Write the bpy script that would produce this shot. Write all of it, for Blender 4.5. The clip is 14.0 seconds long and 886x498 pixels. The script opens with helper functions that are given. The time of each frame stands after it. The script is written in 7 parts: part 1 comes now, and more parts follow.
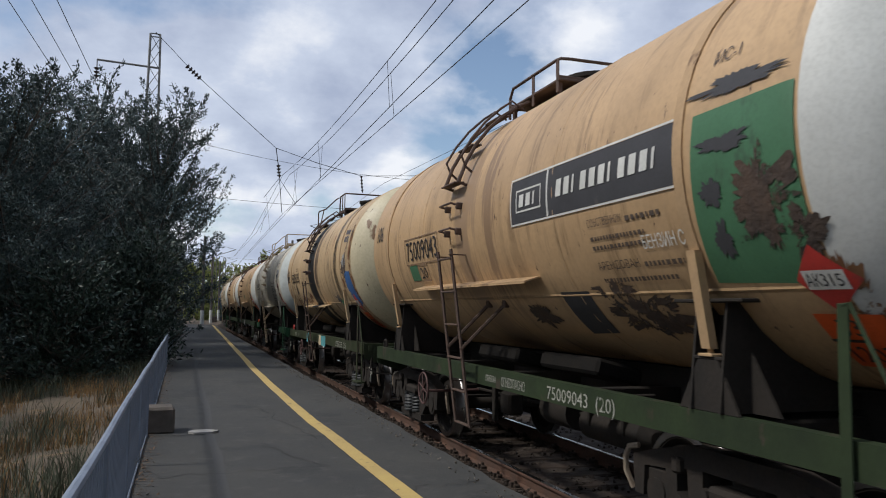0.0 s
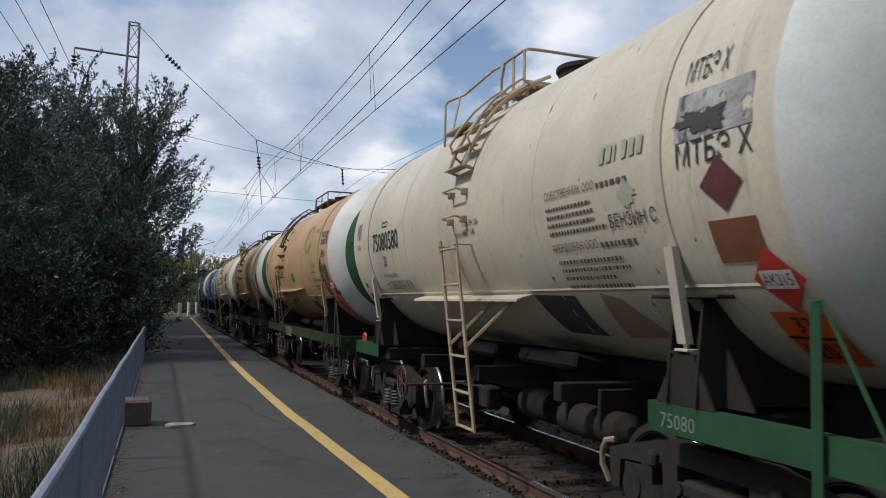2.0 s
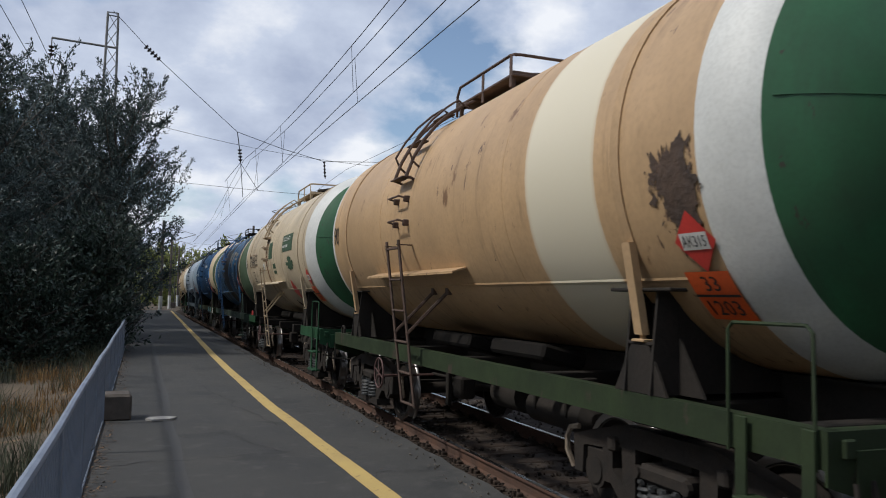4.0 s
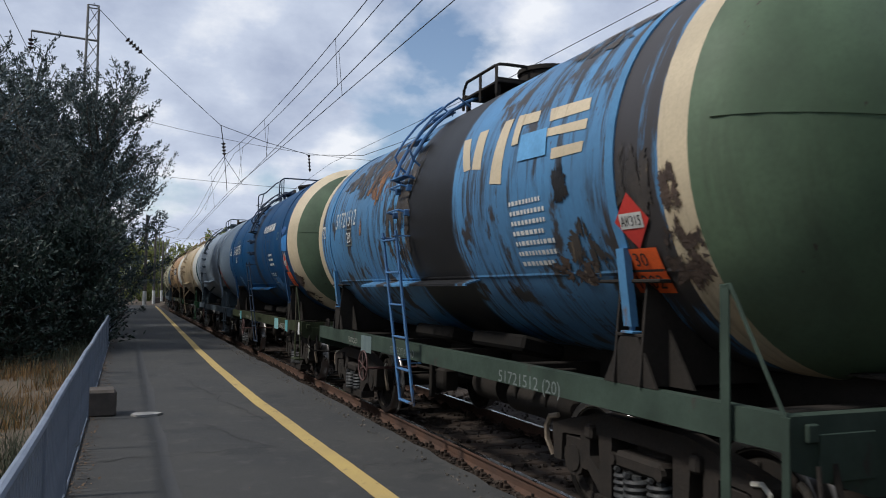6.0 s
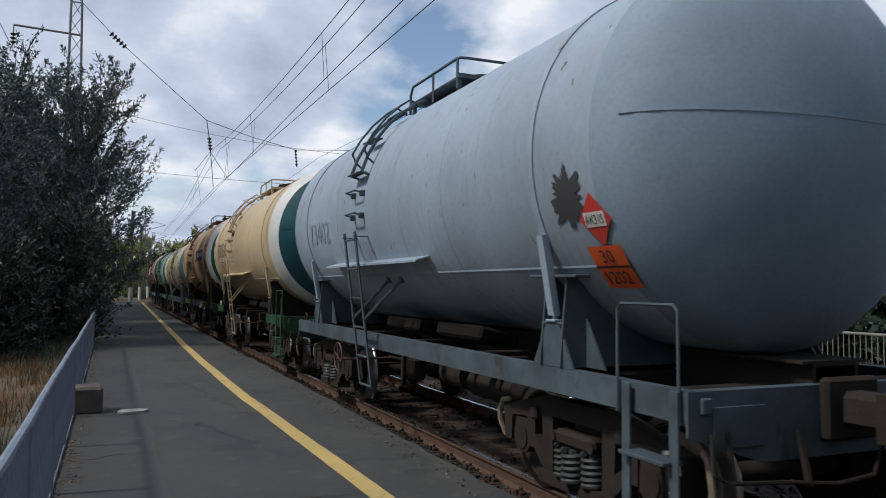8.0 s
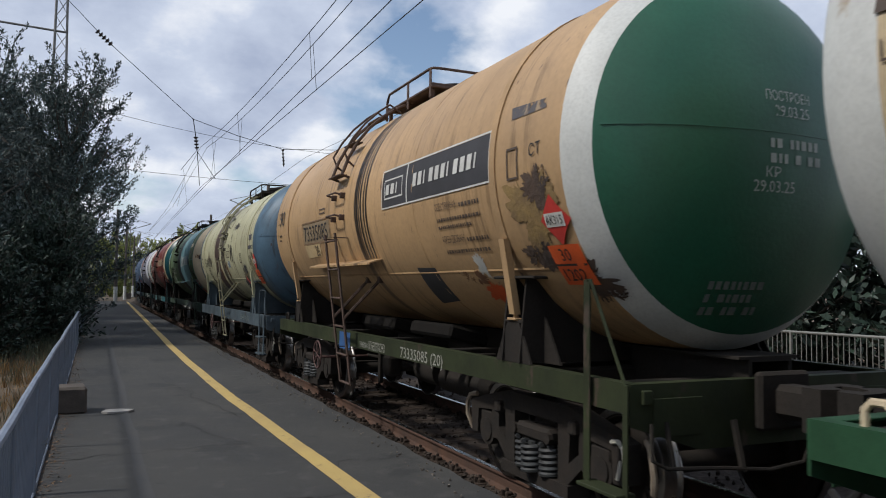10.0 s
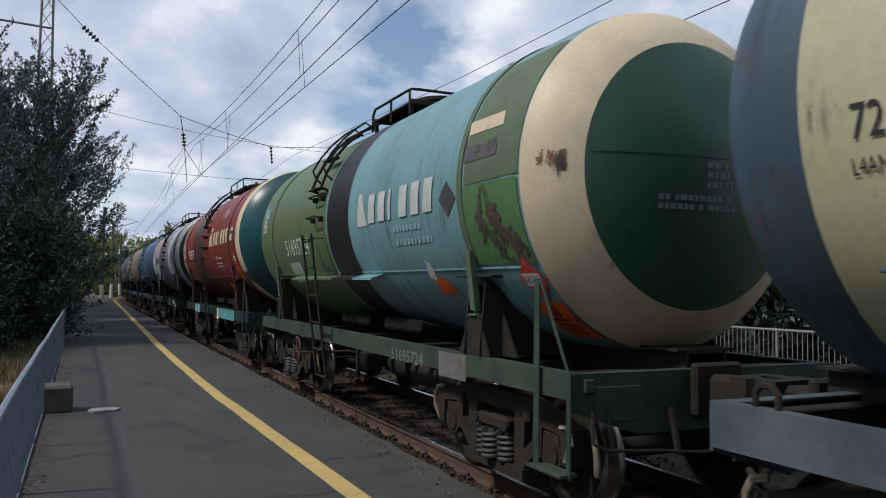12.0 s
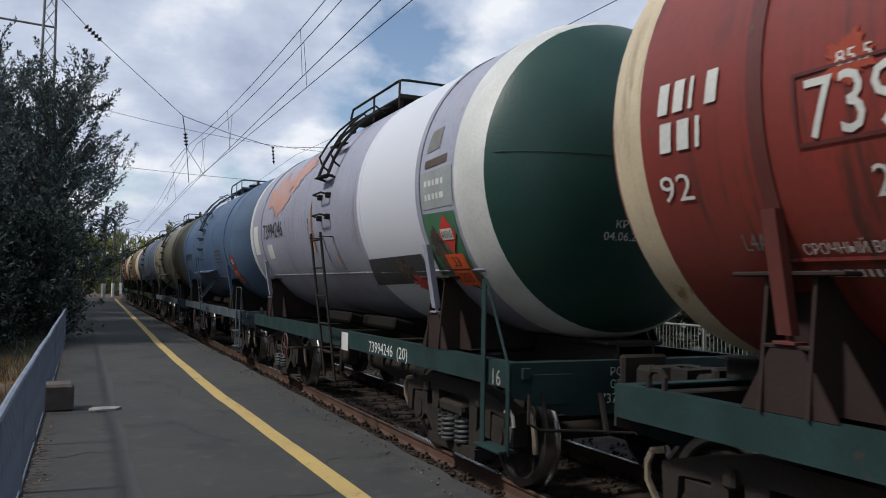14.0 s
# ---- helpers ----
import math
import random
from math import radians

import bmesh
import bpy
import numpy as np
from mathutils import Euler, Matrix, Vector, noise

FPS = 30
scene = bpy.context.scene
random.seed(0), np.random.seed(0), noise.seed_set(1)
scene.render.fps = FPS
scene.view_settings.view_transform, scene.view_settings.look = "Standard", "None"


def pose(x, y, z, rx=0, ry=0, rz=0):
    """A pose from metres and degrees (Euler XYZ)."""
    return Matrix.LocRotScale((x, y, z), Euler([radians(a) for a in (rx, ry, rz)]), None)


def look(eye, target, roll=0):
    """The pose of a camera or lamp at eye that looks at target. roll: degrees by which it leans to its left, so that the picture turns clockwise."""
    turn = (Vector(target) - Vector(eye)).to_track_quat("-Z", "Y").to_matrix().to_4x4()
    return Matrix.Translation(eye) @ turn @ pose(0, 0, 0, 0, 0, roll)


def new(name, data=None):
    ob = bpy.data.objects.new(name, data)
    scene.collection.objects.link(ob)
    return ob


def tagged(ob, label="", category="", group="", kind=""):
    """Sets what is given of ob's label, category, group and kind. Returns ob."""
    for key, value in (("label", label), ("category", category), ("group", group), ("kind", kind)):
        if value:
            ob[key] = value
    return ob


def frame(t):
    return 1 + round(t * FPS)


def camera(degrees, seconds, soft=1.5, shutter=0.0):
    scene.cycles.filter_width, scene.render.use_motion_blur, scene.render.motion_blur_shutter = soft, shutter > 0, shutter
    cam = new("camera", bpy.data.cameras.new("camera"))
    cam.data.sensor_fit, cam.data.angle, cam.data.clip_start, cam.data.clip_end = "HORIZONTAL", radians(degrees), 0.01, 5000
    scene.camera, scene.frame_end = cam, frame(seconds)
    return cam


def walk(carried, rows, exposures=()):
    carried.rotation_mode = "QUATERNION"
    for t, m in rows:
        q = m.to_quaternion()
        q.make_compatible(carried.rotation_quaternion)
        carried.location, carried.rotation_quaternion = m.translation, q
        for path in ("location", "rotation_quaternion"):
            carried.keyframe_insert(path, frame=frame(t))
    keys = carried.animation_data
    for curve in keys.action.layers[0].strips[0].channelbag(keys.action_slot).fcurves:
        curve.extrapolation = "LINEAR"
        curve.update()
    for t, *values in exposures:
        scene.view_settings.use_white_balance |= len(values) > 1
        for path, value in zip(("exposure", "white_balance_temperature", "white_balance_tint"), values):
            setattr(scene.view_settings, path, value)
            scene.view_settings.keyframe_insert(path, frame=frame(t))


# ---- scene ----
cam = camera(59.73, 14.0, soft=1.0, shutter=0.05)
PATH = [
    (0.0, pose(0, 0, 1.895, 94.61, -0.82, -18.52)),
    (0.5, pose(0, 0, 1.895, 94.54, -1.01, -18.91)),
    (1.0, pose(0, 0, 1.895, 94.48, -1.15, -19.30)),
    (1.5, pose(0, 0, 1.895, 94.36, -1.20, -19.69)),
    (2.0, pose(0, 0, 1.895, 94.20, -1.24, -20.01)),
    (2.5, pose(0, 0, 1.895, 94.03, -1.19, -20.37)),
    (3.0, pose(0, 0, 1.895, 93.89, -1.22, -20.70)),
    (5.5, pose(0, 0, 1.895, 93.40, -0.87, -22.12)),
    (6.0, pose(0, 0, 1.895, 93.21, -0.76, -22.35)),
    (6.5, pose(0, 0, 1.895, 93.01, -0.66, -22.57)),
    (7.0, pose(0, 0, 1.895, 92.87, -0.62, -22.78)),
    (7.5, pose(0, 0, 1.895, 92.83, -0.51, -23.01)),
    (10.0, pose(0, 0, 1.895, 92.87, -0.67, -24.21)),
    (10.5, pose(0, 0, 1.895, 92.81, -0.61, -24.41)),
    (11.0, pose(0, 0, 1.895, 92.78, -0.68, -24.63)),
    (11.5, pose(0, 0, 1.895, 92.80, -0.82, -24.85)),
    (12.0, pose(0, 0, 1.895, 92.75, -0.71, -25.06)),
    (12.5, pose(0, 0, 1.895, 92.76, -0.79, -25.24)),
    (13.0, pose(0, 0, 1.895, 92.72, -0.87, -24.55)),
    (13.5, pose(0, 0, 1.895, 92.79, -0.98, -24.71)),
    (14.0, pose(0, 0, 1.895, 92.78, -0.96, -24.97)),
]
walk(cam, PATH)
# ---- light ----
SUN_EL, SUN_AZ = 50.0, -86.0      # degrees above the horizon; degrees from +y towards +x
def build_world():
    w = bpy.data.worlds.new("sky")
    scene.world = w
    w.use_nodes = True
    nt = w.node_tree
    nt.nodes.clear()
    N = lambda k: nt.nodes.new(k)
    L = nt.links.new
    sky = N("ShaderNodeTexSky")
    sky.sky_type, sky.sun_disc = "NISHITA", False
    sky.sun_elevation, sky.sun_rotation = radians(SUN_EL), radians(SUN_AZ)
    dim = N("ShaderNodeVectorMath"); dim.operation = "SCALE"; dim.inputs["Scale"].default_value = 0.13
    L(sky.outputs[0], dim.inputs[0])
    tc = N("ShaderNodeTexCoord")
    sep = N("ShaderNodeSeparateXYZ"); L(tc.outputs["Generated"], sep.inputs[0])
    up = N("ShaderNodeMath"); up.operation = "MAXIMUM"; up.inputs[1].default_value = 0.0
    L(sep.outputs[2], up.inputs[0])
    ad = N("ShaderNodeMath"); ad.operation = "ADD"; ad.inputs[1].default_value = 0.42
    L(up.outputs[0], ad.inputs[0])
    flat = N("ShaderNodeCombineXYZ")
    for i in (0, 1):
        d = N("ShaderNodeMath"); d.operation = "DIVIDE"
        L(sep.outputs[i], d.inputs[0]); L(ad.outputs[0], d.inputs[1]); L(d.outputs[0], flat.inputs[i])
    mp = N("ShaderNodeMapping"); mp.inputs["Location"].default_value = (3.1, 1.35, 0.0)
    L(flat.outputs[0], mp.inputs[0])
    n1 = N("ShaderNodeTexNoise"); n1.inputs["Scale"].default_value = 2.3; n1.inputs["Detail"].default_value = 9; n1.inputs["Roughness"].default_value = 0.52
    n2 = N("ShaderNodeTexNoise"); n2.inputs["Scale"].default_value = 3.6; n2.inputs["Detail"].default_value = 7; n2.inputs["Roughness"].default_value = 0.55
    L(mp.outputs[0], n1.inputs["Vector"])
    mp2 = N("ShaderNodeMapping"); mp2.inputs["Location"].default_value = (7.3, 2.2, 0.4)
    L(flat.outputs[0], mp2.inputs[0]); L(mp2.outputs[0], n2.inputs["Vector"])
    cover = N("ShaderNodeValToRGB")
    cover.color_ramp.elements[0].position, cover.color_ramp.elements[0].color = 0.40, (0, 0, 0, 1)
    cover.color_ramp.elements[1].position, cover.color_ramp.elements[1].color = 0.50, (1, 1, 1, 1)
    L(n1.outputs[0], cover.inputs[0])
    shade = N("ShaderNodeValToRGB")
    shade.color_ramp.elements[0].position, shade.color_ramp.elements[0].color = 0.33, (0.40, 0.465, 0.62, 1)
    shade.color_ramp.elements[1].position, shade.color_ramp.elements[1].color = 0.64, (0.88, 0.91, 0.97, 1)
    e = shade.color_ramp.elements.new(0.5); e.color = (0.575, 0.645, 0.79, 1)
    L(n2.outputs[0], shade.inputs[0])
    mix = N("ShaderNodeMix"); mix.data_type = "RGBA"
    L(cover.outputs[0], mix.inputs["Factor"]); L(dim.outputs[0], mix.inputs["A"]); L(shade.outputs[0], mix.inputs["B"])
    bg = N("ShaderNodeBackground"); bg.inputs["Strength"].default_value = 1.0
    L(mix.outputs["Result"], bg.inputs[0])
    out = N("ShaderNodeOutputWorld"); L(bg.outputs[0], out.inputs[0])
build_world()
sun = bpy.data.lights.new("sun", "SUN")
sun.energy, sun.angle, sun.color = 2.75, radians(6), (1.0, 0.96, 0.90)
el, az = radians(SUN_EL), radians(SUN_AZ)
sun_at = Vector((math.sin(az) * math.cos(el), math.cos(az) * math.cos(el), math.sin(el))) * 60
new("sun", sun).matrix_world = look(sun_at, (0, 0, 0))
scene.view_settings.exposure = 0.0

# ---- materials ----
MATS = {}
def surf(name, c1, c2=None, rough=0.7, metal=0.0, scale=4.0, stretch=(1, 1, 1), bump=0.2, bscale=30.0, spots=None, sscale=2.0, samt=0.5,
         streak=None, kamt=0.0, band=None, isle=0.0, depth=0.01, band2=None, hi=None, film=None, chips=None, spec=0.5, kcov=0.0, holes=None):
    """Procedural surface: two base tones by large noise, spots of a third colour, streaks that run down, one or two spill bands (place, half width, colour)."""
    if name in MATS:
        return MATS[name]
    m = bpy.data.materials.new(name); MATS[name] = m
    m.use_nodes = True
    nt = m.node_tree
    N = lambda k: nt.nodes.new(k)
    L = nt.links.new
    b = nt.nodes["Principled BSDF"]
    b.inputs["Metallic"].default_value = metal
    b.inputs["Specular IOR Level"].default_value = spec
    tc = N("ShaderNodeTexCoord")
    seed = (sum(ord(c) * (i + 3) for i, c in enumerate(name)) % 97) * 0.71
    def mapped(sc, off=0.0):
        mp = N("ShaderNodeMapping"); mp.inputs["Scale"].default_value = sc
        mp.inputs["Location"].default_value = (seed + off, seed * 0.7 + off, seed * 1.3)
        L(tc.outputs["Object"], mp.inputs[0]); return mp.outputs[0]
    def noise_at(vec, sc, det=6, ro=0.55):
        n = N("ShaderNodeTexNoise"); n.inputs["Scale"].default_value = sc; n.inputs["Detail"].default_value = det; n.inputs["Roughness"].default_value = ro
        L(vec, n.inputs["Vector"]); return n.outputs[0]
    def ramp(v, lo, hi_):
        r = N("ShaderNodeMapRange"); r.inputs["From Min"].default_value = lo; r.inputs["From Max"].default_value = hi_
        L(v, r.inputs["Value"]); return r.outputs[0]
    def blend(fac, a, bcol):
        mx = N("ShaderNodeMix"); mx.data_type = "RGBA"
        if fac is None: mx.inputs["Factor"].default_value = 0.5
        else: L(fac, mx.inputs["Factor"])
        for s, v in (("A", a), ("B", bcol)):
            if isinstance(v, tuple): mx.inputs[s].default_value = (*v, 1)
            else: L(v, mx.inputs[s])
        return mx.outputs["Result"]
    def mul(a, v):
        x = N("ShaderNodeMath"); x.operation = "MULTIPLY"; x.use_clamp = True; L(a, x.inputs[0])
        if isinstance(v, float): x.inputs[1].default_value = v
        else: L(v, x.inputs[1])
        return x.outputs[0]
    c2 = c2 or tuple(v * 0.78 for v in c1)
    big = noise_at(mapped(stretch), scale, 8)
    col = blend(ramp(big, 0.32, 0.68), c1, c2)
    fine = noise_at(mapped((1, 1, 1), 3.0), bscale, 4)
    col = blend(mul(ramp(fine, 0.42, 0.75), 0.35), col, tuple(v * 0.55 for v in c1))
    if hi:
        col = blend(mul(ramp(noise_at(mapped((1, 1, 1), 8.0), 5.0, 8), 0.56, 0.7), 0.6), col, hi)
    if isle:
        g = N("ShaderNodeNewGeometry"); h = N("ShaderNodeHueSaturation")
        v = N("ShaderNodeMapRange"); v.inputs["To Min"].default_value = 1 - isle; v.inputs["To Max"].default_value = 1 + isle
        L(g.outputs["Random Per Island"], v.inputs["Value"]); L(v.outputs[0], h.inputs["Value"]); L(col, h.inputs["Color"]); col = h.outputs[0]
    if film:
        fc, fa = film
        col = blend(mul(ramp(noise_at(mapped((1.0, 0.8, 0.7), 17.0), 0.55, 9, 0.62), 0.40, 0.66), float(fa)), col, fc)
    rmix = None
    if streak:
        s1 = ramp(noise_at(mapped((0.75, 8.0, 0.75), 1.0), 1.0, 7, 0.68), 0.53 - 0.05 * kcov, 0.63 - 0.04 * kcov)
        s2 = ramp(noise_at(mapped((0.8, 0.8, 0.7), 5.0), 0.9, 7, 0.6), 0.46 - 0.10 * kcov, 0.60 - 0.10 * kcov)
        rmix = mul(mul(s1, s2), float(kamt)); col = blend(rmix, col, streak)
    if spots:
        lo = 0.72 - 0.28 * samt
        s = ramp(noise_at(mapped((1, 1, 0.55), 9.0), sscale, 10, 0.62), lo, lo + 0.045)
        col = blend(s, col, spots); rmix = s
    if chips:
        col = blend(ramp(noise_at(mapped((1, 1.6, 0.5), 23.0), 7.0, 8, 0.66), 0.655, 0.675), col, chips)
    for bd in (band, band2):
        if bd:
            y0, hw, bc = bd[:3]
            sp = N("ShaderNodeSeparateXYZ"); L(tc.outputs["Object"], sp.inputs[0])
            wob = noise_at(mapped((0.5, 2.2, 0.35), 12.0), 1.6, 7, 0.62)
            a = N("ShaderNodeMath"); a.operation = "SUBTRACT"; a.inputs[1].default_value = y0; L(sp.outputs[1], a.inputs[0])
            ab = N("ShaderNodeMath"); ab.operation = "ABSOLUTE"; L(a.outputs[0], ab.inputs[0])
            wj = N("ShaderNodeMath"); wj.operation = "MULTIPLY_ADD"; wj.inputs[1].default_value = bd[3] if len(bd) > 3 else 0.9; L(wob, wj.inputs[0]); L(ab.outputs[0], wj.inputs[2])
            off = 0.5 * (bd[3] if len(bd) > 3 else 0.9)
            wild = min(1.0, 3.0 * off * 2)
            soft = 0.05 + 0.4 * off * wild
            edge = ramp(wj.outputs[0], hw + off + soft, hw + off - soft)
            run = noise_at(mapped((0.45, 11.0, 0.45), 31.0), 1.3, 9, 0.72)
            rag = N("ShaderNodeMath"); rag.operation = "MULTIPLY_ADD"; rag.inputs[1].default_value = 1.5 * wild; L(run, rag.inputs[0]); L(edge, rag.inputs[2])
            col = blend(mul(ramp(rag.outputs[0], 0.47 + 0.75 * wild, 0.60 + 0.75 * wild), edge if wild < 1 else ramp(edge, 0.0, 0.25)), col, bc)
    L(col, b.inputs["Base Color"])
    if holes:
        hs, hz, hl = holes
        L(ramp(noise_at(mapped((1, 1, hz), 41.0), hs, 8, 0.68), hl, hl + 0.03), b.inputs["Alpha"])
    rr = N("ShaderNodeMapRange"); rr.inputs["To Min"].default_value = max(0.05, rough - 0.12); rr.inputs["To Max"].default_value = min(1, rough + 0.15)
    L(big, rr.inputs["Value"]); L(rr.outputs[0], b.inputs["Roughness"])
    if bump:
        bp = N("ShaderNodeBump"); bp.inputs["Strength"].default_value = bump; bp.inputs["Distance"].default_value = depth
        L(fine, bp.inputs["Height"]); L(bp.outputs[0], b.inputs["Normal"])
    return m

TAR = (0.012, 0.012, 0.013)
def plain(name, c, rough=0.6, **k):
    return surf(name, c, rough=rough, **{**dict(scale=2.0, bump=0.08, bscale=40), **k})
M_SOOT = surf("sooty steel", (0.022, 0.02, 0.018), (0.034, 0.029, 0.025), 0.85, scale=3, spots=(0.055, 0.038, 0.027), samt=0.25, bump=0.3, spec=0.15)
M_BOGIE = surf("grimy cast steel", (0.021, 0.019, 0.017), (0.036, 0.029, 0.024), 0.8, scale=5, spots=(0.08, 0.05, 0.033), samt=0.3, bump=0.35, spec=0.2)
M_TREAD = surf("polished tread steel", (0.35, 0.34, 0.33), (0.22, 0.2, 0.19), 0.3, 1.0, scale=6, bump=0.05)
M_RAILTOP = surf("polished rail steel", (0.5, 0.5, 0.5), (0.35, 0.34, 0.33), 0.25, 1.0, scale=3, bump=0.03)
M_RAIL = surf("rusty rail steel", (0.10, 0.05, 0.03), (0.06, 0.035, 0.025), 0.85, scale=3, bump=0.3)
M_BALLAST = surf("oily ballast", (0.062, 0.05, 0.042), (0.026, 0.021, 0.018), 0.95, scale=3, bump=0.8, bscale=18, isle=0.35, depth=0.03, spec=0.1)
M_SLEEPER = surf("stained sleeper concrete", (0.06, 0.045, 0.036), (0.028, 0.022, 0.019), 0.9, scale=3, bump=0.4, spec=0.1)
M_ASPHALT = surf("worn asphalt", (0.031, 0.032, 0.032), (0.054, 0.053, 0.049), 0.9, scale=0.9, bump=0.5, bscale=90, spots=(0.028, 0.029, 0.029), samt=0.5, sscale=0.8, depth=0.006, hi=(0.068, 0.065, 0.062))
M_YELLOW = surf("worn yellow road paint", (0.50, 0.36, 0.12), (0.43, 0.31, 0.12), 0.8, scale=2, bump=0.4, bscale=80, spots=(0.2, 0.15, 0.08), samt=0.36, sscale=9.0)
M_CONCRETE = surf("weathered concrete", (0.12, 0.10, 0.085), (0.075, 0.065, 0.055), 0.92, scale=4, bump=0.6, bscale=35, spots=(0.08, 0.07, 0.06), samt=0.4)
M_FENCE = surf("grey blue fence paint", (0.22, 0.26, 0.33), (0.15, 0.18, 0.23), 0.5, scale=3, bump=0.1, spots=(0.10, 0.07, 0.05), samt=0.22)
M_SOIL = surf("dry soil with straw litter", (0.12, 0.088, 0.055), (0.065, 0.05, 0.034), 0.95, scale=0.8, bump=0.8, bscale=14, spots=(0.16, 0.105, 0.055), samt=0.45, sscale=1.4, depth=0.04)
M_STRAW = surf("dry grass", (0.25, 0.145, 0.05), (0.13, 0.075, 0.03), 0.8, scale=2, bump=0, isle=0.45)
M_WEED = surf("dusty green weed", (0.075, 0.085, 0.05), (0.05, 0.06, 0.035), 0.8, scale=2, bump=0, isle=0.4)
# leaf tones lifted towards blue, with the air's haze put into the colour
M_LEAF = surf("oleaster leaf", (0.032, 0.053, 0.049), (0.062, 0.09, 0.085), 0.55, scale=0.8, bump=0, isle=0.5)
M_LEAF2 = surf("elm leaf", (0.018, 0.036, 0.025), (0.034, 0.057, 0.04), 0.55, scale=0.8, bump=0, isle=0.5)
# leaf colour raised so that it carries the distant sunlight itself
M_LEAF3 = surf("poplar leaf in sun", (0.27, 0.29, 0.075), (0.16, 0.2, 0.055), 0.55, scale=0.8, bump=0, isle=0.5)
M_BARK = surf("grey bark", (0.10, 0.085, 0.07), (0.06, 0.05, 0.04), 0.9, scale=6, stretch=(1, 1, 0.2), bump=0.7)
M_MAST = surf("galvanised steel", (0.23, 0.23, 0.22), (0.15, 0.14, 0.13), 0.6, 0.4, scale=4, spots=(0.12, 0.07, 0.04), samt=0.25, bump=0.1)
M_WIRE = plain("dark wire", (0.05, 0.05, 0.052), 0.5, metal=0.6)
M_PORCELAIN = plain("brown porcelain", (0.045, 0.03, 0.028), 0.25)
M_WHITE = plain("white paint", (0.62, 0.63, 0.60), 0.55, spots=(0.35, 0.27, 0.18), samt=0.22)
M_CREAM = plain("cream paint", (0.60, 0.50, 0.34), 0.55, spots=(0.28, 0.17, 0.08), samt=0.25, streak=(0.12, 0.08, 0.05), kamt=0.5)
M_BLACKP = plain("black stencil paint", (0.02, 0.02, 0.022), 0.6)
M_BROWNP = plain("faded black stencil paint", (0.09, 0.065, 0.05), 0.7)
M_LIGHTP = plain("white stencil paint", (0.66, 0.66, 0.62), 0.6)
M_ORANGE = plain("orange hazard plate", (0.75, 0.11, 0.02), 0.5, spots=(0.25, 0.06, 0.03), samt=0.3)
M_RED = plain("red hazard diamond", (0.55, 0.045, 0.035), 0.5, spots=(0.25, 0.05, 0.04), samt=0.3)
M_TURQ = plain("turquoise repair paint", (0.085, 0.31, 0.34), 0.7, spots=(0.05, 0.12, 0.12), samt=0.4, sscale=4)
M_GREENP = plain("green repair paint", (0.06, 0.17, 0.085), 0.6, spots=(0.04, 0.09, 0.05), samt=0.4)
M_DGREENP = plain("dark green repair paint", (0.045, 0.09, 0.05), 0.6, spots=(0.03, 0.05, 0.035), samt=0.4)
M_BLUEP = plain("blue repair paint", (0.035, 0.12, 0.32), 0.6, spots=(0.04, 0.05, 0.07), samt=0.45)
M_DARKP = plain("dark grey repair paint", (0.045, 0.045, 0.05), 0.7, spots=(0.08, 0.07, 0.06), samt=0.35)
M_FLAKE = surf("torn flaking sticker", (0.035, 0.027, 0.024), (0.085, 0.052, 0.034), 0.8, scale=3, bump=0.8, bscale=14, spots=(0.33, 0.27, 0.2), samt=0.32, sscale=4, depth=0.02, holes=(4.5, .8, .44))
M_TAR = surf("spilt tar", TAR, (0.025, 0.023, 0.022), 0.35, scale=4, bump=0.3)
M_YARD = surf("far gravel path", (0.24, 0.21, 0.18), (0.17, 0.15, 0.13), 0.95, scale=1.0, bump=0.4)

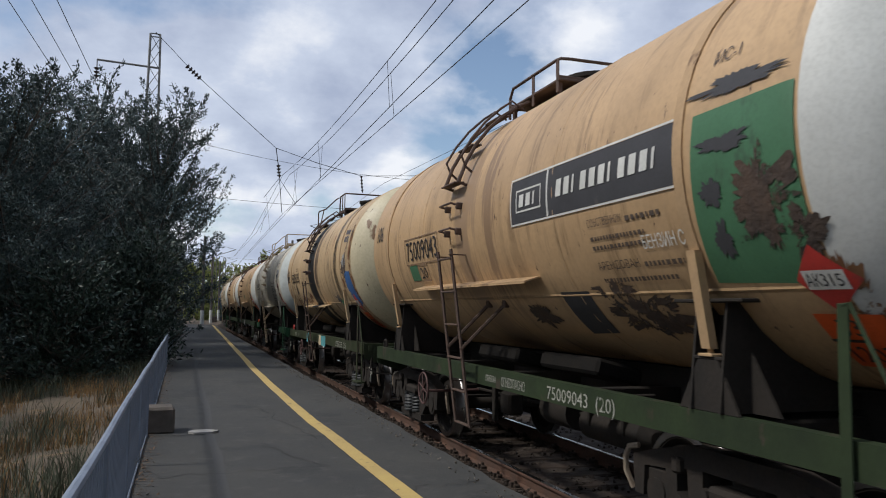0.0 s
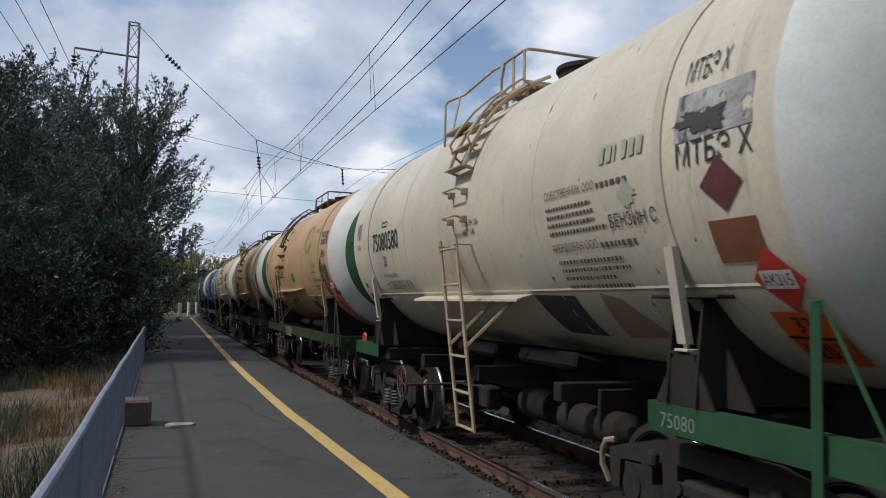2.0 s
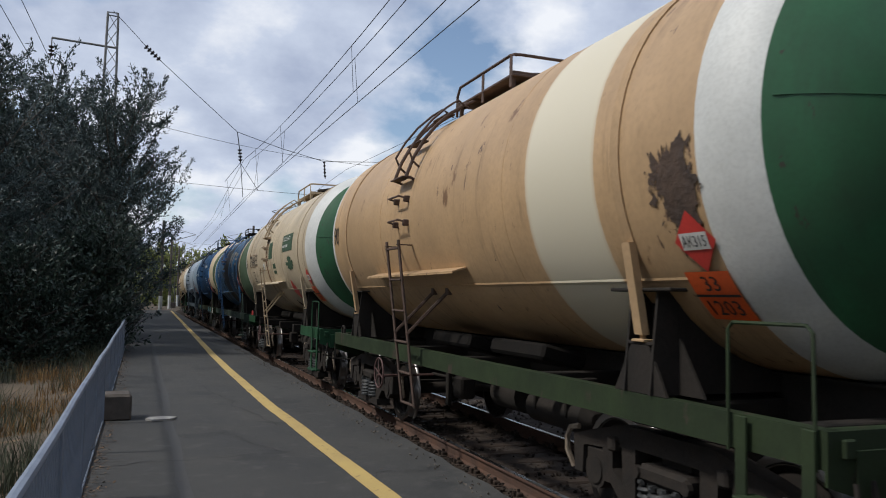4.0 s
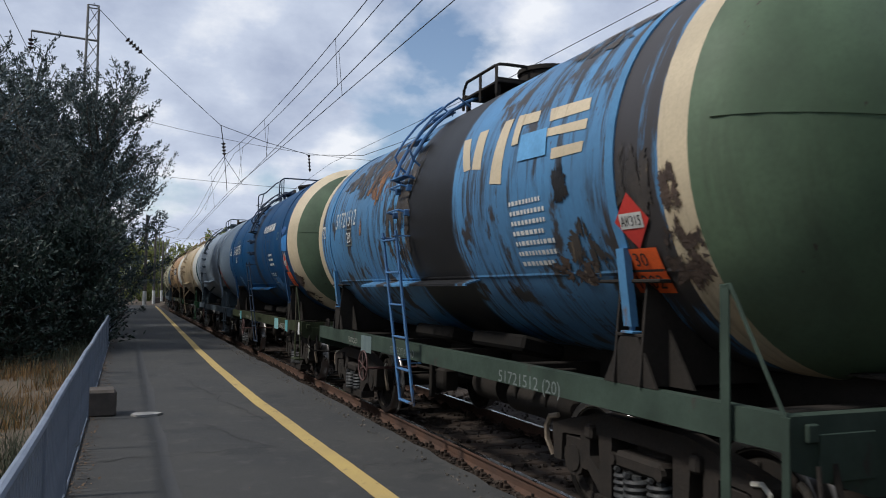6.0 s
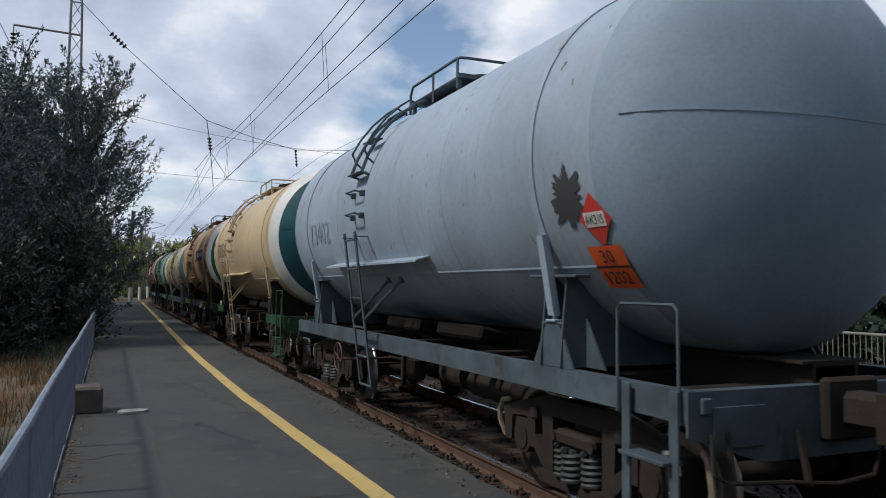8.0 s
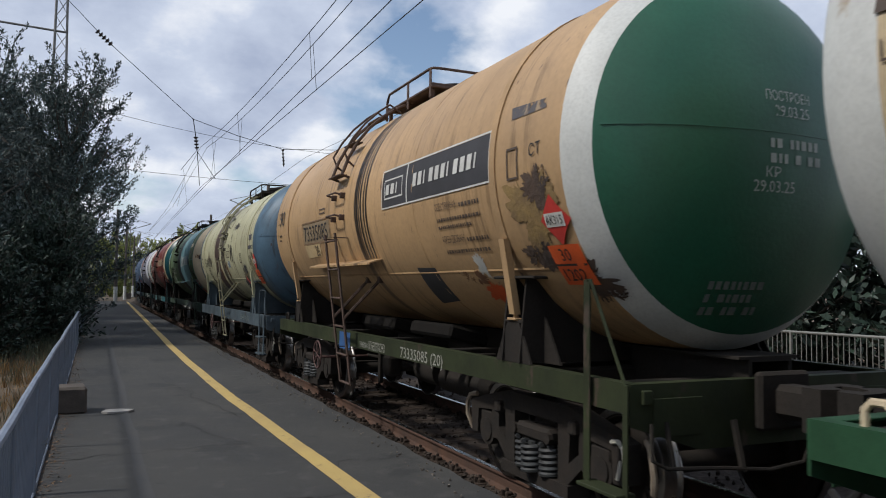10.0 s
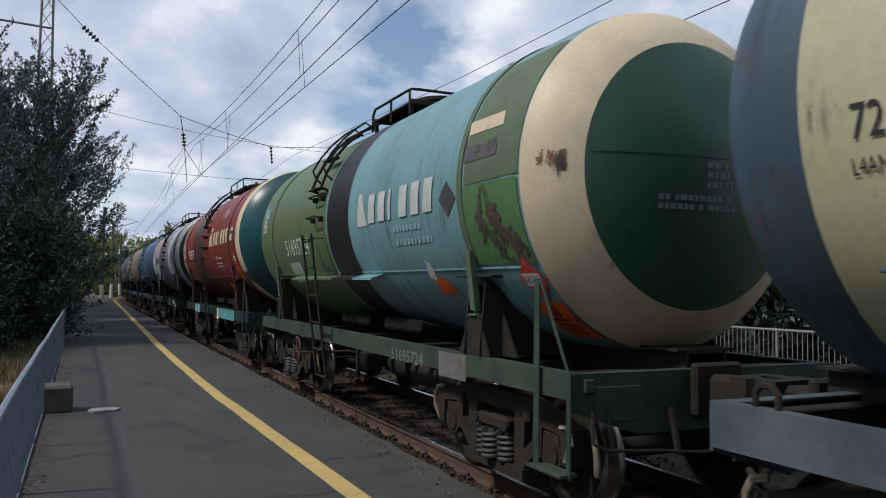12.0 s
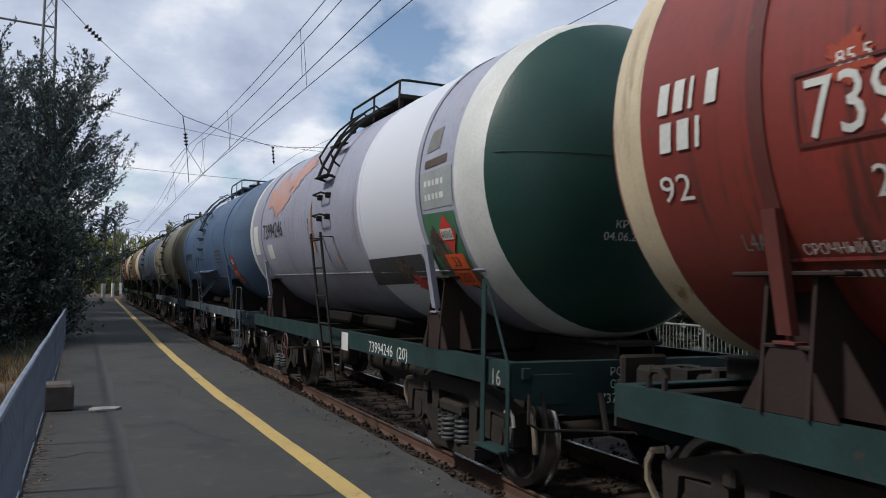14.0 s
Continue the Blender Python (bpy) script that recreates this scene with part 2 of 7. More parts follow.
# ---- mesh helpers ----
class Geo:
    """Collects vertices and faces for one mesh."""
    def __init__(self):
        self.v, self.f = [], []
    def add(self, vs, fs):
        n = len(self.v)
        self.v += [tuple(p) for p in vs]
        self.f += [tuple(i + n for i in f) for f in fs]
        return self
    def box(self, c, s, b=0.01, rx=0, ry=0, rz=0):
        """Box with chamfered edges."""
        hx, hy, hz = (k / 2 for k in s)
        b = min(b, hx * 0.6, hy * 0.6, hz * 0.6)
        vs = []
        idx = {}
        for sx in (-1, 1):
            for sy in (-1, 1):
                for sz in (-1, 1):
                    for ax in range(3):
                        p = [sx * (hx - b), sy * (hy - b), sz * (hz - b)]
                        p[ax] = (sx * hx, sy * hy, sz * hz)[ax]
                        idx[sx, sy, sz, ax] = len(vs); vs.append(Vector(p))
        fs = []
        for ax in range(3):
            o = [k for k in range(3) if k != ax]
            for s1 in (-1, 1):
                q = []
                for a, bb in ((-1, -1), (1, -1), (1, 1), (-1, 1)):
                    k = [0, 0, 0]; k[ax] = s1; k[o[0]] = a; k[o[1]] = bb
                    q.append(idx[(*k, ax)])
                fs.append(q)
            for a in (-1, 1):
                for bb in (-1, 1):
                    q = []
                    for s1, axx in ((-1, o[0]), (1, o[0]), (1, o[1]), (-1, o[1])):
                        k = [0, 0, 0]; k[ax] = s1; k[o[0]] = a; k[o[1]] = bb
                        q.append(idx[(*k, axx)])
                    fs.append(q)
        for sx in (-1, 1):
            for sy in (-1, 1):
                for sz in (-1, 1):
                    fs.append([idx[sx, sy, sz, a] for a in range(3)])
        m = pose(*c, rx, ry, rz)
        return self.add([m @ p for p in vs], fs)
    def rod(self, p0, p1, r, n=8, r1=None, caps=True):
        p0, p1 = Vector(p0), Vector(p1)
        d = (p1 - p0).normalized()
        a = d.orthogonal().normalized(); bq = d.cross(a)
        r1 = r if r1 is None else r1
        vs = [p + (a * math.cos(2 * math.pi * i / n) + bq * math.sin(2 * math.pi * i / n)) * rr for p, rr in ((p0, r), (p1, r1)) for i in range(n)]
        fs = [(i, (i + 1) % n, n + (i + 1) % n, n + i) for i in range(n)]
        if caps: fs += [tuple(range(n))[::-1], tuple(range(n, 2 * n))]
        return self.add(vs, fs)
    def path(self, pts, r, n=6):
        pts = [Vector(p) for p in pts]
        rings = []
        a = None
        for i, p in enumerate(pts):
            d = (pts[min(i + 1, len(pts) - 1)] - pts[max(i - 1, 0)]).normalized()
            a = d.orthogonal().normalized() if a is None else (a - d * a.dot(d)).normalized()
            bq = d.cross(a)
            rings += [p + (a * math.cos(2 * math.pi * k / n) + bq * math.sin(2 * math.pi * k / n)) * r for k in range(n)]
        fs = [(i * n + k, i * n + (k + 1) % n, (i + 1) * n + (k + 1) % n, (i + 1) * n + k) for i in range(len(pts) - 1) for k in range(n)]
        fs += [tuple(range(n))[::-1], tuple((len(pts) - 1) * n + k for k in range(n))]
        return self.add(rings, fs)
    def spin(self, prof, n=48, centre=(0, 0, 0), axis="y", a0=0.0, a1=360.0):
        """Turns a profile of (along, radius) round an axis."""
        full = abs(a1 - a0) >= 360
        m = n if full else n + 1
        vs = []
        for u, r in prof:
            for i in range(m):
                t = radians(a0 + (a1 - a0) * i / n)
                c, s = r * math.cos(t), r * math.sin(t)
                vs.append({"y": (centre[0] + c, centre[1] + u, centre[2] + s), "x": (centre[0] + u, centre[1] + c, centre[2] + s), "z": (centre[0] + c, centre[1] + s, centre[2] + u)}[axis])
        fs = []
        for j in range(len(prof) - 1):
            for i in range(n):
                k = (i + 1) % m
                fs.append((j * m + i, (j + 1) * m + i, (j + 1) * m + k, j * m + k))
        return self.add(vs, fs)
    def plate(self, poly, x0, x1, plane="yz"):
        """A polygon in a plane, given thickness."""
        def at(p, w):
            return {"yz": (w, p[0], p[1]), "xz": (p[0], w, p[1]), "xy": (p[0], p[1], w)}[plane]
        n = len(poly)
        vs = [at(p, x0) for p in poly] + [at(p, x1) for p in poly]
        fs = [tuple(range(n)), tuple(range(n, 2 * n))[::-1]] + [(i, n + i, n + (i + 1) % n, (i + 1) % n) for i in range(n)]
        return self.add(vs, fs)
    def mesh(self, name, mat, smooth=False):
        me = bpy.data.meshes.new(name)
        me.from_pydata(self.v, [], self.f)
        if smooth: me.polygons.foreach_set("use_smooth", [True] * len(me.polygons))
        me.update()
        if smooth: me.set_sharp_from_angle(angle=radians(38))
        if mat: me.materials.append(mat)
        return me
def fix(me):
    b = bmesh.new(); b.from_mesh(me); bmesh.ops.recalc_face_normals(b, faces=b.faces); b.to_mesh(me); b.free(); return me
def part(name, geo, mat, parent, label="", smooth=True, at=None):
    me = geo if isinstance(geo, bpy.types.Mesh) else fix(geo.mesh(name, mat, smooth))
    ob = new(name, me)
    ob.parent = parent
    if at is not None: ob.matrix_basis = at
    if label: ob["label"] = label
    return ob
def thing(name, label, category, group="", at=None, kind=""):
    ob = new(name)
    ob.empty_display_size = 0.2
    if at is not None: ob.matrix_basis = at
    return tagged(ob, label, category, group, kind)
def piece(name, geo, mat, label, kind="structure", category="", smooth=False):
    return tagged(new(name, fix(geo.mesh(name, mat, smooth))), label, category, kind=kind)
# ---- setting ----
AX, RZ = 4.6, 0.055                    # track axis, height of the rail heads
TR, TZ = 1.55, 2.90                    # tank radius, tank axis over the rail heads; the older wagons have a slimmer, lower tank
BEND, RAD = 64.0, 430.0                # where the line begins to curve, and its radius
def along(s, off=0.0, z=0.0):
    """A place beside the track: distance along the line, offset to its right."""
    if s < BEND:
        return Vector((AX + off, s, z + RZ))
    a = (s - BEND) / RAD
    return Vector((AX + RAD - (RAD - off) * math.cos(a), BEND + (RAD - off) * math.sin(a), z + RZ))
def track_pose(s):
    p = along(s)
    return pose(p.x, p.y, RZ, 0, 0, -math.degrees(max(0, s - BEND) / RAD))
def ground_z(x, y):
    n = noise.noise((x * 0.35, y * 0.35, 0)) * 0.14 + noise.noise((x * 1.3, y * 1.3, 4)) * 0.05
    if x < -0.45:
        t = min(1, (-0.45 - x) / 3.5)
        return 0.08 - 0.42 * t + n * min(1, (-0.45 - x) * 1.5)
    if x > 12.6:
        return 0.0 + n
    return -0.42
def build_ground():
    g = Geo()
    xs = [-2500, -600, -200, -80, -40] + [-25 + i for i in range(15)] + [-10 + 0.4 * i for i in range(24)] + [-0.45, -0.2, 3, 5, 8, 11, 12.5, 12.7, 14, 16, 20, 26, 34, 50, 90, 200, 600, 2500]
    ys = [-800, -200, -60, -20, -8] + [-4 + 0.5 * i for i in range(70)] + [32 + 2 * i for i in range(20)] + [75, 85, 100, 130, 170, 230, 320, 600, 1500, 3500]
    vs = [(x, y, ground_z(x, y)) for y in ys for x in xs]
    w = len(xs)
    fs = [(j * w + i, j * w + i + 1, (j + 1) * w + i + 1, (j + 1) * w + i) for j in range(len(ys) - 1) for i in range(w - 1)]
    g.add(vs, fs)
    piece("ground", g, M_SOIL, "dry brown soil with straw beside the platform", smooth=True)
build_ground()

PZ = 0.2
EDGE = 3.05
def build_platform():
    g = Geo()
    rnd = random.Random(4)
    ys = [-7, -3, 0, 2] + [3 + 0.4 * i for i in range(70)] + [32 + 3 * i for i in range(18)]
    vs, xs = [], [-0.42, -0.2, 0.3, 0.9, 1.5, 2.1, 2.6, EDGE]
    for y in ys:
        for x in xs:
            z = PZ + noise.noise((x * 0.8, y * 0.5, 2)) * 0.012
            vs.append((x + (rnd.uniform(-0.03, 0.03) if x in (-0.42, EDGE) else 0), y, z))
    w = len(xs)
    fs = [(j * w + i, j * w + i + 1, (j + 1) * w + i + 1, (j + 1) * w + i) for j in range(len(ys) - 1) for i in range(w - 1)]
    g.add(vs, fs)
    n = len(ys)
    for i, dx in ((0, -0.02), (w - 1, 0.02)):
        low = [(vs[j * w + i][0] + dx, ys[j], -0.45) for j in range(n)]
        top = [vs[j * w + i] for j in range(n)]
        g.add(top + low, [(j, j + 1, n + j + 1, n + j) for j in range(n - 1)])
    g.add([vs[(n - 1) * w], vs[(n - 1) * w + w - 1], (EDGE, ys[-1], -0.45), (-0.42, ys[-1], -0.45)], [(0, 1, 2, 3)])
    floor = piece("platform", g, M_ASPHALT, "low station platform of worn grey asphalt", smooth=True)
    # cracks and patch seams lie in the surface as thin dark strips
    crack_mat = plain("dark crack", (0.018, 0.018, 0.018), 0.95)
    for k, (x0, y0, x1, y1, wd) in enumerate(((-0.2, 8.35, 1.6, 8.5, 0.022), (0.3, 13.6, 1.9, 13.3, 0.02), (1.0, 15.5, 1.75, 10.2, 0.025), (-0.3, 6.1, 2.0, 6.2, 0.03), (2.1, 7.2, 2.9, 7.35, 0.02),
                                              (-0.3, 19.5, 1.8, 19.8, 0.03), (-0.2, 25.0, 1.9, 25.1, 0.04), (0.9, 10.2, 1.5, 8.5, 0.02), (0.1, 4.6, 1.9, 4.7, 0.02), (2.15, 11.4, 2.9, 11.5, 0.025))):
        c = Geo()
        n = 26
        p = []
        for i in range(n + 1):
            t = i / n
            j = noise.noise((t * 9, k * 3.1, 0)) * 0.16 + noise.noise((t * 31, k * 3.1, 5)) * 0.05
            d = Vector((y1 - y0, x0 - x1)).normalized()
            q = (x0 + (x1 - x0) * t + d.x * j, y0 + (y1 - y0) * t + d.y * j)
            ww = wd * (0.25 + abs(noise.noise((t * 14, k, 9))) * 1.3)
            for s in (-1, 1):
                x, y = q[0] + d.x * ww * s / 2, q[1] + d.y * ww * s / 2
                p.append((x, y, PZ + noise.noise((x * 0.8, y * 0.5, 2)) * 0.012 + 0.005))
        c.add(p, [(2 * i, 2 * i + 1, 2 * i + 3, 2 * i + 2) for i in range(n)])
        part("crack", c, crack_mat, floor)
    # a long strip near the asphalt's tone, painted as a thin cast shadow
    seam = surf("tarred seam", (0.040, 0.041, 0.043), (0.058, 0.058, 0.057), 0.85, scale=3)
    c = Geo(); p = []
    ys = [3 + i * 0.5 for i in range(60)]
    for y in ys:
        for s in (-1, 1):
            x = 0.42 + noise.noise((y * .4, 3, 1)) * .05 + s * (.045 + abs(noise.noise((y * 1.3, s, 2))) * .05)
            p.append((x, y, PZ + noise.noise((x * 0.8, y * 0.5, 2)) * 0.012 + 0.0045))
    c.add(p, [(2 * i, 2 * i + 1, 2 * i + 3, 2 * i + 2) for i in range(len(ys) - 1)])
    part("tarred_seam", c, seam, floor)
build_platform()
def build_litter():
    rnd = random.Random(33)
    g = Geo()
    for i in range(2600):
        y = 3 + 26 * rnd.random() ** 1.4
        x = -0.40 + abs(rnd.gauss(0, 0.10)) if i % 6 else rnd.uniform(-.3, 2.9)
        z = PZ + noise.noise((x * 0.8, y * 0.5, 2)) * 0.012 + 0.008
        a = rnd.uniform(0, 6.28); l = rnd.uniform(0.008, 0.035) * (1 if i % 6 else .5); w = l * rnd.uniform(.25, .7)
        d, e = Vector((math.cos(a), math.sin(a), rnd.uniform(-.1, .4))) * l, Vector((-math.sin(a), math.cos(a), rnd.uniform(-.2, .3))) * w
        p = Vector((x, y, z))
        n = len(g.v); g.v += [tuple(p - d), tuple(p + e * .6), tuple(p + d), tuple(p - e * .6)]; g.f.append((n, n + 1, n + 2, n + 3))
    piece("leaf_litter", g, surf("dead leaves and grit", (0.13, 0.08, 0.045), (0.07, 0.05, 0.035), 0.9, scale=4, isle=0.5, bump=0), "dead leaves and grit gathered along the railing's foot", kind="stuff", category="litter")
build_litter()
def yellow_x(y):
    pts = ((3, 2.12), (6, 2.05), (9, 1.98), (12, 1.92), (17, 1.89), (23, 1.94), (30, 2.05), (40, 2.2), (55, 2.42), (82, 2.8))
    for (a, u), (b, v) in zip(pts, pts[1:]):
        if y <= b:
            return u + (v - u) * (y - a) / (b - a)
    return pts[-1][1]
def build_line():
    g = Geo()
    vs = []
    ys = [-6, 0] + [1 + 0.25 * i for i in range(160)] + [42 + 2 * i for i in range(20)]
    for y in ys:
        for s in (-1, 1):
            x = yellow_x(max(y, 3)) + s * (0.092 + noise.noise((y * 3.1, s * 5, 1)) * 0.01)
            vs.append((x, y, PZ + noise.noise((x * 0.8, y * 0.5, 2)) * 0.012 + 0.006))
    g.add(vs, [(2 * i, 2 * i + 1, 2 * i + 3, 2 * i + 2) for i in range(len(ys) - 1)])
    piece("safety_line", g, M_YELLOW, "worn yellow safety line painted along the platform")
build_line()

def build_block():
    g = Geo()
    g.box((-0.27, 11.4, PZ + 0.165), (0.40, 0.45, 0.36), 0.035, rz=4)
    me = fix(g.mesh("concrete_block", M_CONCRETE)); 
    tagged(new("concrete_block", me), "rough grey concrete block standing beside the fence", "block")
    g = Geo()
    g.plate([(0.12, 11.1), (0.2, 10.98), (0.44, 11.02), (0.52, 11.16), (0.36, 11.26), (0.17, 11.24)], PZ + 0.004, PZ + 0.03, "xy")
    tagged(new("flat_stone", fix(g.mesh("flat_stone", surf("pale limestone", (0.33, 0.32, 0.30), scale=6)))), "flat pale stone slab lying on the asphalt", "stone")
build_block()

def build_track(off, name, y0, y1, sleepers):
    root = thing(name, "railway track with rusty steel rails on sleepers in ballast", "track", kind="structure")
    ss = [y0 + i * 4.0 for i in range(int((BEND - y0) / 4) + 1)] + [BEND + 4 + i * 4.0 for i in range(int((y1 - BEND) / 4))]
    for side in (-0.797, 0.797):
        foot, head = Geo(), Geo()
        prof = [(-0.07, -0.172), (0.07, -0.172), (0.07, -0.16), (0.012, -0.135), (0.012, -0.045), (0.034, -0.035), (0.034, -0.012), (0.02, -0.004), (-0.02, -0.004), (-0.034, -0.012), (-0.034, -0.035), (-0.012, -0.045), (-0.012, -0.135), (-0.07, -0.16)]
        n = len(prof)
        vs = [along(s, off + side + u, z) for s in ss for u, z in prof]
        foot.add(vs, [(j * n + i, j * n + (i + 1) % n, (j + 1) * n + (i + 1) % n, (j + 1) * n + i) for j in range(len(ss) - 1) for i in range(n)])
        part("rail", foot, M_RAIL, root, smooth=False)
        vs = [along(s, off + side + u, z) for s in ss for u, z in ((-0.028, -0.002), (0.028, -0.002), (0.028, -0.006), (-0.028, -0.006))]
        head.add(vs, [(j * 4 + i, j * 4 + (i + 1) % 4, (j + 1) * 4 + (i + 1) % 4, (j + 1) * 4 + i) for j in range(len(ss) - 1) for i in range(4)])
        part("running_surface", head, M_RAILTOP, root, "polished running surface", smooth=False)
    sl = Geo().box((0, 0, -0.255), (2.7, 0.25, 0.17), 0.02)
    for s in (-0.797, 0.797):
        sl.box((s, 0, -0.168), (0.36, 0.17, 0.025), 0.006)
        for d in (-0.11, 0.11):
            sl.box((s + d, 0, -0.14), (0.075, 0.11, 0.05), 0.012)
            sl.rod((s + d, 0.0, -0.16), (s + d, 0.0, -0.085), 0.018, 6)
            sl.rod((s + d * 1.45, 0.0, -0.16), (s + d * 1.45, 0.0, -0.10), 0.02, 6)
    me = fix(sl.mesh("sleeper", M_SLEEPER))
    rnd = random.Random(8)
    for i in range(sleepers):
        s = y0 + 0.3 + i * 0.545
        part("sleeper", me, None, root, at=Matrix.Translation((AX + off + rnd.uniform(-0.02, 0.02), s, RZ)) @ pose(0, 0, 0, 0, 0, rnd.uniform(-1, 1)))
build_track(0.0, "track_1", -10.0, 260.0, 150)
build_track(4.15, "track_2", -10.0, 260.0, 60)
def build_ballast():
    g = Geo()
    xs = [3.06 + 0.12 * i for i in range(36)] + [7.6, 8.2, 9.0, 9.8, 10.6]
    ys = [-10, -4, 0] + [2 + 0.14 * i for i in range(150)] + [24 + i for i in range(52)]
    vs = []
    for y in ys:
        for x in xs:
            d = abs(x - AX)
            z = -0.135 + noise.noise((x * 6, y * 6, 3)) * 0.035 + noise.noise((x * 1.2, y * 1.2, 7)) * 0.03
            if x < 3.5: z += 0.05 * (3.5 - x)
            vs.append((x, y, z))
    w = len(xs)
    g.add(vs, [(j * w + i, j * w + i + 1, (j + 1) * w + i + 1, (j + 1) * w + i) for j in range(len(ys) - 1) for i in range(w - 1)])
    ss = [BEND - 1 + i * 6 for i in range(30)]
    vs = [along(s, o, -0.2) for s in ss for o in (-1.9, 6.5)]
    g.add(vs, [(2 * i, 2 * i + 1, 2 * i + 3, 2 * i + 2) for i in range(len(ss) - 1)])
    piece("ballast_bed", g, M_BALLAST, "oil-darkened crushed stone ballast between the rails", smooth=False)
    rnd = random.Random(21)
    g = Geo()
    base = [Vector(p).normalized() for p in ((0, 0, 1), (1, 0, 0.2), (0.3, 1, 0.1), (-0.9, 0.5, 0), (-0.7, -0.8, 0.1), (0.4, -0.95, 0), (0, 0, -1))]
    faces = [(0, 1, 2), (0, 2, 3), (0, 3, 4), (0, 4, 5), (0, 5, 1), (6, 2, 1), (6, 3, 2), (6, 4, 3), (6, 5, 4), (6, 1, 5)]
    for i in range(7000):
        y = 2.5 + 24 * rnd.random() ** 1.6
        x = rnd.uniform(3.1, 3.85) if i % 3 else rnd.uniform(3.9, 6.4)
        r = rnd.uniform(0.016, 0.042)
        e = Euler((rnd.uniform(0, 6), rnd.uniform(0, 6), rnd.uniform(0, 6))).to_matrix()
        c = Vector((x, y, -0.135 + rnd.uniform(0, 0.03) + max(0, 3.5 - x) * 0.07))
        g.add([c + e @ Vector((p.x * r, p.y * r * rnd.uniform(0.7, 1.2), p.z * r * 0.8)) for p in base], faces)
    piece("ballast_stones", g, M_BALLAST, "loose dark crushed stones beside the rail", kind="stuff", category="gravel")
    g = Geo()
    for i in range(900):
        y = 3 + 22 * rnd.random()
        x = rnd.uniform(2.75, 3.3)
        r = rnd.uniform(0.005, 0.017)
        e = Euler((rnd.uniform(0, 6), rnd.uniform(0, 6), rnd.uniform(0, 6))).to_matrix()
        c = Vector((x, y, (PZ + 0.01) if x < 2.96 else -0.12))
        g.add([c + e @ Vector((p.x * r, p.y * r, p.z * r * 0.7)) for p in base], faces)
    piece("edge_litter", g, surf("pale grit", (0.14, 0.12, 0.10), scale=5, isle=0.4), "pale grit scattered along the platform edge", kind="stuff", category="gravel")
build_ballast()

FX, FTOP = -0.41, 1.12
def build_fence(name, x, y0, y1, z0, top, mat, label, bars, side=0):
    root = thing(name, label, "fence")
    g = Geo().path([(x + 0.004 * math.sin(y * 1.7), y, top + 0.006 * math.sin(y * 0.9)) for y in [y0 + i * 1.0 for i in range(int(y1 - y0) + 1)]], 0.026, 8)
    part("top_rail", g, mat, root)
    part("bottom_rail", Geo().box((x, (y0 + y1) / 2, z0 + 0.12), (0.035, y1 - y0, 0.035), 0.006), mat, root, smooth=False)
    post = fix(Geo().box((0, 0, (top - z0) / 2 - 0.1), (0.05, 0.05, top - z0 + 0.2), 0.006).mesh("post", mat))
    for i in range(int((y1 - y0) / 2.0) + 1):
        part("post", post, None, root, at=Matrix.Translation((x, y0 + i * 2.0, z0)))
    bar = fix(Geo().box((0, 0, (top - z0) / 2), (0.016, 0.016, top - z0 - 0.04), 0.003).mesh("bar", mat))
    n = int((y1 - y0) / 0.115)
    rest = Geo()
    for i in range(n):
        y = y0 + 0.05 + i * 0.115
        if i < bars:
            part("bar", bar, None, root, at=Matrix.Translation((x, y, z0)))
        else:
            rest.box((x, y, (top + z0) / 2), (0.016, 0.016, top - z0 - 0.04), 0.003)
    if rest.v:
        tagged(part("bars", rest, mat, root, smooth=False), kind="stuff")
build_fence("fence", FX, 1.0, 46.0, PZ - 0.1, FTOP, M_FENCE, "grey-blue tubular steel railing along the platform", 280)
M_FENCE2 = surf("pale galvanised fence", (0.24, 0.24, 0.22), (0.17, 0.17, 0.155), 0.5, 0.2, scale=3, bump=0.1)
build_fence("far_fence", 12.4, 3.0, 34.0, 0.1, 1.12, M_FENCE2, "pale galvanised steel railing across the tracks", 220)
def build_far_platform():
    g = Geo().box((11.9, 30, -0.15), (1.9, 90, 0.5), 0.02)
    piece("far_platform", g, M_YARD, "low gravel platform on the opposite side")
build_far_platform()

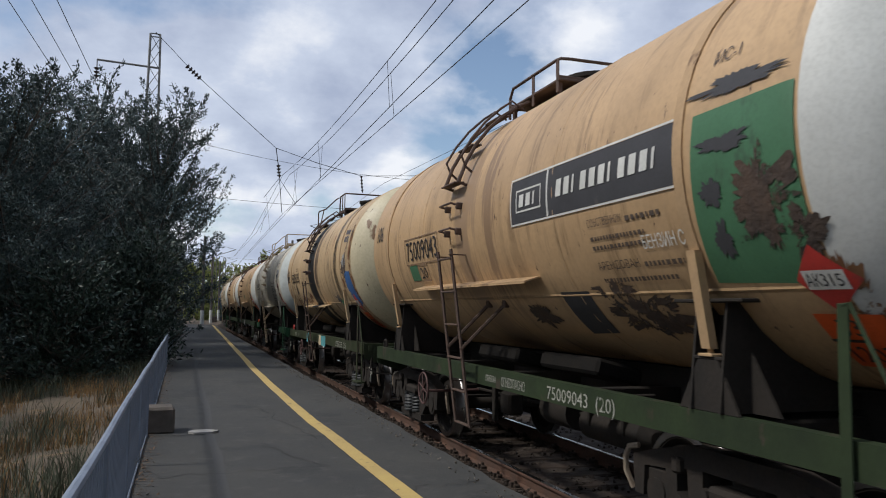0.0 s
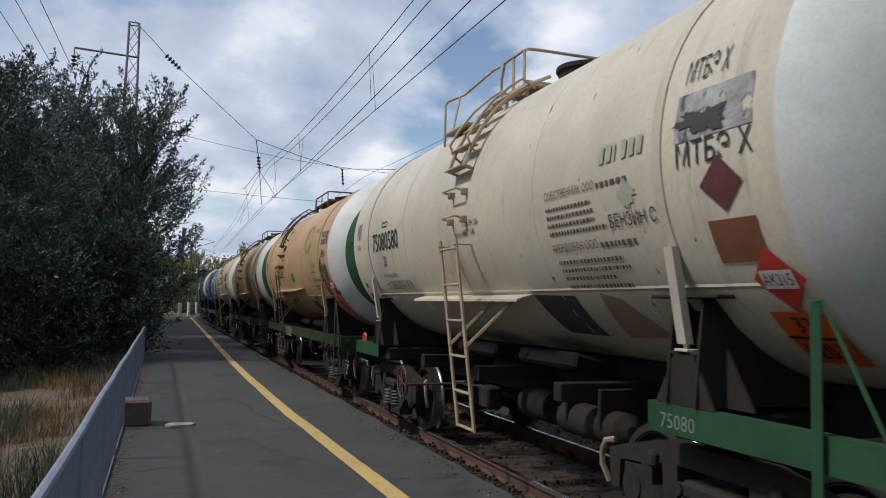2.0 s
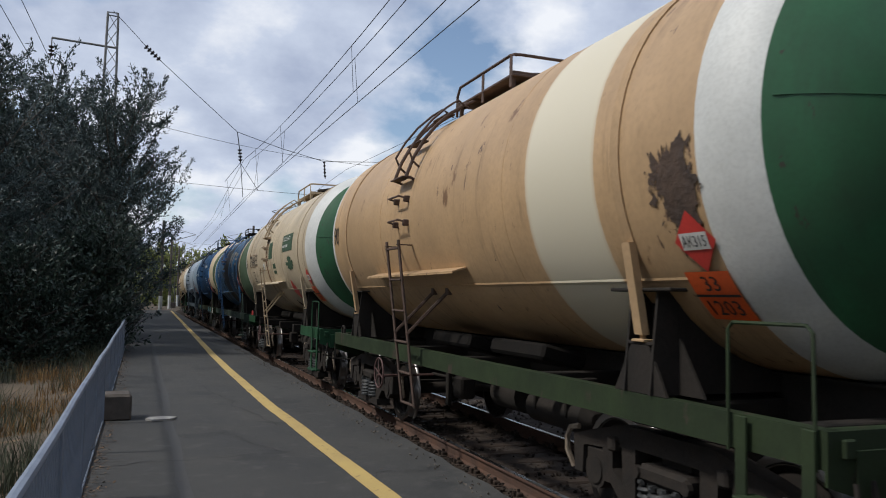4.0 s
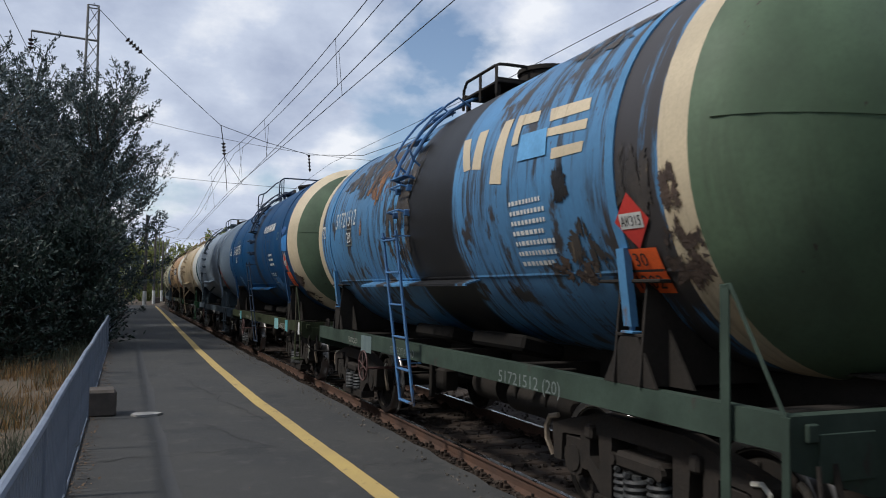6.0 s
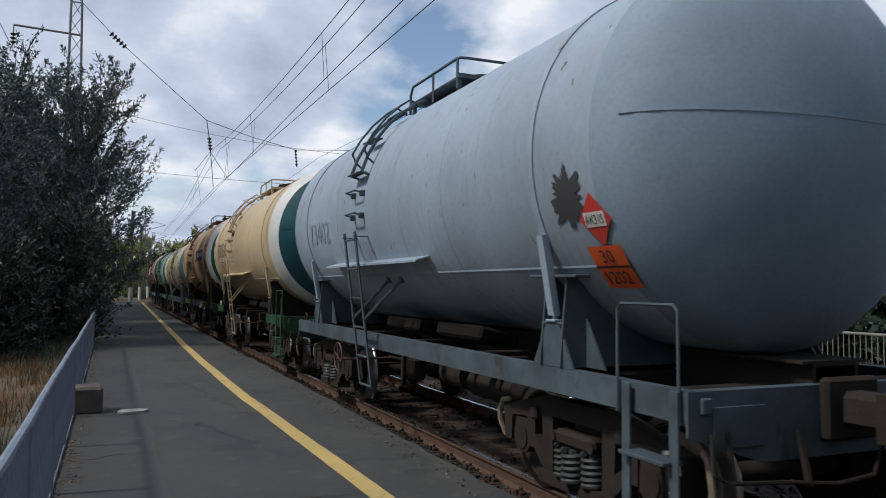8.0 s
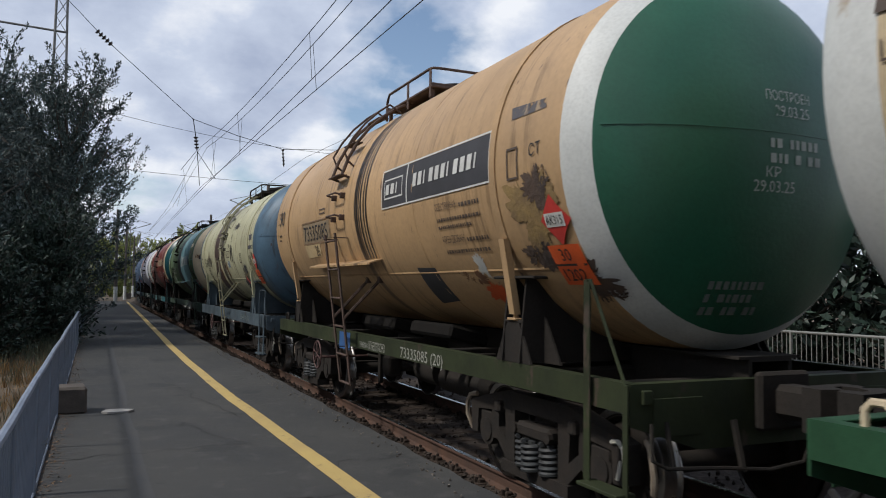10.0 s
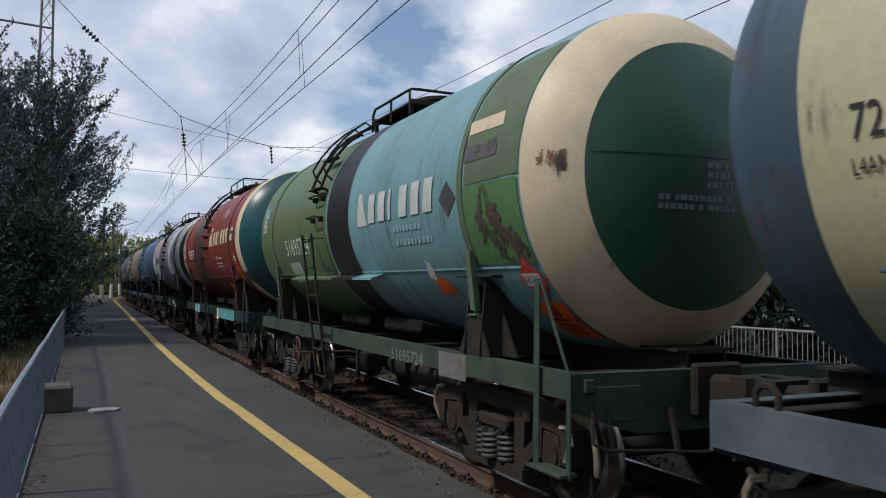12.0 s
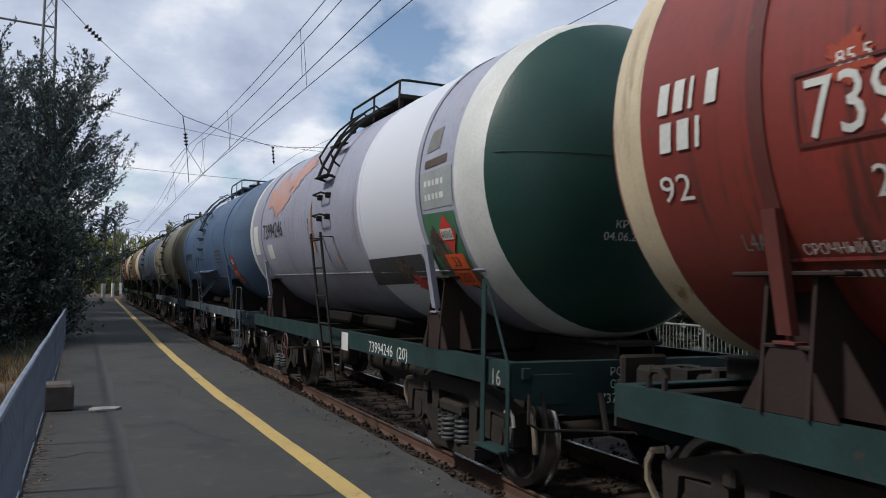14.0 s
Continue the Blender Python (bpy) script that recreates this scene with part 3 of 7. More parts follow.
# ---- plants ----
def leaf_quad(rnd, p, d, ln, wd):
    side = d.cross(Vector((rnd.uniform(-1, 1), rnd.uniform(-1, 1), rnd.uniform(-1, 1)))).normalized() * wd
    return [p, p + d * ln * 0.45 + side, p + d * ln, p + d * ln * 0.45 - side]
def tree(seed, x, y, h, r, mat, label, leaves=22000, ln=0.15, wd=0.028, low=0.06, droop=0.15, squash=1.0, bare=0.0):
    rnd = random.Random(seed)
    z0 = ground_z(x, y) - 0.1
    root = thing("tree", label, "tree", "trees beside the platform", at=Matrix.Translation((x, y, z0)))
    wood = Geo()
    lean = Vector((rnd.uniform(-0.1, 0.1), rnd.uniform(-0.1, 0.1), 0))
    pts = [Vector((0, 0, 0)) + lean * t * h + Vector((math.sin(t * 5 + seed) * 0.15, math.cos(t * 4 + seed) * 0.15, t * h * 0.75)) for t in (0, 0.15, 0.3, 0.5, 0.7, 0.85, 1.0)]
    for a, b, t in zip(pts, pts[1:], range(6)):
        wood.rod(a, b, 0.03 * h * (1 - t / 7) * 0.5 + 0.02, 8, 0.03 * h * (1 - (t + 1) / 7) * 0.5 + 0.015)
    tips = []
    limbs = 46
    for i in range(limbs):
        t = low + (1 - low) * (i + 0.5) / limbs
        base = pts[0].lerp(pts[-1], min(0.98, t * 1.05))
        az = i * 2.4 + rnd.uniform(-0.4, 0.4)
        reach = r * squash * (0.55 + 0.45 * math.sin(math.pi * min(1, 0.28 + t * 0.72))) * rnd.uniform(0.75, 1.12)
        rise = h * 0.25 * (0.3 + t) * rnd.uniform(0.5, 1.2)
        end = base + Vector((math.cos(az) * reach, math.sin(az) * reach, rise))
        mid = base.lerp(end, 0.5) + Vector((0, 0, -0.05 * h * (1 - t)))
        end.z = min(end.z, h * rnd.uniform(0.93, 1.03))
        wood.rod(base, mid, 0.045, 5, 0.03, False); wood.rod(mid, end, 0.03, 5, 0.012, False)
        for k in range(13):
            q = mid.lerp(end, rnd.uniform(-0.7, 1.0)) if k < 10 else base.lerp(mid, rnd.random())
            d = Vector((math.cos(az + rnd.uniform(-1.6, 1.6)), math.sin(az + rnd.uniform(-1.6, 1.6)), rnd.uniform(-0.25, 1.6) + t * 0.9)).normalized()
            tl = rnd.uniform(0.6, 1.45) * (0.8 + r * 0.12)
            e = q + d * tl
            if rnd.random() < 0.5: wood.rod(q, e, 0.012, 3, 0.004, False)
            tips.append((q, d, tl))
    part("trunk", wood, M_BARK, root)
    crown = Geo()
    per = max(1, leaves // len(tips))
    for q, d, tl in tips:
        if rnd.random() < bare: continue
        for j in range(per):
            s = rnd.random()
            p = q + d * tl * s + Vector((rnd.gauss(0, 0.11), rnd.gauss(0, 0.11), rnd.gauss(0, 0.10))) * (1.25 - s * 1.05)
            if p.z < 0.05: continue
            dd = (d * 0.8 + Vector((rnd.gauss(0, 0.6), rnd.gauss(0, 0.6), rnd.gauss(0.2, 0.5) - droop))).normalized()
            n = len(crown.v)
            crown.v += [tuple(w) for w in leaf_quad(rnd, p, dd, ln * rnd.uniform(0.6, 1.3), wd * rnd.uniform(0.7, 1.3))]
            crown.f.append((n, n + 1, n + 2, n + 3))
    me = crown.mesh("crown", mat)
    part("crown", me, None, root)
    return root
OLE = "dense grey-green oleaster tree hanging over the railing"
tree(1, -4.4, 24.5, 8.9, 3.3, M_LEAF, OLE, 62000, ln=0.125, wd=0.022)
tree(2, -1.9, 29.0, 9.4, 2.7, M_LEAF, OLE, 60000, ln=0.125, wd=0.022)
tree(3, -8.0, 23.0, 8.7, 3.4, M_LEAF2, "dark green elm tree beside the platform", 46000, ln=0.14, wd=0.028, bare=0.05)
tree(4, -3.4, 35.5, 11.2, 3.4, M_LEAF, OLE, 42000, ln=0.16, wd=0.03)
tree(5, -2.9, 42.5, 9.2, 3.0, M_LEAF2, "dark green elm tree leaning towards the platform", 18000, ln=0.2, wd=0.04)
tree(6, -7.6, 31.0, 9.8, 3.6, M_LEAF2, "dark green elm tree behind the first row", 18000, ln=0.2, wd=0.04)
tree(7, -4.0, 54.0, 9.0, 3.2, M_LEAF2, "dark green elm tree beside the fence", 14000, ln=0.22, wd=0.05)
tree(8, -12.0, 25.0, 9.5, 3.8, M_LEAF2, "added dark green elm tree standing out of view", 20000, ln=0.2, wd=0.04)
tree(9, -5.5, 70.0, 9.0, 3.4, M_LEAF2, "dark green elm tree near the platform's end", 12000, ln=0.25, wd=0.06)
# extra trees hidden by the near ones, added to shade the far wagons
for i, (x, y, h, r) in enumerate(((-6.4, 41.5, 10.6, 3.6), (-5.6, 48.5, 11.6, 3.7), (-6.2, 60.5, 12.4, 4.0), (-7.2, 66.5, 13.0, 4.2), (-6.8, 79.0, 13.0, 4.2), (-6.6, 88.0, 13.5, 4.4), (-6.8, 98.0, 14.0, 4.6))):
    tree(60 + i, x, y, h, r, M_LEAF2, "tall dark green elm tree added behind the others to shade the far wagons", 15000, ln=0.3, wd=0.08)
tree(10, -1.6, 24.6, 3.6, 1.5, M_LEAF2, "low dark green shrub growing against the railing", 22000, low=0.02)
tree(11, -6.2, 21.2, 3.4, 2.2, M_LEAF2, "low dark green shrub under the trees", 16000, low=0.02)
tree(12, -2.9, 22.9, 3.0, 1.7, M_LEAF2, "low dark green shrub under the trees", 14000, low=0.02)
tree(13, -1.9, 33.5, 4.5, 1.6, M_LEAF2, "low dark green shrub growing against the railing", 12000, low=0.02)
SUNNY = "tall yellow-green poplar at the far end, sunlight brightened into its leaf colour"
for i, (x, y, h, r) in enumerate(((-3.0, 128, 11, 3.6), (2.5, 150, 10, 3.8), (6.5, 165, 12, 3.6), (11.0, 150, 10, 4.0), (17, 160, 13, 4), (-8, 120, 11, 4), (24, 120, 9.5, 3.5), (30, 110, 11, 4))):
    tree(30 + i, x, y, h, r, M_LEAF3, SUNNY, 9000, ln=0.45, wd=0.13, low=0.03)
# unseen trees beside and behind the camera, added to block low sky light
for i, (x, y, h, r) in enumerate(((-10.5, 15, 8.5, 3.4), (-11, 7, 9, 3.6), (-10.5, -2, 9, 3.6), (-7.5, -10, 9.5, 3.8), (15.5, -11, 9, 3.8))):
    tree(80 + i, x, y, h, r, M_LEAF2, "added dark green elm tree standing out of view", 14000, ln=0.26, wd=0.07)
for i, (x, y, h, r) in enumerate(((19, 22, 4.5, 2.2), (23, 32, 6, 2.6), (18, 12, 3.0, 1.8), (26, 48, 8, 3), (20, 62, 8.2, 3.2), (15.5, 6, 4.2, 2.0), (16.2, 9.5, 4.8, 2.2), (15.4, 13.5, 4.4, 2.1), (16.5, 17.5, 5.0, 2.3), (15.8, 22, 4.6, 2.2), (16.5, 27, 5, 2.4))):
    tree(50 + i, x, y, h, r, M_LEAF2, "dusty green bush beyond the opposite railing", 9000, ln=0.25, wd=0.07, low=0.02)

def grass(name, mat, label, n, seed, xr, yr, hmin, hmax, clump):
    rnd = random.Random(seed)
    g = Geo()
    for i in range(n):
        cx, cy = rnd.uniform(*xr), yr[0] + (yr[1] - yr[0]) * rnd.random() ** 1.3
        if noise.noise((cx * 0.6, cy * 0.6, seed)) < clump: continue
        for k in range(7):
            x, y = cx + rnd.gauss(0, 0.07), cy + rnd.gauss(0, 0.07)
            if x > -0.5: continue
            h = rnd.uniform(hmin, hmax)
            z = ground_z(x, y) - 0.01
            a = rnd.uniform(0, 6.28); w = rnd.uniform(0.003, 0.007)
            lx, ly = rnd.gauss(0, 0.3) * h, rnd.gauss(0, 0.3) * h
            dx, dy = math.cos(a) * w, math.sin(a) * w
            m = len(g.v)
            g.v += [(x - dx, y - dy, z), (x + dx, y + dy, z), (x + lx * 0.4 + dx * 0.7, y + ly * 0.4 + dy * 0.7, z + h * 0.6), (x + lx * 0.4 - dx * 0.7, y + ly * 0.4 - dy * 0.7, z + h * 0.6), (x + lx, y + ly, z + h)]
            g.f += [(m, m + 1, m + 2, m + 3), (m + 3, m + 2, m + 4)]
    tagged(new(name, g.mesh(name, mat)), label, "grass", kind="stuff")
grass("dry_grass", M_STRAW, "straw-coloured dry grass on the bank beside the fence", 7000, 3, (-9, -0.55), (5, 26), 0.08, 0.38, 0.02)
grass("weeds", M_WEED, "dusty green weeds among the dry grass", 2600, 5, (-6, -0.6), (8, 24), 0.15, 0.6, 0.1)
grass("fence_foot_weeds", M_STRAW, "dry weeds growing along the foot of the fence", 700, 6, (-0.75, -0.5), (3, 30), 0.1, 0.35, -0.4)

# ---- overhead line ----
MY = 36.0
def lattice_mast(x, y, h, w0, w1, label, arm=None):
    root = thing("lattice_mast", label, "mast", "overhead line masts", at=Matrix.Translation((x, y, 0)))
    legs, lace = Geo(), Geo()
    n = int(h / 0.75)
    ring = []
    for i in range(n + 1):
        t = i / n; w = (w0 + (w1 - w0) * t) / 2
        ring.append([Vector((sx * w, sy * w, t * h - 0.3)) for sx, sy in ((-1, -1), (1, -1), (1, 1), (-1, 1))])
    for k in range(4):
        part("leg", Geo().rod(ring[0][k], ring[-1][k], 0.042, 5), M_MAST, root)
    for i in range(n):
        for k in range(4):
            a, b = (k, (k + 1) % 4) if i % 2 else ((k + 1) % 4, k)
            lace.rod(ring[i][a], ring[i + 1][b], 0.018, 4, caps=False)
    for i in (n, n // 2):
        for k in range(4):
            lace.rod(ring[i][k], ring[i][(k + 1) % 4], 0.03, 4)
    part("lacing", lace, M_MAST, root)
    part("foot", Geo().box((0, 0, 0.0), (w0 * 1.5, w0 * 1.5, 0.9), 0.05), M_CONCRETE, root, "concrete foot", smooth=False)
    if arm:
        z, dx = arm
        g = Geo().rod((0.2, 0, z - 0.1), (dx, 0, z), 0.045, 6); g.rod((dx, 0, z), (dx, 0, z - 0.35), 0.025, 6)
        part("bracket", g, M_MAST, root)
        part("insulator", insulator((dx, 0, z - 0.35), (dx, 0, z - 0.85), 3, 0.13), M_PORCELAIN, root, "dark porcelain insulator string")
    return root
def insulator(p0, p1, n, r):
    g = Geo(); p0, p1 = Vector(p0), Vector(p1)
    g.rod(p0, p1, 0.025, 6)
    d = (p1 - p0)
    for i in range(n):
        c = p0 + d * (i + 0.5) / n; e = d.normalized() * (d.length / n * 0.35)
        g.rod(c - e, c + e * 0.2, r, 10, r * 0.6)
    return g
lattice_mast(-1.67, MY, 14.3, 0.75, 0.42, "tall riveted lattice steel mast rising behind the trees", arm=(12.62, -2.33))
lattice_mast(21.0, MY, 14.3, 0.75, 0.42, "tall riveted lattice steel mast beyond the tracks")
def wire(name, pts, label, r=0.009, mat=None):
    tagged(new(name, fix(Geo().path(pts, r, 5).mesh(name, mat or M_WIRE, True))), label, "wire")
def sag(p0, p1, s, n=18):
    p0, p1 = Vector(p0), Vector(p1)
    return [p0.lerp(p1, i / n) - Vector((0, 0, s * 4 * (i / n) * (1 - i / n))) for i in range(n + 1)]
wire("span_wire", [(-1.67, MY, 14.15), (-0.9, MY, 13.4), (-0.06, MY, 12.55), (1.9, MY, 10.9), (3.77, MY, 9.34), (5.8, MY, 8.75), (7.83, MY, 8.31), (10.5, MY, 8.5), (15, MY, 10.4), (21, MY, 14.2)], "thick steel cross-span wire hung between two masts", 0.014)
wire("span_wire", sag((-1.67, MY, 9.7), (21, MY, 9.1), 1.1), "thin lower cross-span wire over the tracks", 0.009)
wire("span_wire", sag((-1.67, MY, 7.0), (21, MY, 7.0), 0.35), "thin registration wire over the tracks", 0.009)
def hangers():
    root = thing("span_hanger", "insulated hanger carrying the contact line from the cross-span", "hanger")
    part("strap", Geo().rod((3.77, MY, 9.34), (3.9, MY, 8.55), 0.02, 6), M_WIRE, root)
    part("insulator", insulator((3.9, MY, 8.55), (3.97, MY, 7.95), 4, 0.11), M_PORCELAIN, root, "dark porcelain insulator string")
    part("rod", Geo().rod((3.97, MY, 7.95), (4.12, MY, 6.35), 0.015, 6).rod((3.97, MY, 7.95), (3.3, MY, 7.0), 0.012, 5).rod((3.97, MY, 7.9), (4.8, MY, 6.7), 0.012, 5), M_WIRE, root)
    root = thing("span_hanger", "insulated hanger carrying the second track's contact line", "hanger")
    part("insulator", insulator((7.83, MY, 8.31), (7.9, MY, 7.5), 5, 0.07), M_PORCELAIN, root, "dark porcelain insulator rod")
    root = thing("span_insulator", "porcelain insulator string set into the cross-span", "insulator")
    part("insulator", insulator((-0.3, MY, 12.77), (0.35, MY, 12.2), 5, 0.13), M_PORCELAIN, root)
hangers()
def catenary(dx, label, y_drop, mid=None):
    """One messenger and contact wire with droppers."""
    ys = [-24 + 3 * i for i in range(21)]
    top = lambda y: 7.31 + 0.0018 * (y - 15) ** 2 if y < 40 else 8.2
    xm = lambda y: 4.08 + dx * 0.8 + 0.006 * (y - 16)
    xc = lambda y: (4.03 + 0.012 * (y - 13) if dx < 0.1 else 4.42 - 0.0105 * (y - 13))
    wire("messenger_wire", [(xm(y) - 0.08, y, top(y)) for y in ys] + [(xm(36) + 0.5, 60, 7.6), (5.4, 95, 8.0)], label)
    wire("contact_wire", [(xc(y), y, 6.3) for y in ys] + [(xc(36) + 0.4, 60, 6.3), (5.3, 95, 6.3)], label)
    for y in y_drop:
        wire("dropper", [(xm(y) - 0.08, y, top(y)), (xc(y), y, 6.3)], "thin dropper wire between messenger and contact wire", 0.006)
catenary(0.0, "thin overhead wire of the electrified line", (-2.0, 7.0, 16.0, 25.6, 32, 44))
catenary(0.35, "second thin overhead wire of the electrified line", (-1.0, 8.0, 16.8, 26.4, 33, 46))
wire("messenger_wire", [(8.9, -20, 7.6), (8.9, 5, 7.25), (8.9, 18, 7.4), (8.9, MY, 8.0), (9.1, 60, 7.5), (9.6, 95, 8)], "thin overhead wire over the second track")
wire("contact_wire", [(8.7, -20, 6.3), (8.9, MY, 6.3), (9.1, 60, 6.3), (9.6, 95, 6.3)], "thin contact wire over the second track")
for i, x in enumerate((-4.05, -4.8, -5.5)):
    wire("feeder_wire", [(x + 0.3, -40, 11.9), (x, -5, 10.9), (x, 15, 10.75), (x, MY, 11.7), (x, 70, 10.6), (x + 1, 110, 11)], "dark feeder cable hung beside the line", 0.013)
def pole(x, y, h, label, arm=3.4):
    root = thing("catenary_pole", label, "mast", "overhead line masts", at=Matrix.Translation((x, y, 0)))
    part("shaft", Geo().rod((0, 0, -0.3), (0, 0, h), 0.2, 10, 0.13), M_CONCRETE, root)
    part("painted_foot", Geo().rod((0, 0, -0.3), (0, 0, 1.6), 0.215, 10, 0.212), M_WHITE, root, "white-painted foot")
    g = Geo().rod((0, 0, h - 2.6), (arm, 0, h - 1.4), 0.035, 5); g.rod((0, 0, h - 0.6), (arm, 0, h - 1.4), 0.02, 5); g.rod((0, 0, h - 4.0), (arm * 0.8, 0, h - 3.3), 0.03, 5)
    part("cantilever", g, M_MAST, root, "steel cantilever")
pole(1.95, 90, 9.9, "dark concrete catenary pole with a white foot")
pole(3.7, 116, 10.2, "pale concrete catenary pole farther down the line")
pole(5.8, 142, 10.2, "pale concrete catenary pole farther down the line")
pole(11.9, 92, 10.0, "concrete catenary pole across the tracks", -3.0)
pole(12.4, 62, 10.0, "concrete catenary pole across the tracks", -3.0)
for x, y in ((4.6, 132), (6.9, 150), (9.2, 170), (3.0, 175)):
    lattice_mast(x, y, 11.5, 0.8, 0.4, "pale lattice mast in the distance")
wire("span_wire", sag((1.95, 90, 8.0), (11.9, 92, 8.0), 0.5), "thin cross wire between distant poles")
wire("span_wire", sag((3.7, 116, 8.2), (16, 118, 8.2), 0.4), "thin cross wire between distant poles")
# ---- tank wagons ----
HL, DOME = 4.75, 0.72                   # half length of the tank's straight part, depth of its ends
def on_tank(y, z, lift=0.006):
    """A place on the tank's platform side at that height; past the straight part it follows the domed end."""
    r = TR
    if abs(y) > HL:
        q = min(0.98, (abs(y) - HL) / DOME)
        r = TR * math.sqrt(1 - q * q)
    r += lift
    a = math.asin(max(-0.99, min(0.99, (z - TZ) / r)))
    return (-r * math.cos(a), y, TZ + r * math.sin(a))
def patch(corners, n=6, lift=0.005):
    """A painted or stuck-on quadrilateral that follows the tank; corners as (y, z)."""
    g = Geo()
    (a, b, c, d) = [Vector(p) for p in corners]
    vs = []
    for j in range(n + 1):
        for i in range(n + 1):
            u, v = i / n, j / n
            p = a.lerp(b, u).lerp(d.lerp(c, u), v)
            vs.append(on_tank(p.x, p.y, lift))
    g.add(vs, [(j * (n + 1) + i, j * (n + 1) + i + 1, (j + 1) * (n + 1) + i + 1, (j + 1) * (n + 1) + i) for j in range(n) for i in range(n)])
    return g
def blotch(y, z, ry, rz, seed, lift=0.008, n=110):
    """A torn patch with a ragged outline."""
    g = Geo()
    vs = [on_tank(y, z, lift)]
    rings = 3
    for j in range(1, rings + 1):
        for i in range(n):
            t = 2 * math.pi * i / n
            k = (j / rings) * (0.72 + 0.45 * noise.noise((math.cos(t) * 1.7 + seed, math.sin(t) * 1.7, seed * 2.3)) + 0.22 * noise.noise((math.cos(t) * 5 + seed, math.sin(t) * 5, 3)) + 0.26 * noise.noise((math.cos(t) * 17 + seed, math.sin(t) * 7, 7)))
            vs.append(on_tank(y + ry * k * math.cos(t), z + rz * k * math.sin(t), lift))
    fs = [(0, 1 + i, 1 + (i + 1) % n) for i in range(n)]
    for j in range(rings - 1):
        fs += [(1 + j * n + i, 1 + (j + 1) * n + i, 1 + (j + 1) * n + (i + 1) % n, 1 + j * n + (i + 1) % n) for i in range(n)]
    return g.add(vs, fs)
TEXTS = {}
def letters(body, height, width=None):
    """Flat letters as (vertices, faces), cut into strips so that they can follow a curve."""
    key = (body, round(height, 3), width)
    if key in TEXTS: return TEXTS[key]
    cu = bpy.data.curves.new("letters", "FONT")
    cu.body, cu.size, cu.resolution_u = body, 1.0, 2
    ob = new("letters", cu)
    me = bpy.data.meshes.new_from_object(ob.evaluated_get(bpy.context.evaluated_depsgraph_get()))
    bpy.data.objects.remove(ob); bpy.data.curves.remove(cu)
    b = bmesh.new(); b.from_mesh(me); bpy.data.meshes.remove(me)
    x0, x1 = min(v.co.x for v in b.verts), max(v.co.x for v in b.verts)
    y0, y1 = 0.0, max(v.co.y for v in b.verts)
    sy = height / (y1 - y0)
    sx = width / (x1 - x0) if width else sy * 0.72
    for v in b.verts: v.co = ((v.co.x - x0) * sx, v.co.y * sy, 0)
    cuts = max(2, int(height / 0.07))
    for i in range(1, cuts):
        bmesh.ops.bisect_plane(b, geom=b.verts[:] + b.edges[:] + b.faces[:], plane_co=(0, height * i / cuts, 0), plane_no=(0, 1, 0))
    b.verts.index_update()
    out = ([(v.co.x, v.co.y) for v in b.verts], [[v.index for v in f.verts] for f in b.faces])
    b.free(); TEXTS[key] = out
    return out
def tank_text(body, y, z, height, width, lift=0.007):
    vs, fs = letters(body, height, width)
    return Geo().add([on_tank(y - u, z + v, lift) for u, v in vs], fs)
def flat_text(body, y, z, height, width, x):
    vs, fs = letters(body, height, width)
    return Geo().add([(x, y - u, z + v) for u, v in vs], fs)
def bars(y, z, rows, width, h, seed, gap=2.3):
    """Small lines of writing too fine to read: plain word-long bars."""
    g = Geo(); rnd = random.Random(seed); h *= .58
    for j in range(rows):
        u = 0.0; end = width * rnd.uniform(0.7, 1.0)
        while u < end:
            w = min(rnd.uniform(0.8, 2.2) * h * 0.7, end - u)
            zz = z - j * h * gap
            q = patch([(y - u, zz), (y - u - w, zz), (y - u - w, zz + h), (y - u, zz + h)], 2, 0.007)
            g.add(q.v, q.f); u += w + h * 0.6
    return g

def blocks(y, z, n, w, h, gap=.55):
    """A row of plain solid shapes in the place of a trade name."""
    cw = w / (n + (n - 1) * gap)
    for i in range(n):
        u, k = y - i * cw * (1 + gap), cw * (.34 if i % 4 == 2 else 1)
        lean = .12 * h
        yield patch([(u + lean * .5, z), (u - k + lean * .5, z), (u - k - lean * .5, z + h), (u - lean * .5, z + h)], 4, .011)
def on_dome(x, z, lift=.006):
    q = min(.97, (x * x + (z - TZ) ** 2) / TR ** 2)
    return (x, -(HL + DOME * math.sqrt(1 - q)) - lift, z)
def dome_text(body, x, z, height, width):
    vs, fs = letters(body, height, width)
    return Geo().add([on_dome(x + u, z + v) for u, v in vs], fs)
def dome_bars(x, z, rows, width, h):
    g = Geo(); rnd = random.Random(rows * 7 + int(x * 10))
    for j in range(rows):
        u = 0
        while u < width:
            w = rnd.uniform(.03, .06); zz = z - j * h * 1.6
            g.add([on_dome(x + u, zz), on_dome(x + u + w, zz), on_dome(x + u + w, zz + h), on_dome(x + u, zz + h)], [(0, 1, 2, 3)]); u += w + h * (.35 if rnd.random() < .75 else 1.2)
    return g
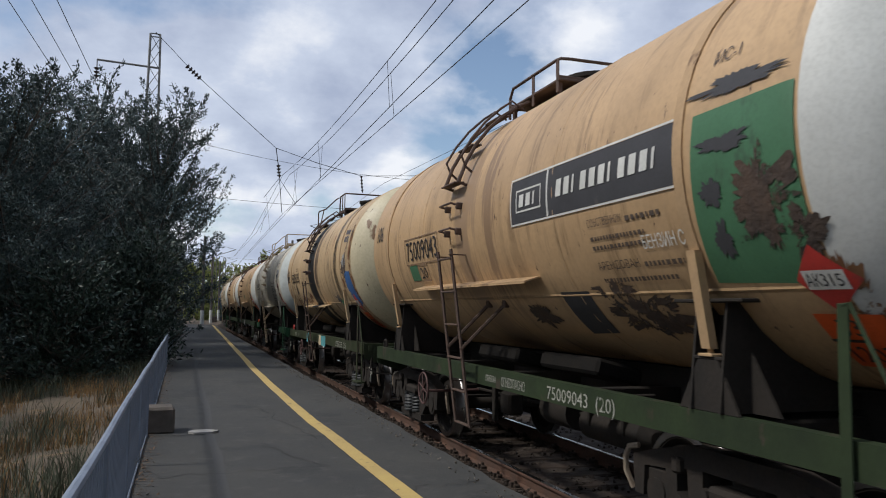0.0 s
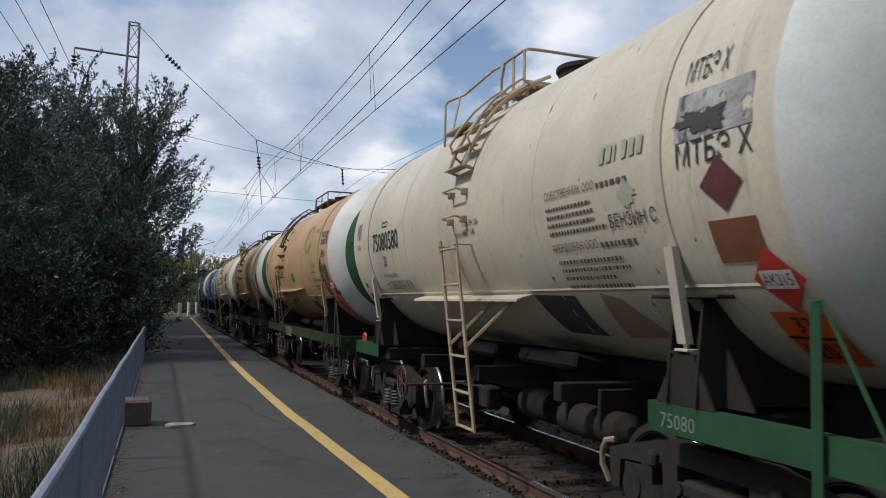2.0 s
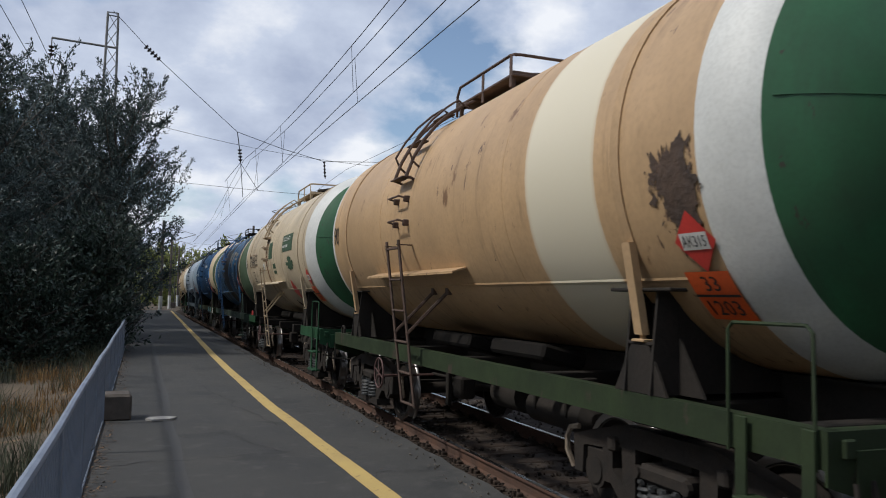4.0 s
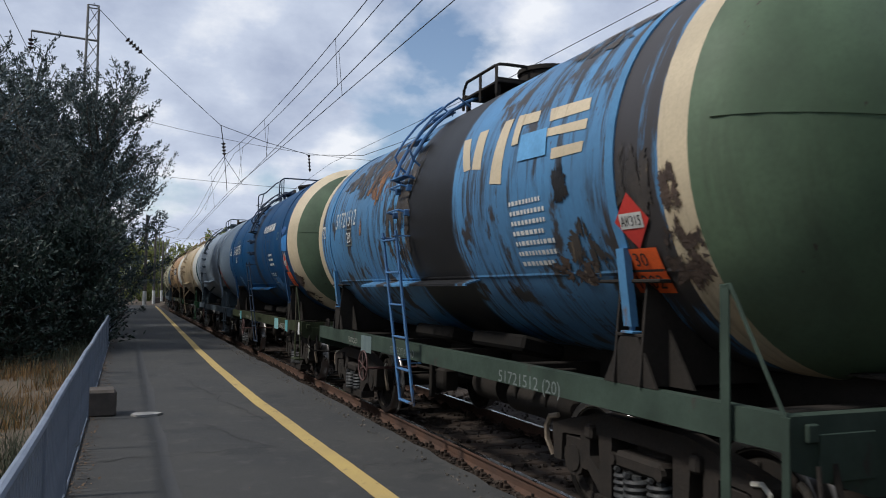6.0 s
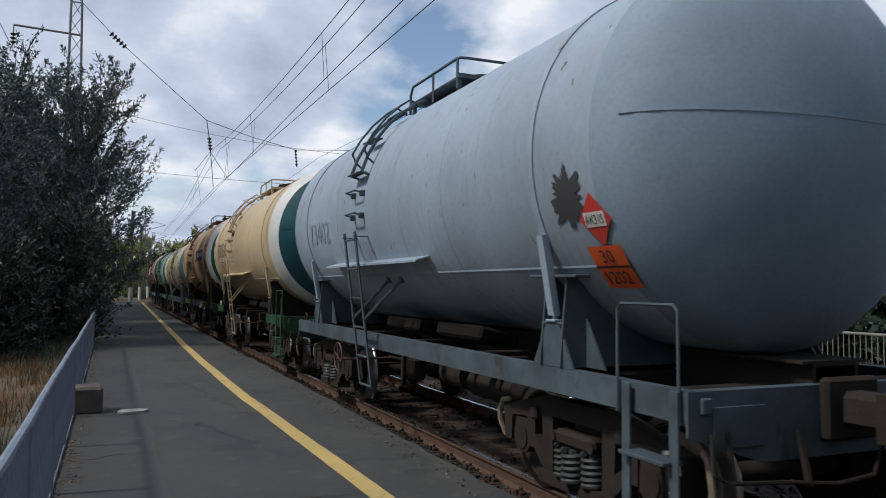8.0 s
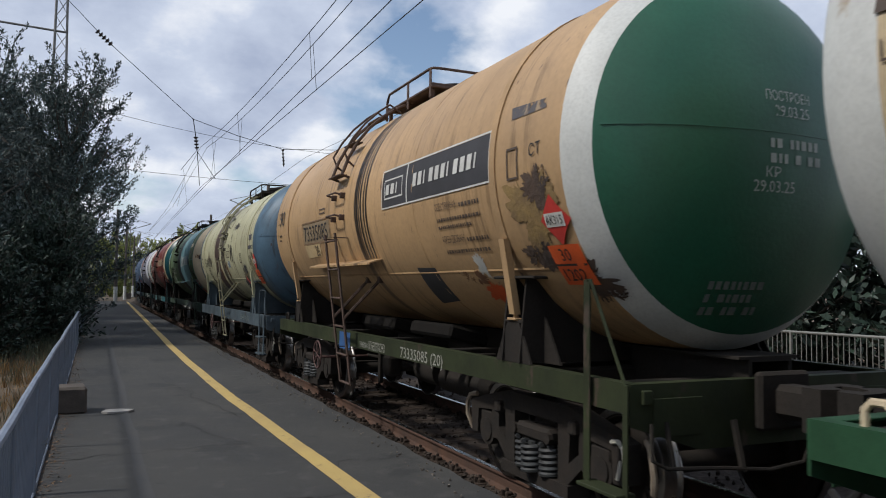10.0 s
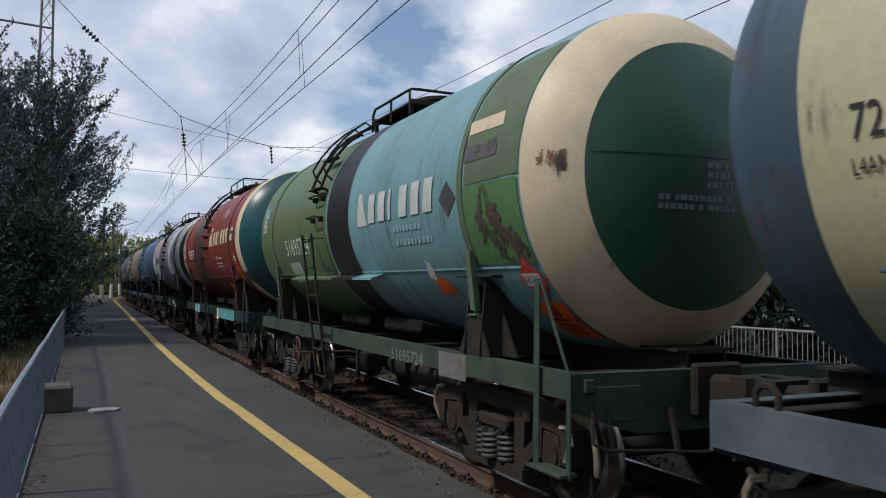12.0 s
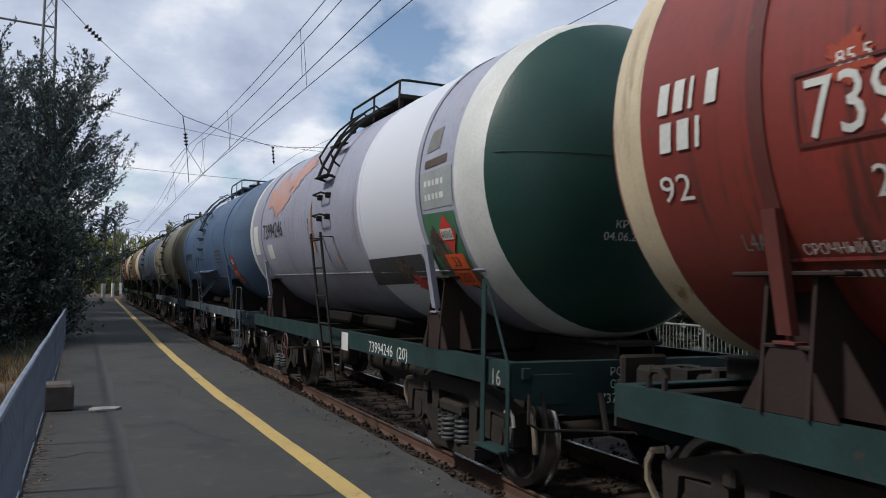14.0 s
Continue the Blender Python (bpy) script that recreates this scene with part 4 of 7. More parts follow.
# shared meshes
def sh(name, geo, mat, smooth=True):
    return fix(geo.mesh(name, mat, smooth))
def side_frame_geo():
    g = Geo()
    for x0, x1 in ((-0.075, 0.075),):
        g.plate([(-1.24, .60), (-1.24, .72), (-.95, .80), (-.5, .90), (.5, .90), (.95, .80), (1.24, .72), (1.24, .60), (1.05, .66), (.8, .68), (.45, .74), (-.45, .74), (-.8, .68), (-1.05, .66)], x0, x1)
        for s in (-1, 1):
            g.plate([(s * .36, .22), (s * .50, .22), (s * .54, .76), (s * .36, .76)], x0, x1)
            g.plate([(s * .42, .20), (s * .78, .50), (s * .76, .70), (s * .66, .70), (s * .66, .54), (s * .36, .33)], x0, x1)
            g.plate([(s * 1.10, .42), (s * 1.22, .42), (s * 1.24, .70), (s * 1.08, .70)], x0, x1)
            g.plate([(s * .70, .42), (s * .80, .42), (s * .80, .70), (s * .70, .70)], x0, x1)
        g.plate([(-.55, .17), (.55, .17), (.55, .27), (-.55, .27)], x0 - 0.03, x1 + 0.03)
    g.box((0, 0, .60), (.24, .56, .13), .03)
    for s in (-1, 1):
        g.box((-0.05, s * 0.62, .74), (.16, .10, .12), .02)
        g.rod((-0.10, s * .28, .60), (-0.14, s * .28, .60), .05, 8)
    return g
def spring_geo():
    n = 72
    g = Geo().path([(math.cos(i / n * 2 * math.pi * 5.5) * 0.088, math.sin(i / n * 2 * math.pi * 5.5) * 0.088, .265 + .27 * i / n) for i in range(n + 1)], 0.021, 6)
    return g.rod((0, 0, .27), (0, 0, .53), .04, 8)
def wheelset_geo():
    g = Geo().rod((-0.95, 0, 0), (0.95, 0, 0), 0.085, 14)
    for s in (-1, 1):
        prof = [(0.72, 0.10), (0.72, 0.16), (0.765, 0.19), (0.78, 0.36), (0.735, 0.40), (0.735, 0.44), (0.725, 0.44), (0.725, 0.475), (0.72, 0.475)]
        prof2 = [(0.86, 0.10), (0.86, 0.17), (0.80, 0.2), (0.81, 0.36), (0.855, 0.395), (0.855, 0.455)]
        g.spin([(s * u, r) for u, r in prof], 36, axis="x"); g.spin([(s * u, r) for u, r in prof2], 36, axis="x")
        for i in range(3):
            a = i * 2.094
            g.box((s * 0.83, 0.28 * math.cos(a), 0.28 * math.sin(a)), (0.03, 0.09, 0.05), .008, rx=math.degrees(a))
    return g
def tyre_geo():
    return Geo().spin([(0.722, 0.503), (0.735, 0.505), (0.75, 0.48), (0.76, 0.476), (0.862, 0.470), (0.866, 0.455), (0.866, 0.41)], 40, axis="x")
LTOP = 2.56
def stringer_geo(s):
    a, b = (-1.42, 0.5), (-1.68, LTOP)
    g = Geo().plate([(a[0] - .01, a[1]), (a[0] + .01, a[1]), (b[0] + .01, b[1]), (b[0] - .01, b[1])], s - .032, s + .032, "xz")
    g.box((-1.6, s, 2.5), (0.2, 0.05, 0.012), 0.003)
    return g.box((-1.41, s, 1.0), (0.14, 0.05, 0.012), 0.003)
def rung_geo(i):
    t = (0.02 + i * (LTOP - 0.62) / 5) / (LTOP - 0.5)
    return Geo().box((-1.42 - .26 * t, 0, 0.5 + t * (LTOP - 0.5)), (0.045, 0.48, 0.022), 0.004)
def ladder_stay_geo(s):
    g = Geo().rod((-1.54, s, 1.4), (-1.2, s - 0.55, 1.95), 0.022, 5)
    return g.box((-1.21, s - .54, 1.94), (.06, .1, .1), .01)
def grab_geo(z):
    x = on_tank(0, z)[0]
    g = Geo().path([(x + 0.02, -0.2, z), (x - 0.13, -0.2, z + 0.03), (x - 0.13, 0.2, z + 0.03), (x + 0.02, 0.2, z)], 0.014, 5)
    for s in (-0.2, 0.2): g.box((x - 0.02, s, z), (0.09, 0.05, 0.08), 0.01)
    return g
U_ANG = [16 + i * 9 for i in range(7)]
def arc_at(a, out, y):
    return (-(TR + out) * math.cos(radians(a)), y, TZ + (TR + out) * math.sin(radians(a)))
def upper_stringer_geo(s):
    g = Geo().path([arc_at(a, .11, s) for a in U_ANG], 0.022, 6)
    return g.path([arc_at(16, -.01, s), arc_at(16, .12, s)], .018, 5)
def upper_tread_geo(a):
    p = arc_at(a, .10, 0)
    return Geo().box(p, (0.13, 0.48, 0.02), 0.004, ry=-3)
def upper_hand_geo(s):
    return Geo().path([arc_at(22, .0, s), arc_at(23, .1, s)] + [arc_at(a, .2, s) for a in (26, 34, 43, 52, 58)] + [arc_at(61, .04, s)], .015, 6)
def deck_geo(n):
    """Walkway beside the hatch, n metres long; heights are over the tank's top."""
    g = Geo()
    for x in (-0.54, 0.54):
        g.box((x, .3 - n / 2, .0), (0.36, n, 0.03), 0.006)
        for y in (0.22, .38 - n):
            g.box((x * 1.25, y, -.11), (0.05, 0.05, 0.22), 0.006)
    for y in (0.27, .34 - n):
        g.box((0, y, .03), (1.44, 0.06, 0.04), 0.006)
    return g
def deck_rail_geo(h, n):
    """One bent tube: along the platform side, across the end and back."""
    e = .3 - n
    return Geo().path([(-.71, .3, -.14), (-.71, .29, h * .55), (-.71, .2, h), (-.71, e + .08, h), (-.69, e + .02, h), (-.6, e, h), (.6, e, h), (.69, e + .02, h), (.71, e + .08, h), (.71, .2, h), (.71, .29, h * .55), (.71, .3, -.14)], .019, 6)
def deck_post_geo(h):
    return Geo().box((0, 0, h / 2 - .07), (.016, .06, h + .14), .004)
def landing_geo():
    g = Geo().box((-.98, .76, -.34), (.34, .8, .03), .006)
    for y in (.45, 1.05): g.rod((-.9, y, -.36), (-.86, y, -.62), .02, 5)
    return g
def landing_rail_geo():
    g = Geo().path([(-1.15, 1.12, -.5), (-1.15, 1.12, .06), (-1.13, 1.06, .1), (-1.0, .8, .14), (-.8, .34, .36), (-.73, .3, .4)], .017, 6)
    return g.rod((-1.14, .85, -.34), (-1.04, .87, .13), .015, 5)
def hatch_geo():
    g = Geo().rod((0, -0.9, 4.4), (0, -0.9, 4.66), 0.34, 20); g.rod((0, -0.9, 4.66), (0, -0.9, 4.71), 0.37, 20); g.rod((0, -0.9, 4.71), (0, -0.9, 4.77), 0.30, 20, 0.1)
    return g
def hoop_geo():
    g = Geo().spin([(-0.05, TR), (-0.05, TR + 0.014), (0.05, TR + 0.014), (0.05, TR)], 40, (0, 0, TZ), "y", -24, 204)
    for s in (-1, 1):
        c, sn = (TR + 0.02) * math.cos(radians(24)), (TR + 0.02) * math.sin(radians(24))
        a, b = Vector((s * c, 0, TZ - sn)), Vector((s * 1.32, 0, 1.62))
        g.plate([(p.x + d, p.z) for p, d in ((a, -.03), (a, .03), (b, .03), (b, -.03))], -0.045, 0.045, "xz")
        g.rod((s * 1.32, 0, 1.68), (s * 1.30, 0, 1.5), 0.022, 6); g.box((s * 1.31, 0, 1.58), (.1, .14, .02), .004)
    return g
def saddle_geo(s):
    g = Geo()
    arc = [(-TR * math.cos(radians(a)), TZ - (TR + 0.012) * math.sin(radians(a))) for a in (38, 48, 58, 68, 79, 90)]
    half = [(-1.37, 1.216), (-1.30, 1.93)] + arc + [(0, 1.216)]
    for y in (-0.15, 0.15):
        g.plate([(-s * x, z) for x, z in half], y - 0.012, y + 0.012, "xz")
    g.plate([(-0.42, 1.216), (0.42, 1.216), (0.165, 1.6), (0.165, 1.93), (-0.165, 1.93), (-0.165, 1.6)], s * 1.12 - 0.01, s * 1.12 + 0.01)
    g.plate([(-0.3, 1.216), (0.3, 1.216), (0.1, 1.55), (-0.1, 1.55)], s * 1.33 - 0.01, s * 1.33 + 0.01)
    g.box((s * 1.22, 0, 1.935), (0.26, 0.7, 0.025), 0.006)
    g.box((s * 1.24, 0, 1.56), (0.2, 0.3, 0.025), 0.006)
    return g
def long_sill_geo(y0, y1, side, h):
    prof = [(1.347, 1.212), (1.347, 1.212 - h), (1.245, 1.212 - h), (1.245, 1.228 - h), (1.333, 1.228 - h), (1.333, 1.196), (1.245, 1.196), (1.245, 1.212)]
    g = Geo().plate([(side * x, z) for x, z in prof], y0, y1, "xz")
    for i in range(int((y1 - y0) / 1.35)):
        g.box((side * 1.29, y0 + .7 + i * 1.35, 1.212 - h / 2), (.08, .02, h - .03), .003)
    return g
def end_beam_geo():
    g = Geo().plate([(-1.345, .93), (-1.345, 1.21), (1.345, 1.21), (1.345, .93), (.75, .74), (-.75, .74)], -5.42, -5.40, "xz")
    g.box((0, -5.36, 1.2), (2.66, .1, .02), .004)
    g.box((-.95, -5.43, .98), (.42, .012, .26), .004); g.box((.95, -5.43, .98), (.42, .012, .26), .004)
    g.box((-1.22, -5.44, 1.12), (.08, .03, .1), .008)
    return g
def centre_sill_geo():
    return Geo().plate([(-.215, .78), (-.215, 1.34), (-.31, 1.34), (-.31, 1.36), (.31, 1.36), (.31, 1.34), (.215, 1.34), (.215, .78), (.185, .78), (.185, 1.32), (-.185, 1.32), (-.185, .78)], -5.35, 5.35, "xz")
def coupler_geo():
    g = Geo().box((0, -5.62, 1.05), (.22, .45, .24), .04)
    g.plate([(-.17, -5.8), (.2, -5.78), (.22, -5.95), (.1, -6.02), (.06, -5.9), (-.02, -5.9), (-.08, -6.03), (-.24, -5.98), (-.25, -5.84)], .9, 1.2, "xy")
    g.box((0, -5.45, 1.05), (.5, .08, .42), .03)
    return g
def coupler_rod_geo():
    return Geo().path([(-1.2, -5.46, .95), (-1.24, -5.52, .72), (-1.12, -5.52, .66), (-.6, -5.5, .62), (-.2, -5.52, .58), (.1, -5.55, .62), (.16, -5.6, .9)], 0.014, 6).rod((-1.05, -5.43, .95), (-1.05, -5.5, .64), .02, 6).rod((-.45, -5.43, .93), (-.43, -5.5, .58), .028, 6)
def hose_geo():
    pts = [(.32, -5.45, .92), (.34, -5.6, .85), (.33, -5.72, .62), (.3, -5.86, .5), (.22, -6.0, .55)]
    return Geo().path(pts, 0.028, 7)
def u_rail_geo():
    return Geo().path([(-1.37, -4.74, 1.0), (-1.37, -4.74, 1.70), (-1.37, -4.78, 1.74), (-1.37, -5.32, 1.74), (-1.37, -5.36, 1.70), (-1.37, -5.37, 1.0)], 0.012, 6)
def post_geo():
    return Geo().box((-1.38, -4.98, 1.2), (.014, .075, 1.42), .003)
def brace_geo():
    """Thin diagonal from the tall post's top to the short post, which runs on down to the step."""
    g = Geo().path([(-1.38, -4.98, 1.9), (-1.38, -5.02, 1.91), (-1.38, -5.38, 1.27), (-1.38, -5.42, 1.2)], .013, 6)
    return g.box((-1.38, -5.42, .83), (.014, .055, .76), .003)
def step_side_geo():
    return Geo().box((-1.385, 0, .80), (.02, .085, .82), .004)
def step_tread_geo():
    return Geo().box((-1.385, 0, 0), (.16, .46, .028), .005)
def tow_eye_geo():
    return Geo().path([(-1.28, 4.95, 1.2), (-1.28, 4.95, 1.29), (-1.28, 4.91, 1.33), (-1.28, 4.84, 1.33), (-1.28, 4.8, 1.29), (-1.28, 4.8, 1.2)], .022, 6)
def hand_wheel_geo():
    g = Geo()
    n = 24
    g.path([(-1.42, 2.2 + .21 * math.cos(2 * math.pi * i / n), .78 + .21 * math.sin(2 * math.pi * i / n)) for i in range(n + 1)], .013, 6)
    for i in range(3):
        a = i * math.pi / 3 + .3
        g.rod((-1.42, 2.2 - .2 * math.cos(a), .78 - .2 * math.sin(a)), (-1.42, 2.2 + .2 * math.cos(a), .78 + .2 * math.sin(a)), .009, 5)
    return g.rod((-1.45, 2.2, .74), (-.6, 2.2, .74), .02, 6)
def reservoir_geo():
    g = Geo().rod((-.75, -2.3, .78), (-.75, -1.3, .78), .16, 18); g.rod((-.75, -1.3, .78), (-.75, -1.22, .78), .16, 18, .06); g.rod((-.75, -2.3, .78), (-.75, -2.38, .78), .16, 18, .06)
    for y in (-2.1, -1.5): g.box((-.75, y, .95), (.34, .05, .36), .01)
    return g
def brake_gear_geo():
    g = Geo().rod((-.45, -.5, .75), (-.45, .15, .75), .19, 16); g.rod((-.45, .15, .75), (-.45, 2.6, .72), .022, 6); g.rod((-.45, -.5, .75), (-.45, -2.8, .7), .022, 6)
    g.box((-.7, .8, .72), (.2, .3, .28), .03); g.box((-.55, 1.7, .62), (.06, .1, .5), .01); g.rod((.5, -2.5, .72), (.5, 2.5, .72), .025, 6)
    g.box((0, 0, .82), (.5, .5, .3), .05)
    return g
def shoe_geo(s):
    return Geo().path([(-.98, s * 1.34, .76), (-1.02, s * 1.42, .74), (-1.03, s * 1.46, .66), (-1.02, s * 1.47, .54), (-.98, s * 1.42, .40)], .026, 6)
def gutter_geo(y0, y1, z):
    g = Geo()
    x = on_tank(0, z)[0]
    g.plate([(x + .03, z + .03), (x - .17, z - .03), (x - .17, z - .055), (x - .155, z - .055), (x - .155, z - .04), (x + .03, z + .012)], y1, y0, "xz")
    return g
S_FRAME = sh("side_frame", side_frame_geo(), M_BOGIE, False)
S_SPRING = sh("spring", spring_geo(), surf("grey spring steel", (0.075, 0.08, 0.08), (0.04, 0.04, 0.04), 0.5, 0.3, scale=6))
S_BOX = sh("axle_box", Geo().rod((-.06, 0, .475), (.1, 0, .475), .15, 14).box((.02, 0, .6), (.17, .26, .12), .02).rod((-.075, 0, .475), (-.05, 0, .475), .11, 12), M_BOGIE)
S_CHALK = sh("paint_mark", Geo().path([(-1.095, -1.235, .6), (-1.1, -1.23, .69), (-1.1, -1.17, .735), (-1.1, -1.09, .72)], .018, 6).rod((-1.1, -1.16, .46), (-1.1, -1.2, .6), .016, 6), plain("white chalk paint", (.5, .48, .42), .8))
S_WSET = sh("wheelset", wheelset_geo(), M_BOGIE)
S_TYRE = sh("tyre", tyre_geo(), M_TREAD)
S_BOLSTER = sh("bogie", Geo().box((0, 0, .66), (2.0, .42, .26), .05).box((0, 0, .86), (.5, .5, .2), .04).box((0, .55, .5), (1.7, .07, .12), .01).box((0, -.55, .5), (1.7, .07, .12), .01), M_BOGIE, False)
S_SHOE = [sh("brake_hanger", shoe_geo(d), surf("scuffed pale steel", (0.34, 0.28, 0.21), (0.16, 0.12, 0.09), 0.7, 0.2, scale=8)) for d in (-1, 1)]
S_HATCH = sh("hatch", hatch_geo(), M_SOOT)
S_VALVE = sh("relief_valve", Geo().rod((0.1, -2.25, 4.45), (0.1, -2.25, 4.7), 0.08, 12).rod((0.1, -2.25, 4.7), (0.1, -2.25, 4.74), 0.11, 12), M_SOOT)
S_CROSS = sh("cross_beam", Geo().box((0, 0, 1.09), (2.46, .14, .17), .01), M_SOOT, False)
S_BOLST2 = sh("cross_beam", Geo().box((0, 0, 1.07), (2.46, .5, .2), .02), M_SOOT, False)
S_PAD = sh("support_pad", Geo().box((-.75, 0, 1.3), (.5, 1.2, .16), .03, ry=14), surf("oily black pad", (.011, .0105, .01), (.017, .015, .013), .85, scale=4, spec=.1), False)
S_SILL_C = sh("centre_sill", centre_sill_geo(), M_SOOT, False)
S_COUPLER = sh("coupler", coupler_geo(), M_SOOT, False)
S_HOSE = sh("brake_hose", hose_geo(), plain("black rubber", (0.02, 0.02, 0.02), 0.6))
S_RES = sh("air_reservoir", reservoir_geo(), M_SOOT)
S_BRAKE = sh("brake_gear", brake_gear_geo(), M_SOOT)
SHARED = {}
def shared(key, make, mat, smooth=True):
    k = (key, mat.name, TR, HL)
    if k not in SHARED: SHARED[k] = sh(key.split(":")[0], make(), mat, smooth)
    return SHARED[k]
def tank_prof(y0, y1):
    """Outline of the tank between two stations; beyond the straight part the station runs down the domed end."""
    ys = sorted({y0, y1} | {y for y in (-HL, HL) if y0 < y < y1} | {s * (HL + DOME * math.sin(radians(a))) for s in (-1, 1) for a in (12, 24, 36, 46, 55, 63, 70, 76, 81, 85, 88, 90) if y0 < s * (HL + DOME * math.sin(radians(a))) < y1})
    out = []
    for y in ys:
        q = max(0.0, (abs(y) - HL) / DOME)
        out.append((y, TR * math.sqrt(max(0.0, 1 - q * q)) + 0.0004))
    return out
WHEELS, WAGONS = [], []
def wagon(k, spec):
    global TR, TZ, HL
    s = spec
    TR, TZ, HL = s.get("size", (1.55, 2.90, 4.75))
    TOP = HL + DOME
    root = thing("tank_wagon", s["label"], "wagon", "tank wagons of the train")
    WAGONS.append((k, s.get("dc", -0.2), root))
    P = lambda name, me, label="", at=None: part(name, me, None, root, label, at=at)
    body, cap, ring = s["body"], s["cap"], s.get("ring")
    ry0, ry1 = s.get("ringy", (-4.66, -5.05))
    far0, far1 = -ry0, -ry1
    fcap = s.get("farcap", cap)
    tank = part("tank_shell", Geo().spin(tank_prof(ry0, far0), 64, (0, 0, TZ)), body, root)
    if ring:
        part("end_ring", Geo().spin(tank_prof(ry1, ry0), 64, (0, 0, TZ)), ring, root, s.get("ringlabel", "pale painted ring"))
        part("end_ring", Geo().spin(tank_prof(far0, far1), 64, (0, 0, TZ)), s.get("farring", ring), root, s.get("ringlabel", "pale painted ring"))
    else:
        ry1, far1 = ry0, far0
    part("end_dome", Geo().spin(tank_prof(-TOP, ry1), 64, (0, 0, TZ)), cap, root, s.get("caplabel", "painted end dome"))
    part("end_dome", Geo().spin(tank_prof(far1, TOP), 64, (0, 0, TZ)), fcap, root, s.get("caplabel", "painted end dome"))
    if not s.get("plain_dome"):
        part("dome_seam", Geo().path([(x, on_dome(x, TZ + .12, 0)[1], TZ + .12) for x in [math.sqrt(1 - max(0., (-ry1 - HL) / DOME) ** 2) * TR * .97 * math.sin(radians(a)) for a in range(-84, 85, 7)]], .006, 4), cap, root)
    if s.get("seam", True):
        part("weld_seam", Geo().spin([(0, TR + .001), (.006, TR + .007), (.018, TR + .007), (.024, TR + .001)], 48, (0, s.get("seamy", 1.9), TZ)), body, tank)
        part("weld_seam", Geo().spin([(0, TR + .001), (.006, TR + .007), (.018, TR + .007), (.024, TR + .001)], 48, (0, s.get("seamy", 1.9) - 3.9, TZ)), body, tank)
        g = Geo()
        for y0, y1 in ((-HL + .1, 4.0),):
            z = 1.98
            a, b, c, d = on_tank(y0, z, .001), on_tank(y1, z, .001), on_tank(y1, z + .018, .008), on_tank(y0, z + .018, .008)
            e, f = on_tank(y1, z + .036, .001), on_tank(y0, z + .036, .001)
            g.add([a, b, c, d, e, f], [(0, 1, 2, 3), (3, 2, 4, 5)])
        part("weld_seam", g, body, tank, smooth=False)
    fm, lm, dm = s["frame"], s.get("ladder_mat", s["frame"]), s.get("saddle", M_SOOT)
    hp = s.get("hoop", 3.83)
    for y in (-hp, hp):
        P("tank_strap", shared("tank_strap", hoop_geo, s.get("strap") or surf("strap " + body.name, tuple(v * .85 for v in BASE[body.name]), scale=3, spots=(.12, .065, .035), samt=.3, bump=.05)), at=Matrix.Translation((0, y, 0)))
        for side in (-1, 1):
            P("saddle", shared("saddle:%d" % side, lambda: saddle_geo(side), dm, False), at=Matrix.Translation((0, y, 0)))
    sh_ = s.get("sill_h", .2)
    for side in (-1, 1):
        for y0, y1 in (((-5.4, -3.45), (3.75, 5.2)) if s.get("short") else ((-5.4, 5.2),)):
            P("side_sill", shared("side_sill:%d:%.1f:%.2f" % (side, y0, sh_), lambda: long_sill_geo(y0, y1, side, sh_), fm, False))
    for y in (-3.8, 3.8, 0.0, -1.9, 1.9, -5.0, 5.0):
        P("cross_beam", S_BOLST2 if abs(y) == 3.8 else S_CROSS, at=Matrix.Translation((0, y, 0)))
    for y in (-1.2, .6): P("support_pad", S_PAD, at=Matrix.Translation((0, y, 0)))
    half = pose(0, 0, 0, 0, 0, 180)
    em = s.get("beam", fm)
    P("end_beam", shared("end_beam", end_beam_geo, em, False)); P("end_beam", shared("end_beam", end_beam_geo, em, False), at=Matrix.Translation((0, -.2, 0)) @ half)
    P("centre_sill", S_SILL_C)
    for at in (None, half):
        P("coupler", S_COUPLER, at=at); P("brake_hose", S_HOSE, at=at); P("uncoupling_lever", shared("uncoupling_lever", coupler_rod_geo, M_SOOT), at=at)
    ly = s.get("ladder", 0.0)
    T = lambda d: Matrix.Translation((0, d, 0))
    for sd in (-.24, .24):
        P("ladder_stringer", shared("ladder_stringer:%.2f" % sd, lambda: stringer_geo(sd), lm, False), s.get("ladlabel", ""), at=T(ly))
        if s.get("stay", True): P("ladder_stay", shared("ladder_stay:%.2f" % sd, lambda: ladder_stay_geo(sd), lm), at=T(ly))
    for i in range(6): P("ladder_rung", shared("ladder_rung:%d" % i, lambda: rung_geo(i), lm, False), at=T(ly))
    for z in (2.78, 3.08): P("grab_rung", shared("grab_rung:%.2f" % z, lambda: grab_geo(z), lm), at=T(ly))
    for sd in (-.24, .24):
        P("upper_stringer", shared("upper_stringer:%.2f" % sd, lambda: upper_stringer_geo(sd), lm), at=T(ly))
        P("ladder_handrail", shared("ladder_handrail:%.2f" % sd, lambda: upper_hand_geo(sd * 1.12), lm), at=T(ly))
    for ang in (U_ANG[:-1] if s.get("landing") else U_ANG[0:-1:2]): P("ladder_tread", shared("ladder_tread:%d" % ang, lambda: upper_tread_geo(ang), lm, False), at=T(ly))
    dk = s.get("deck", 0.0)
    rh, dl, dkm = s.get("rail_h", .24), s.get("deck_l", 1.7), s.get("deckmat", lm)
    up = Matrix.Translation((0, ly + dk, TZ + TR))
    P("deck", shared("deck:%.2f" % dl, lambda: deck_geo(dl), dkm, False), at=up)
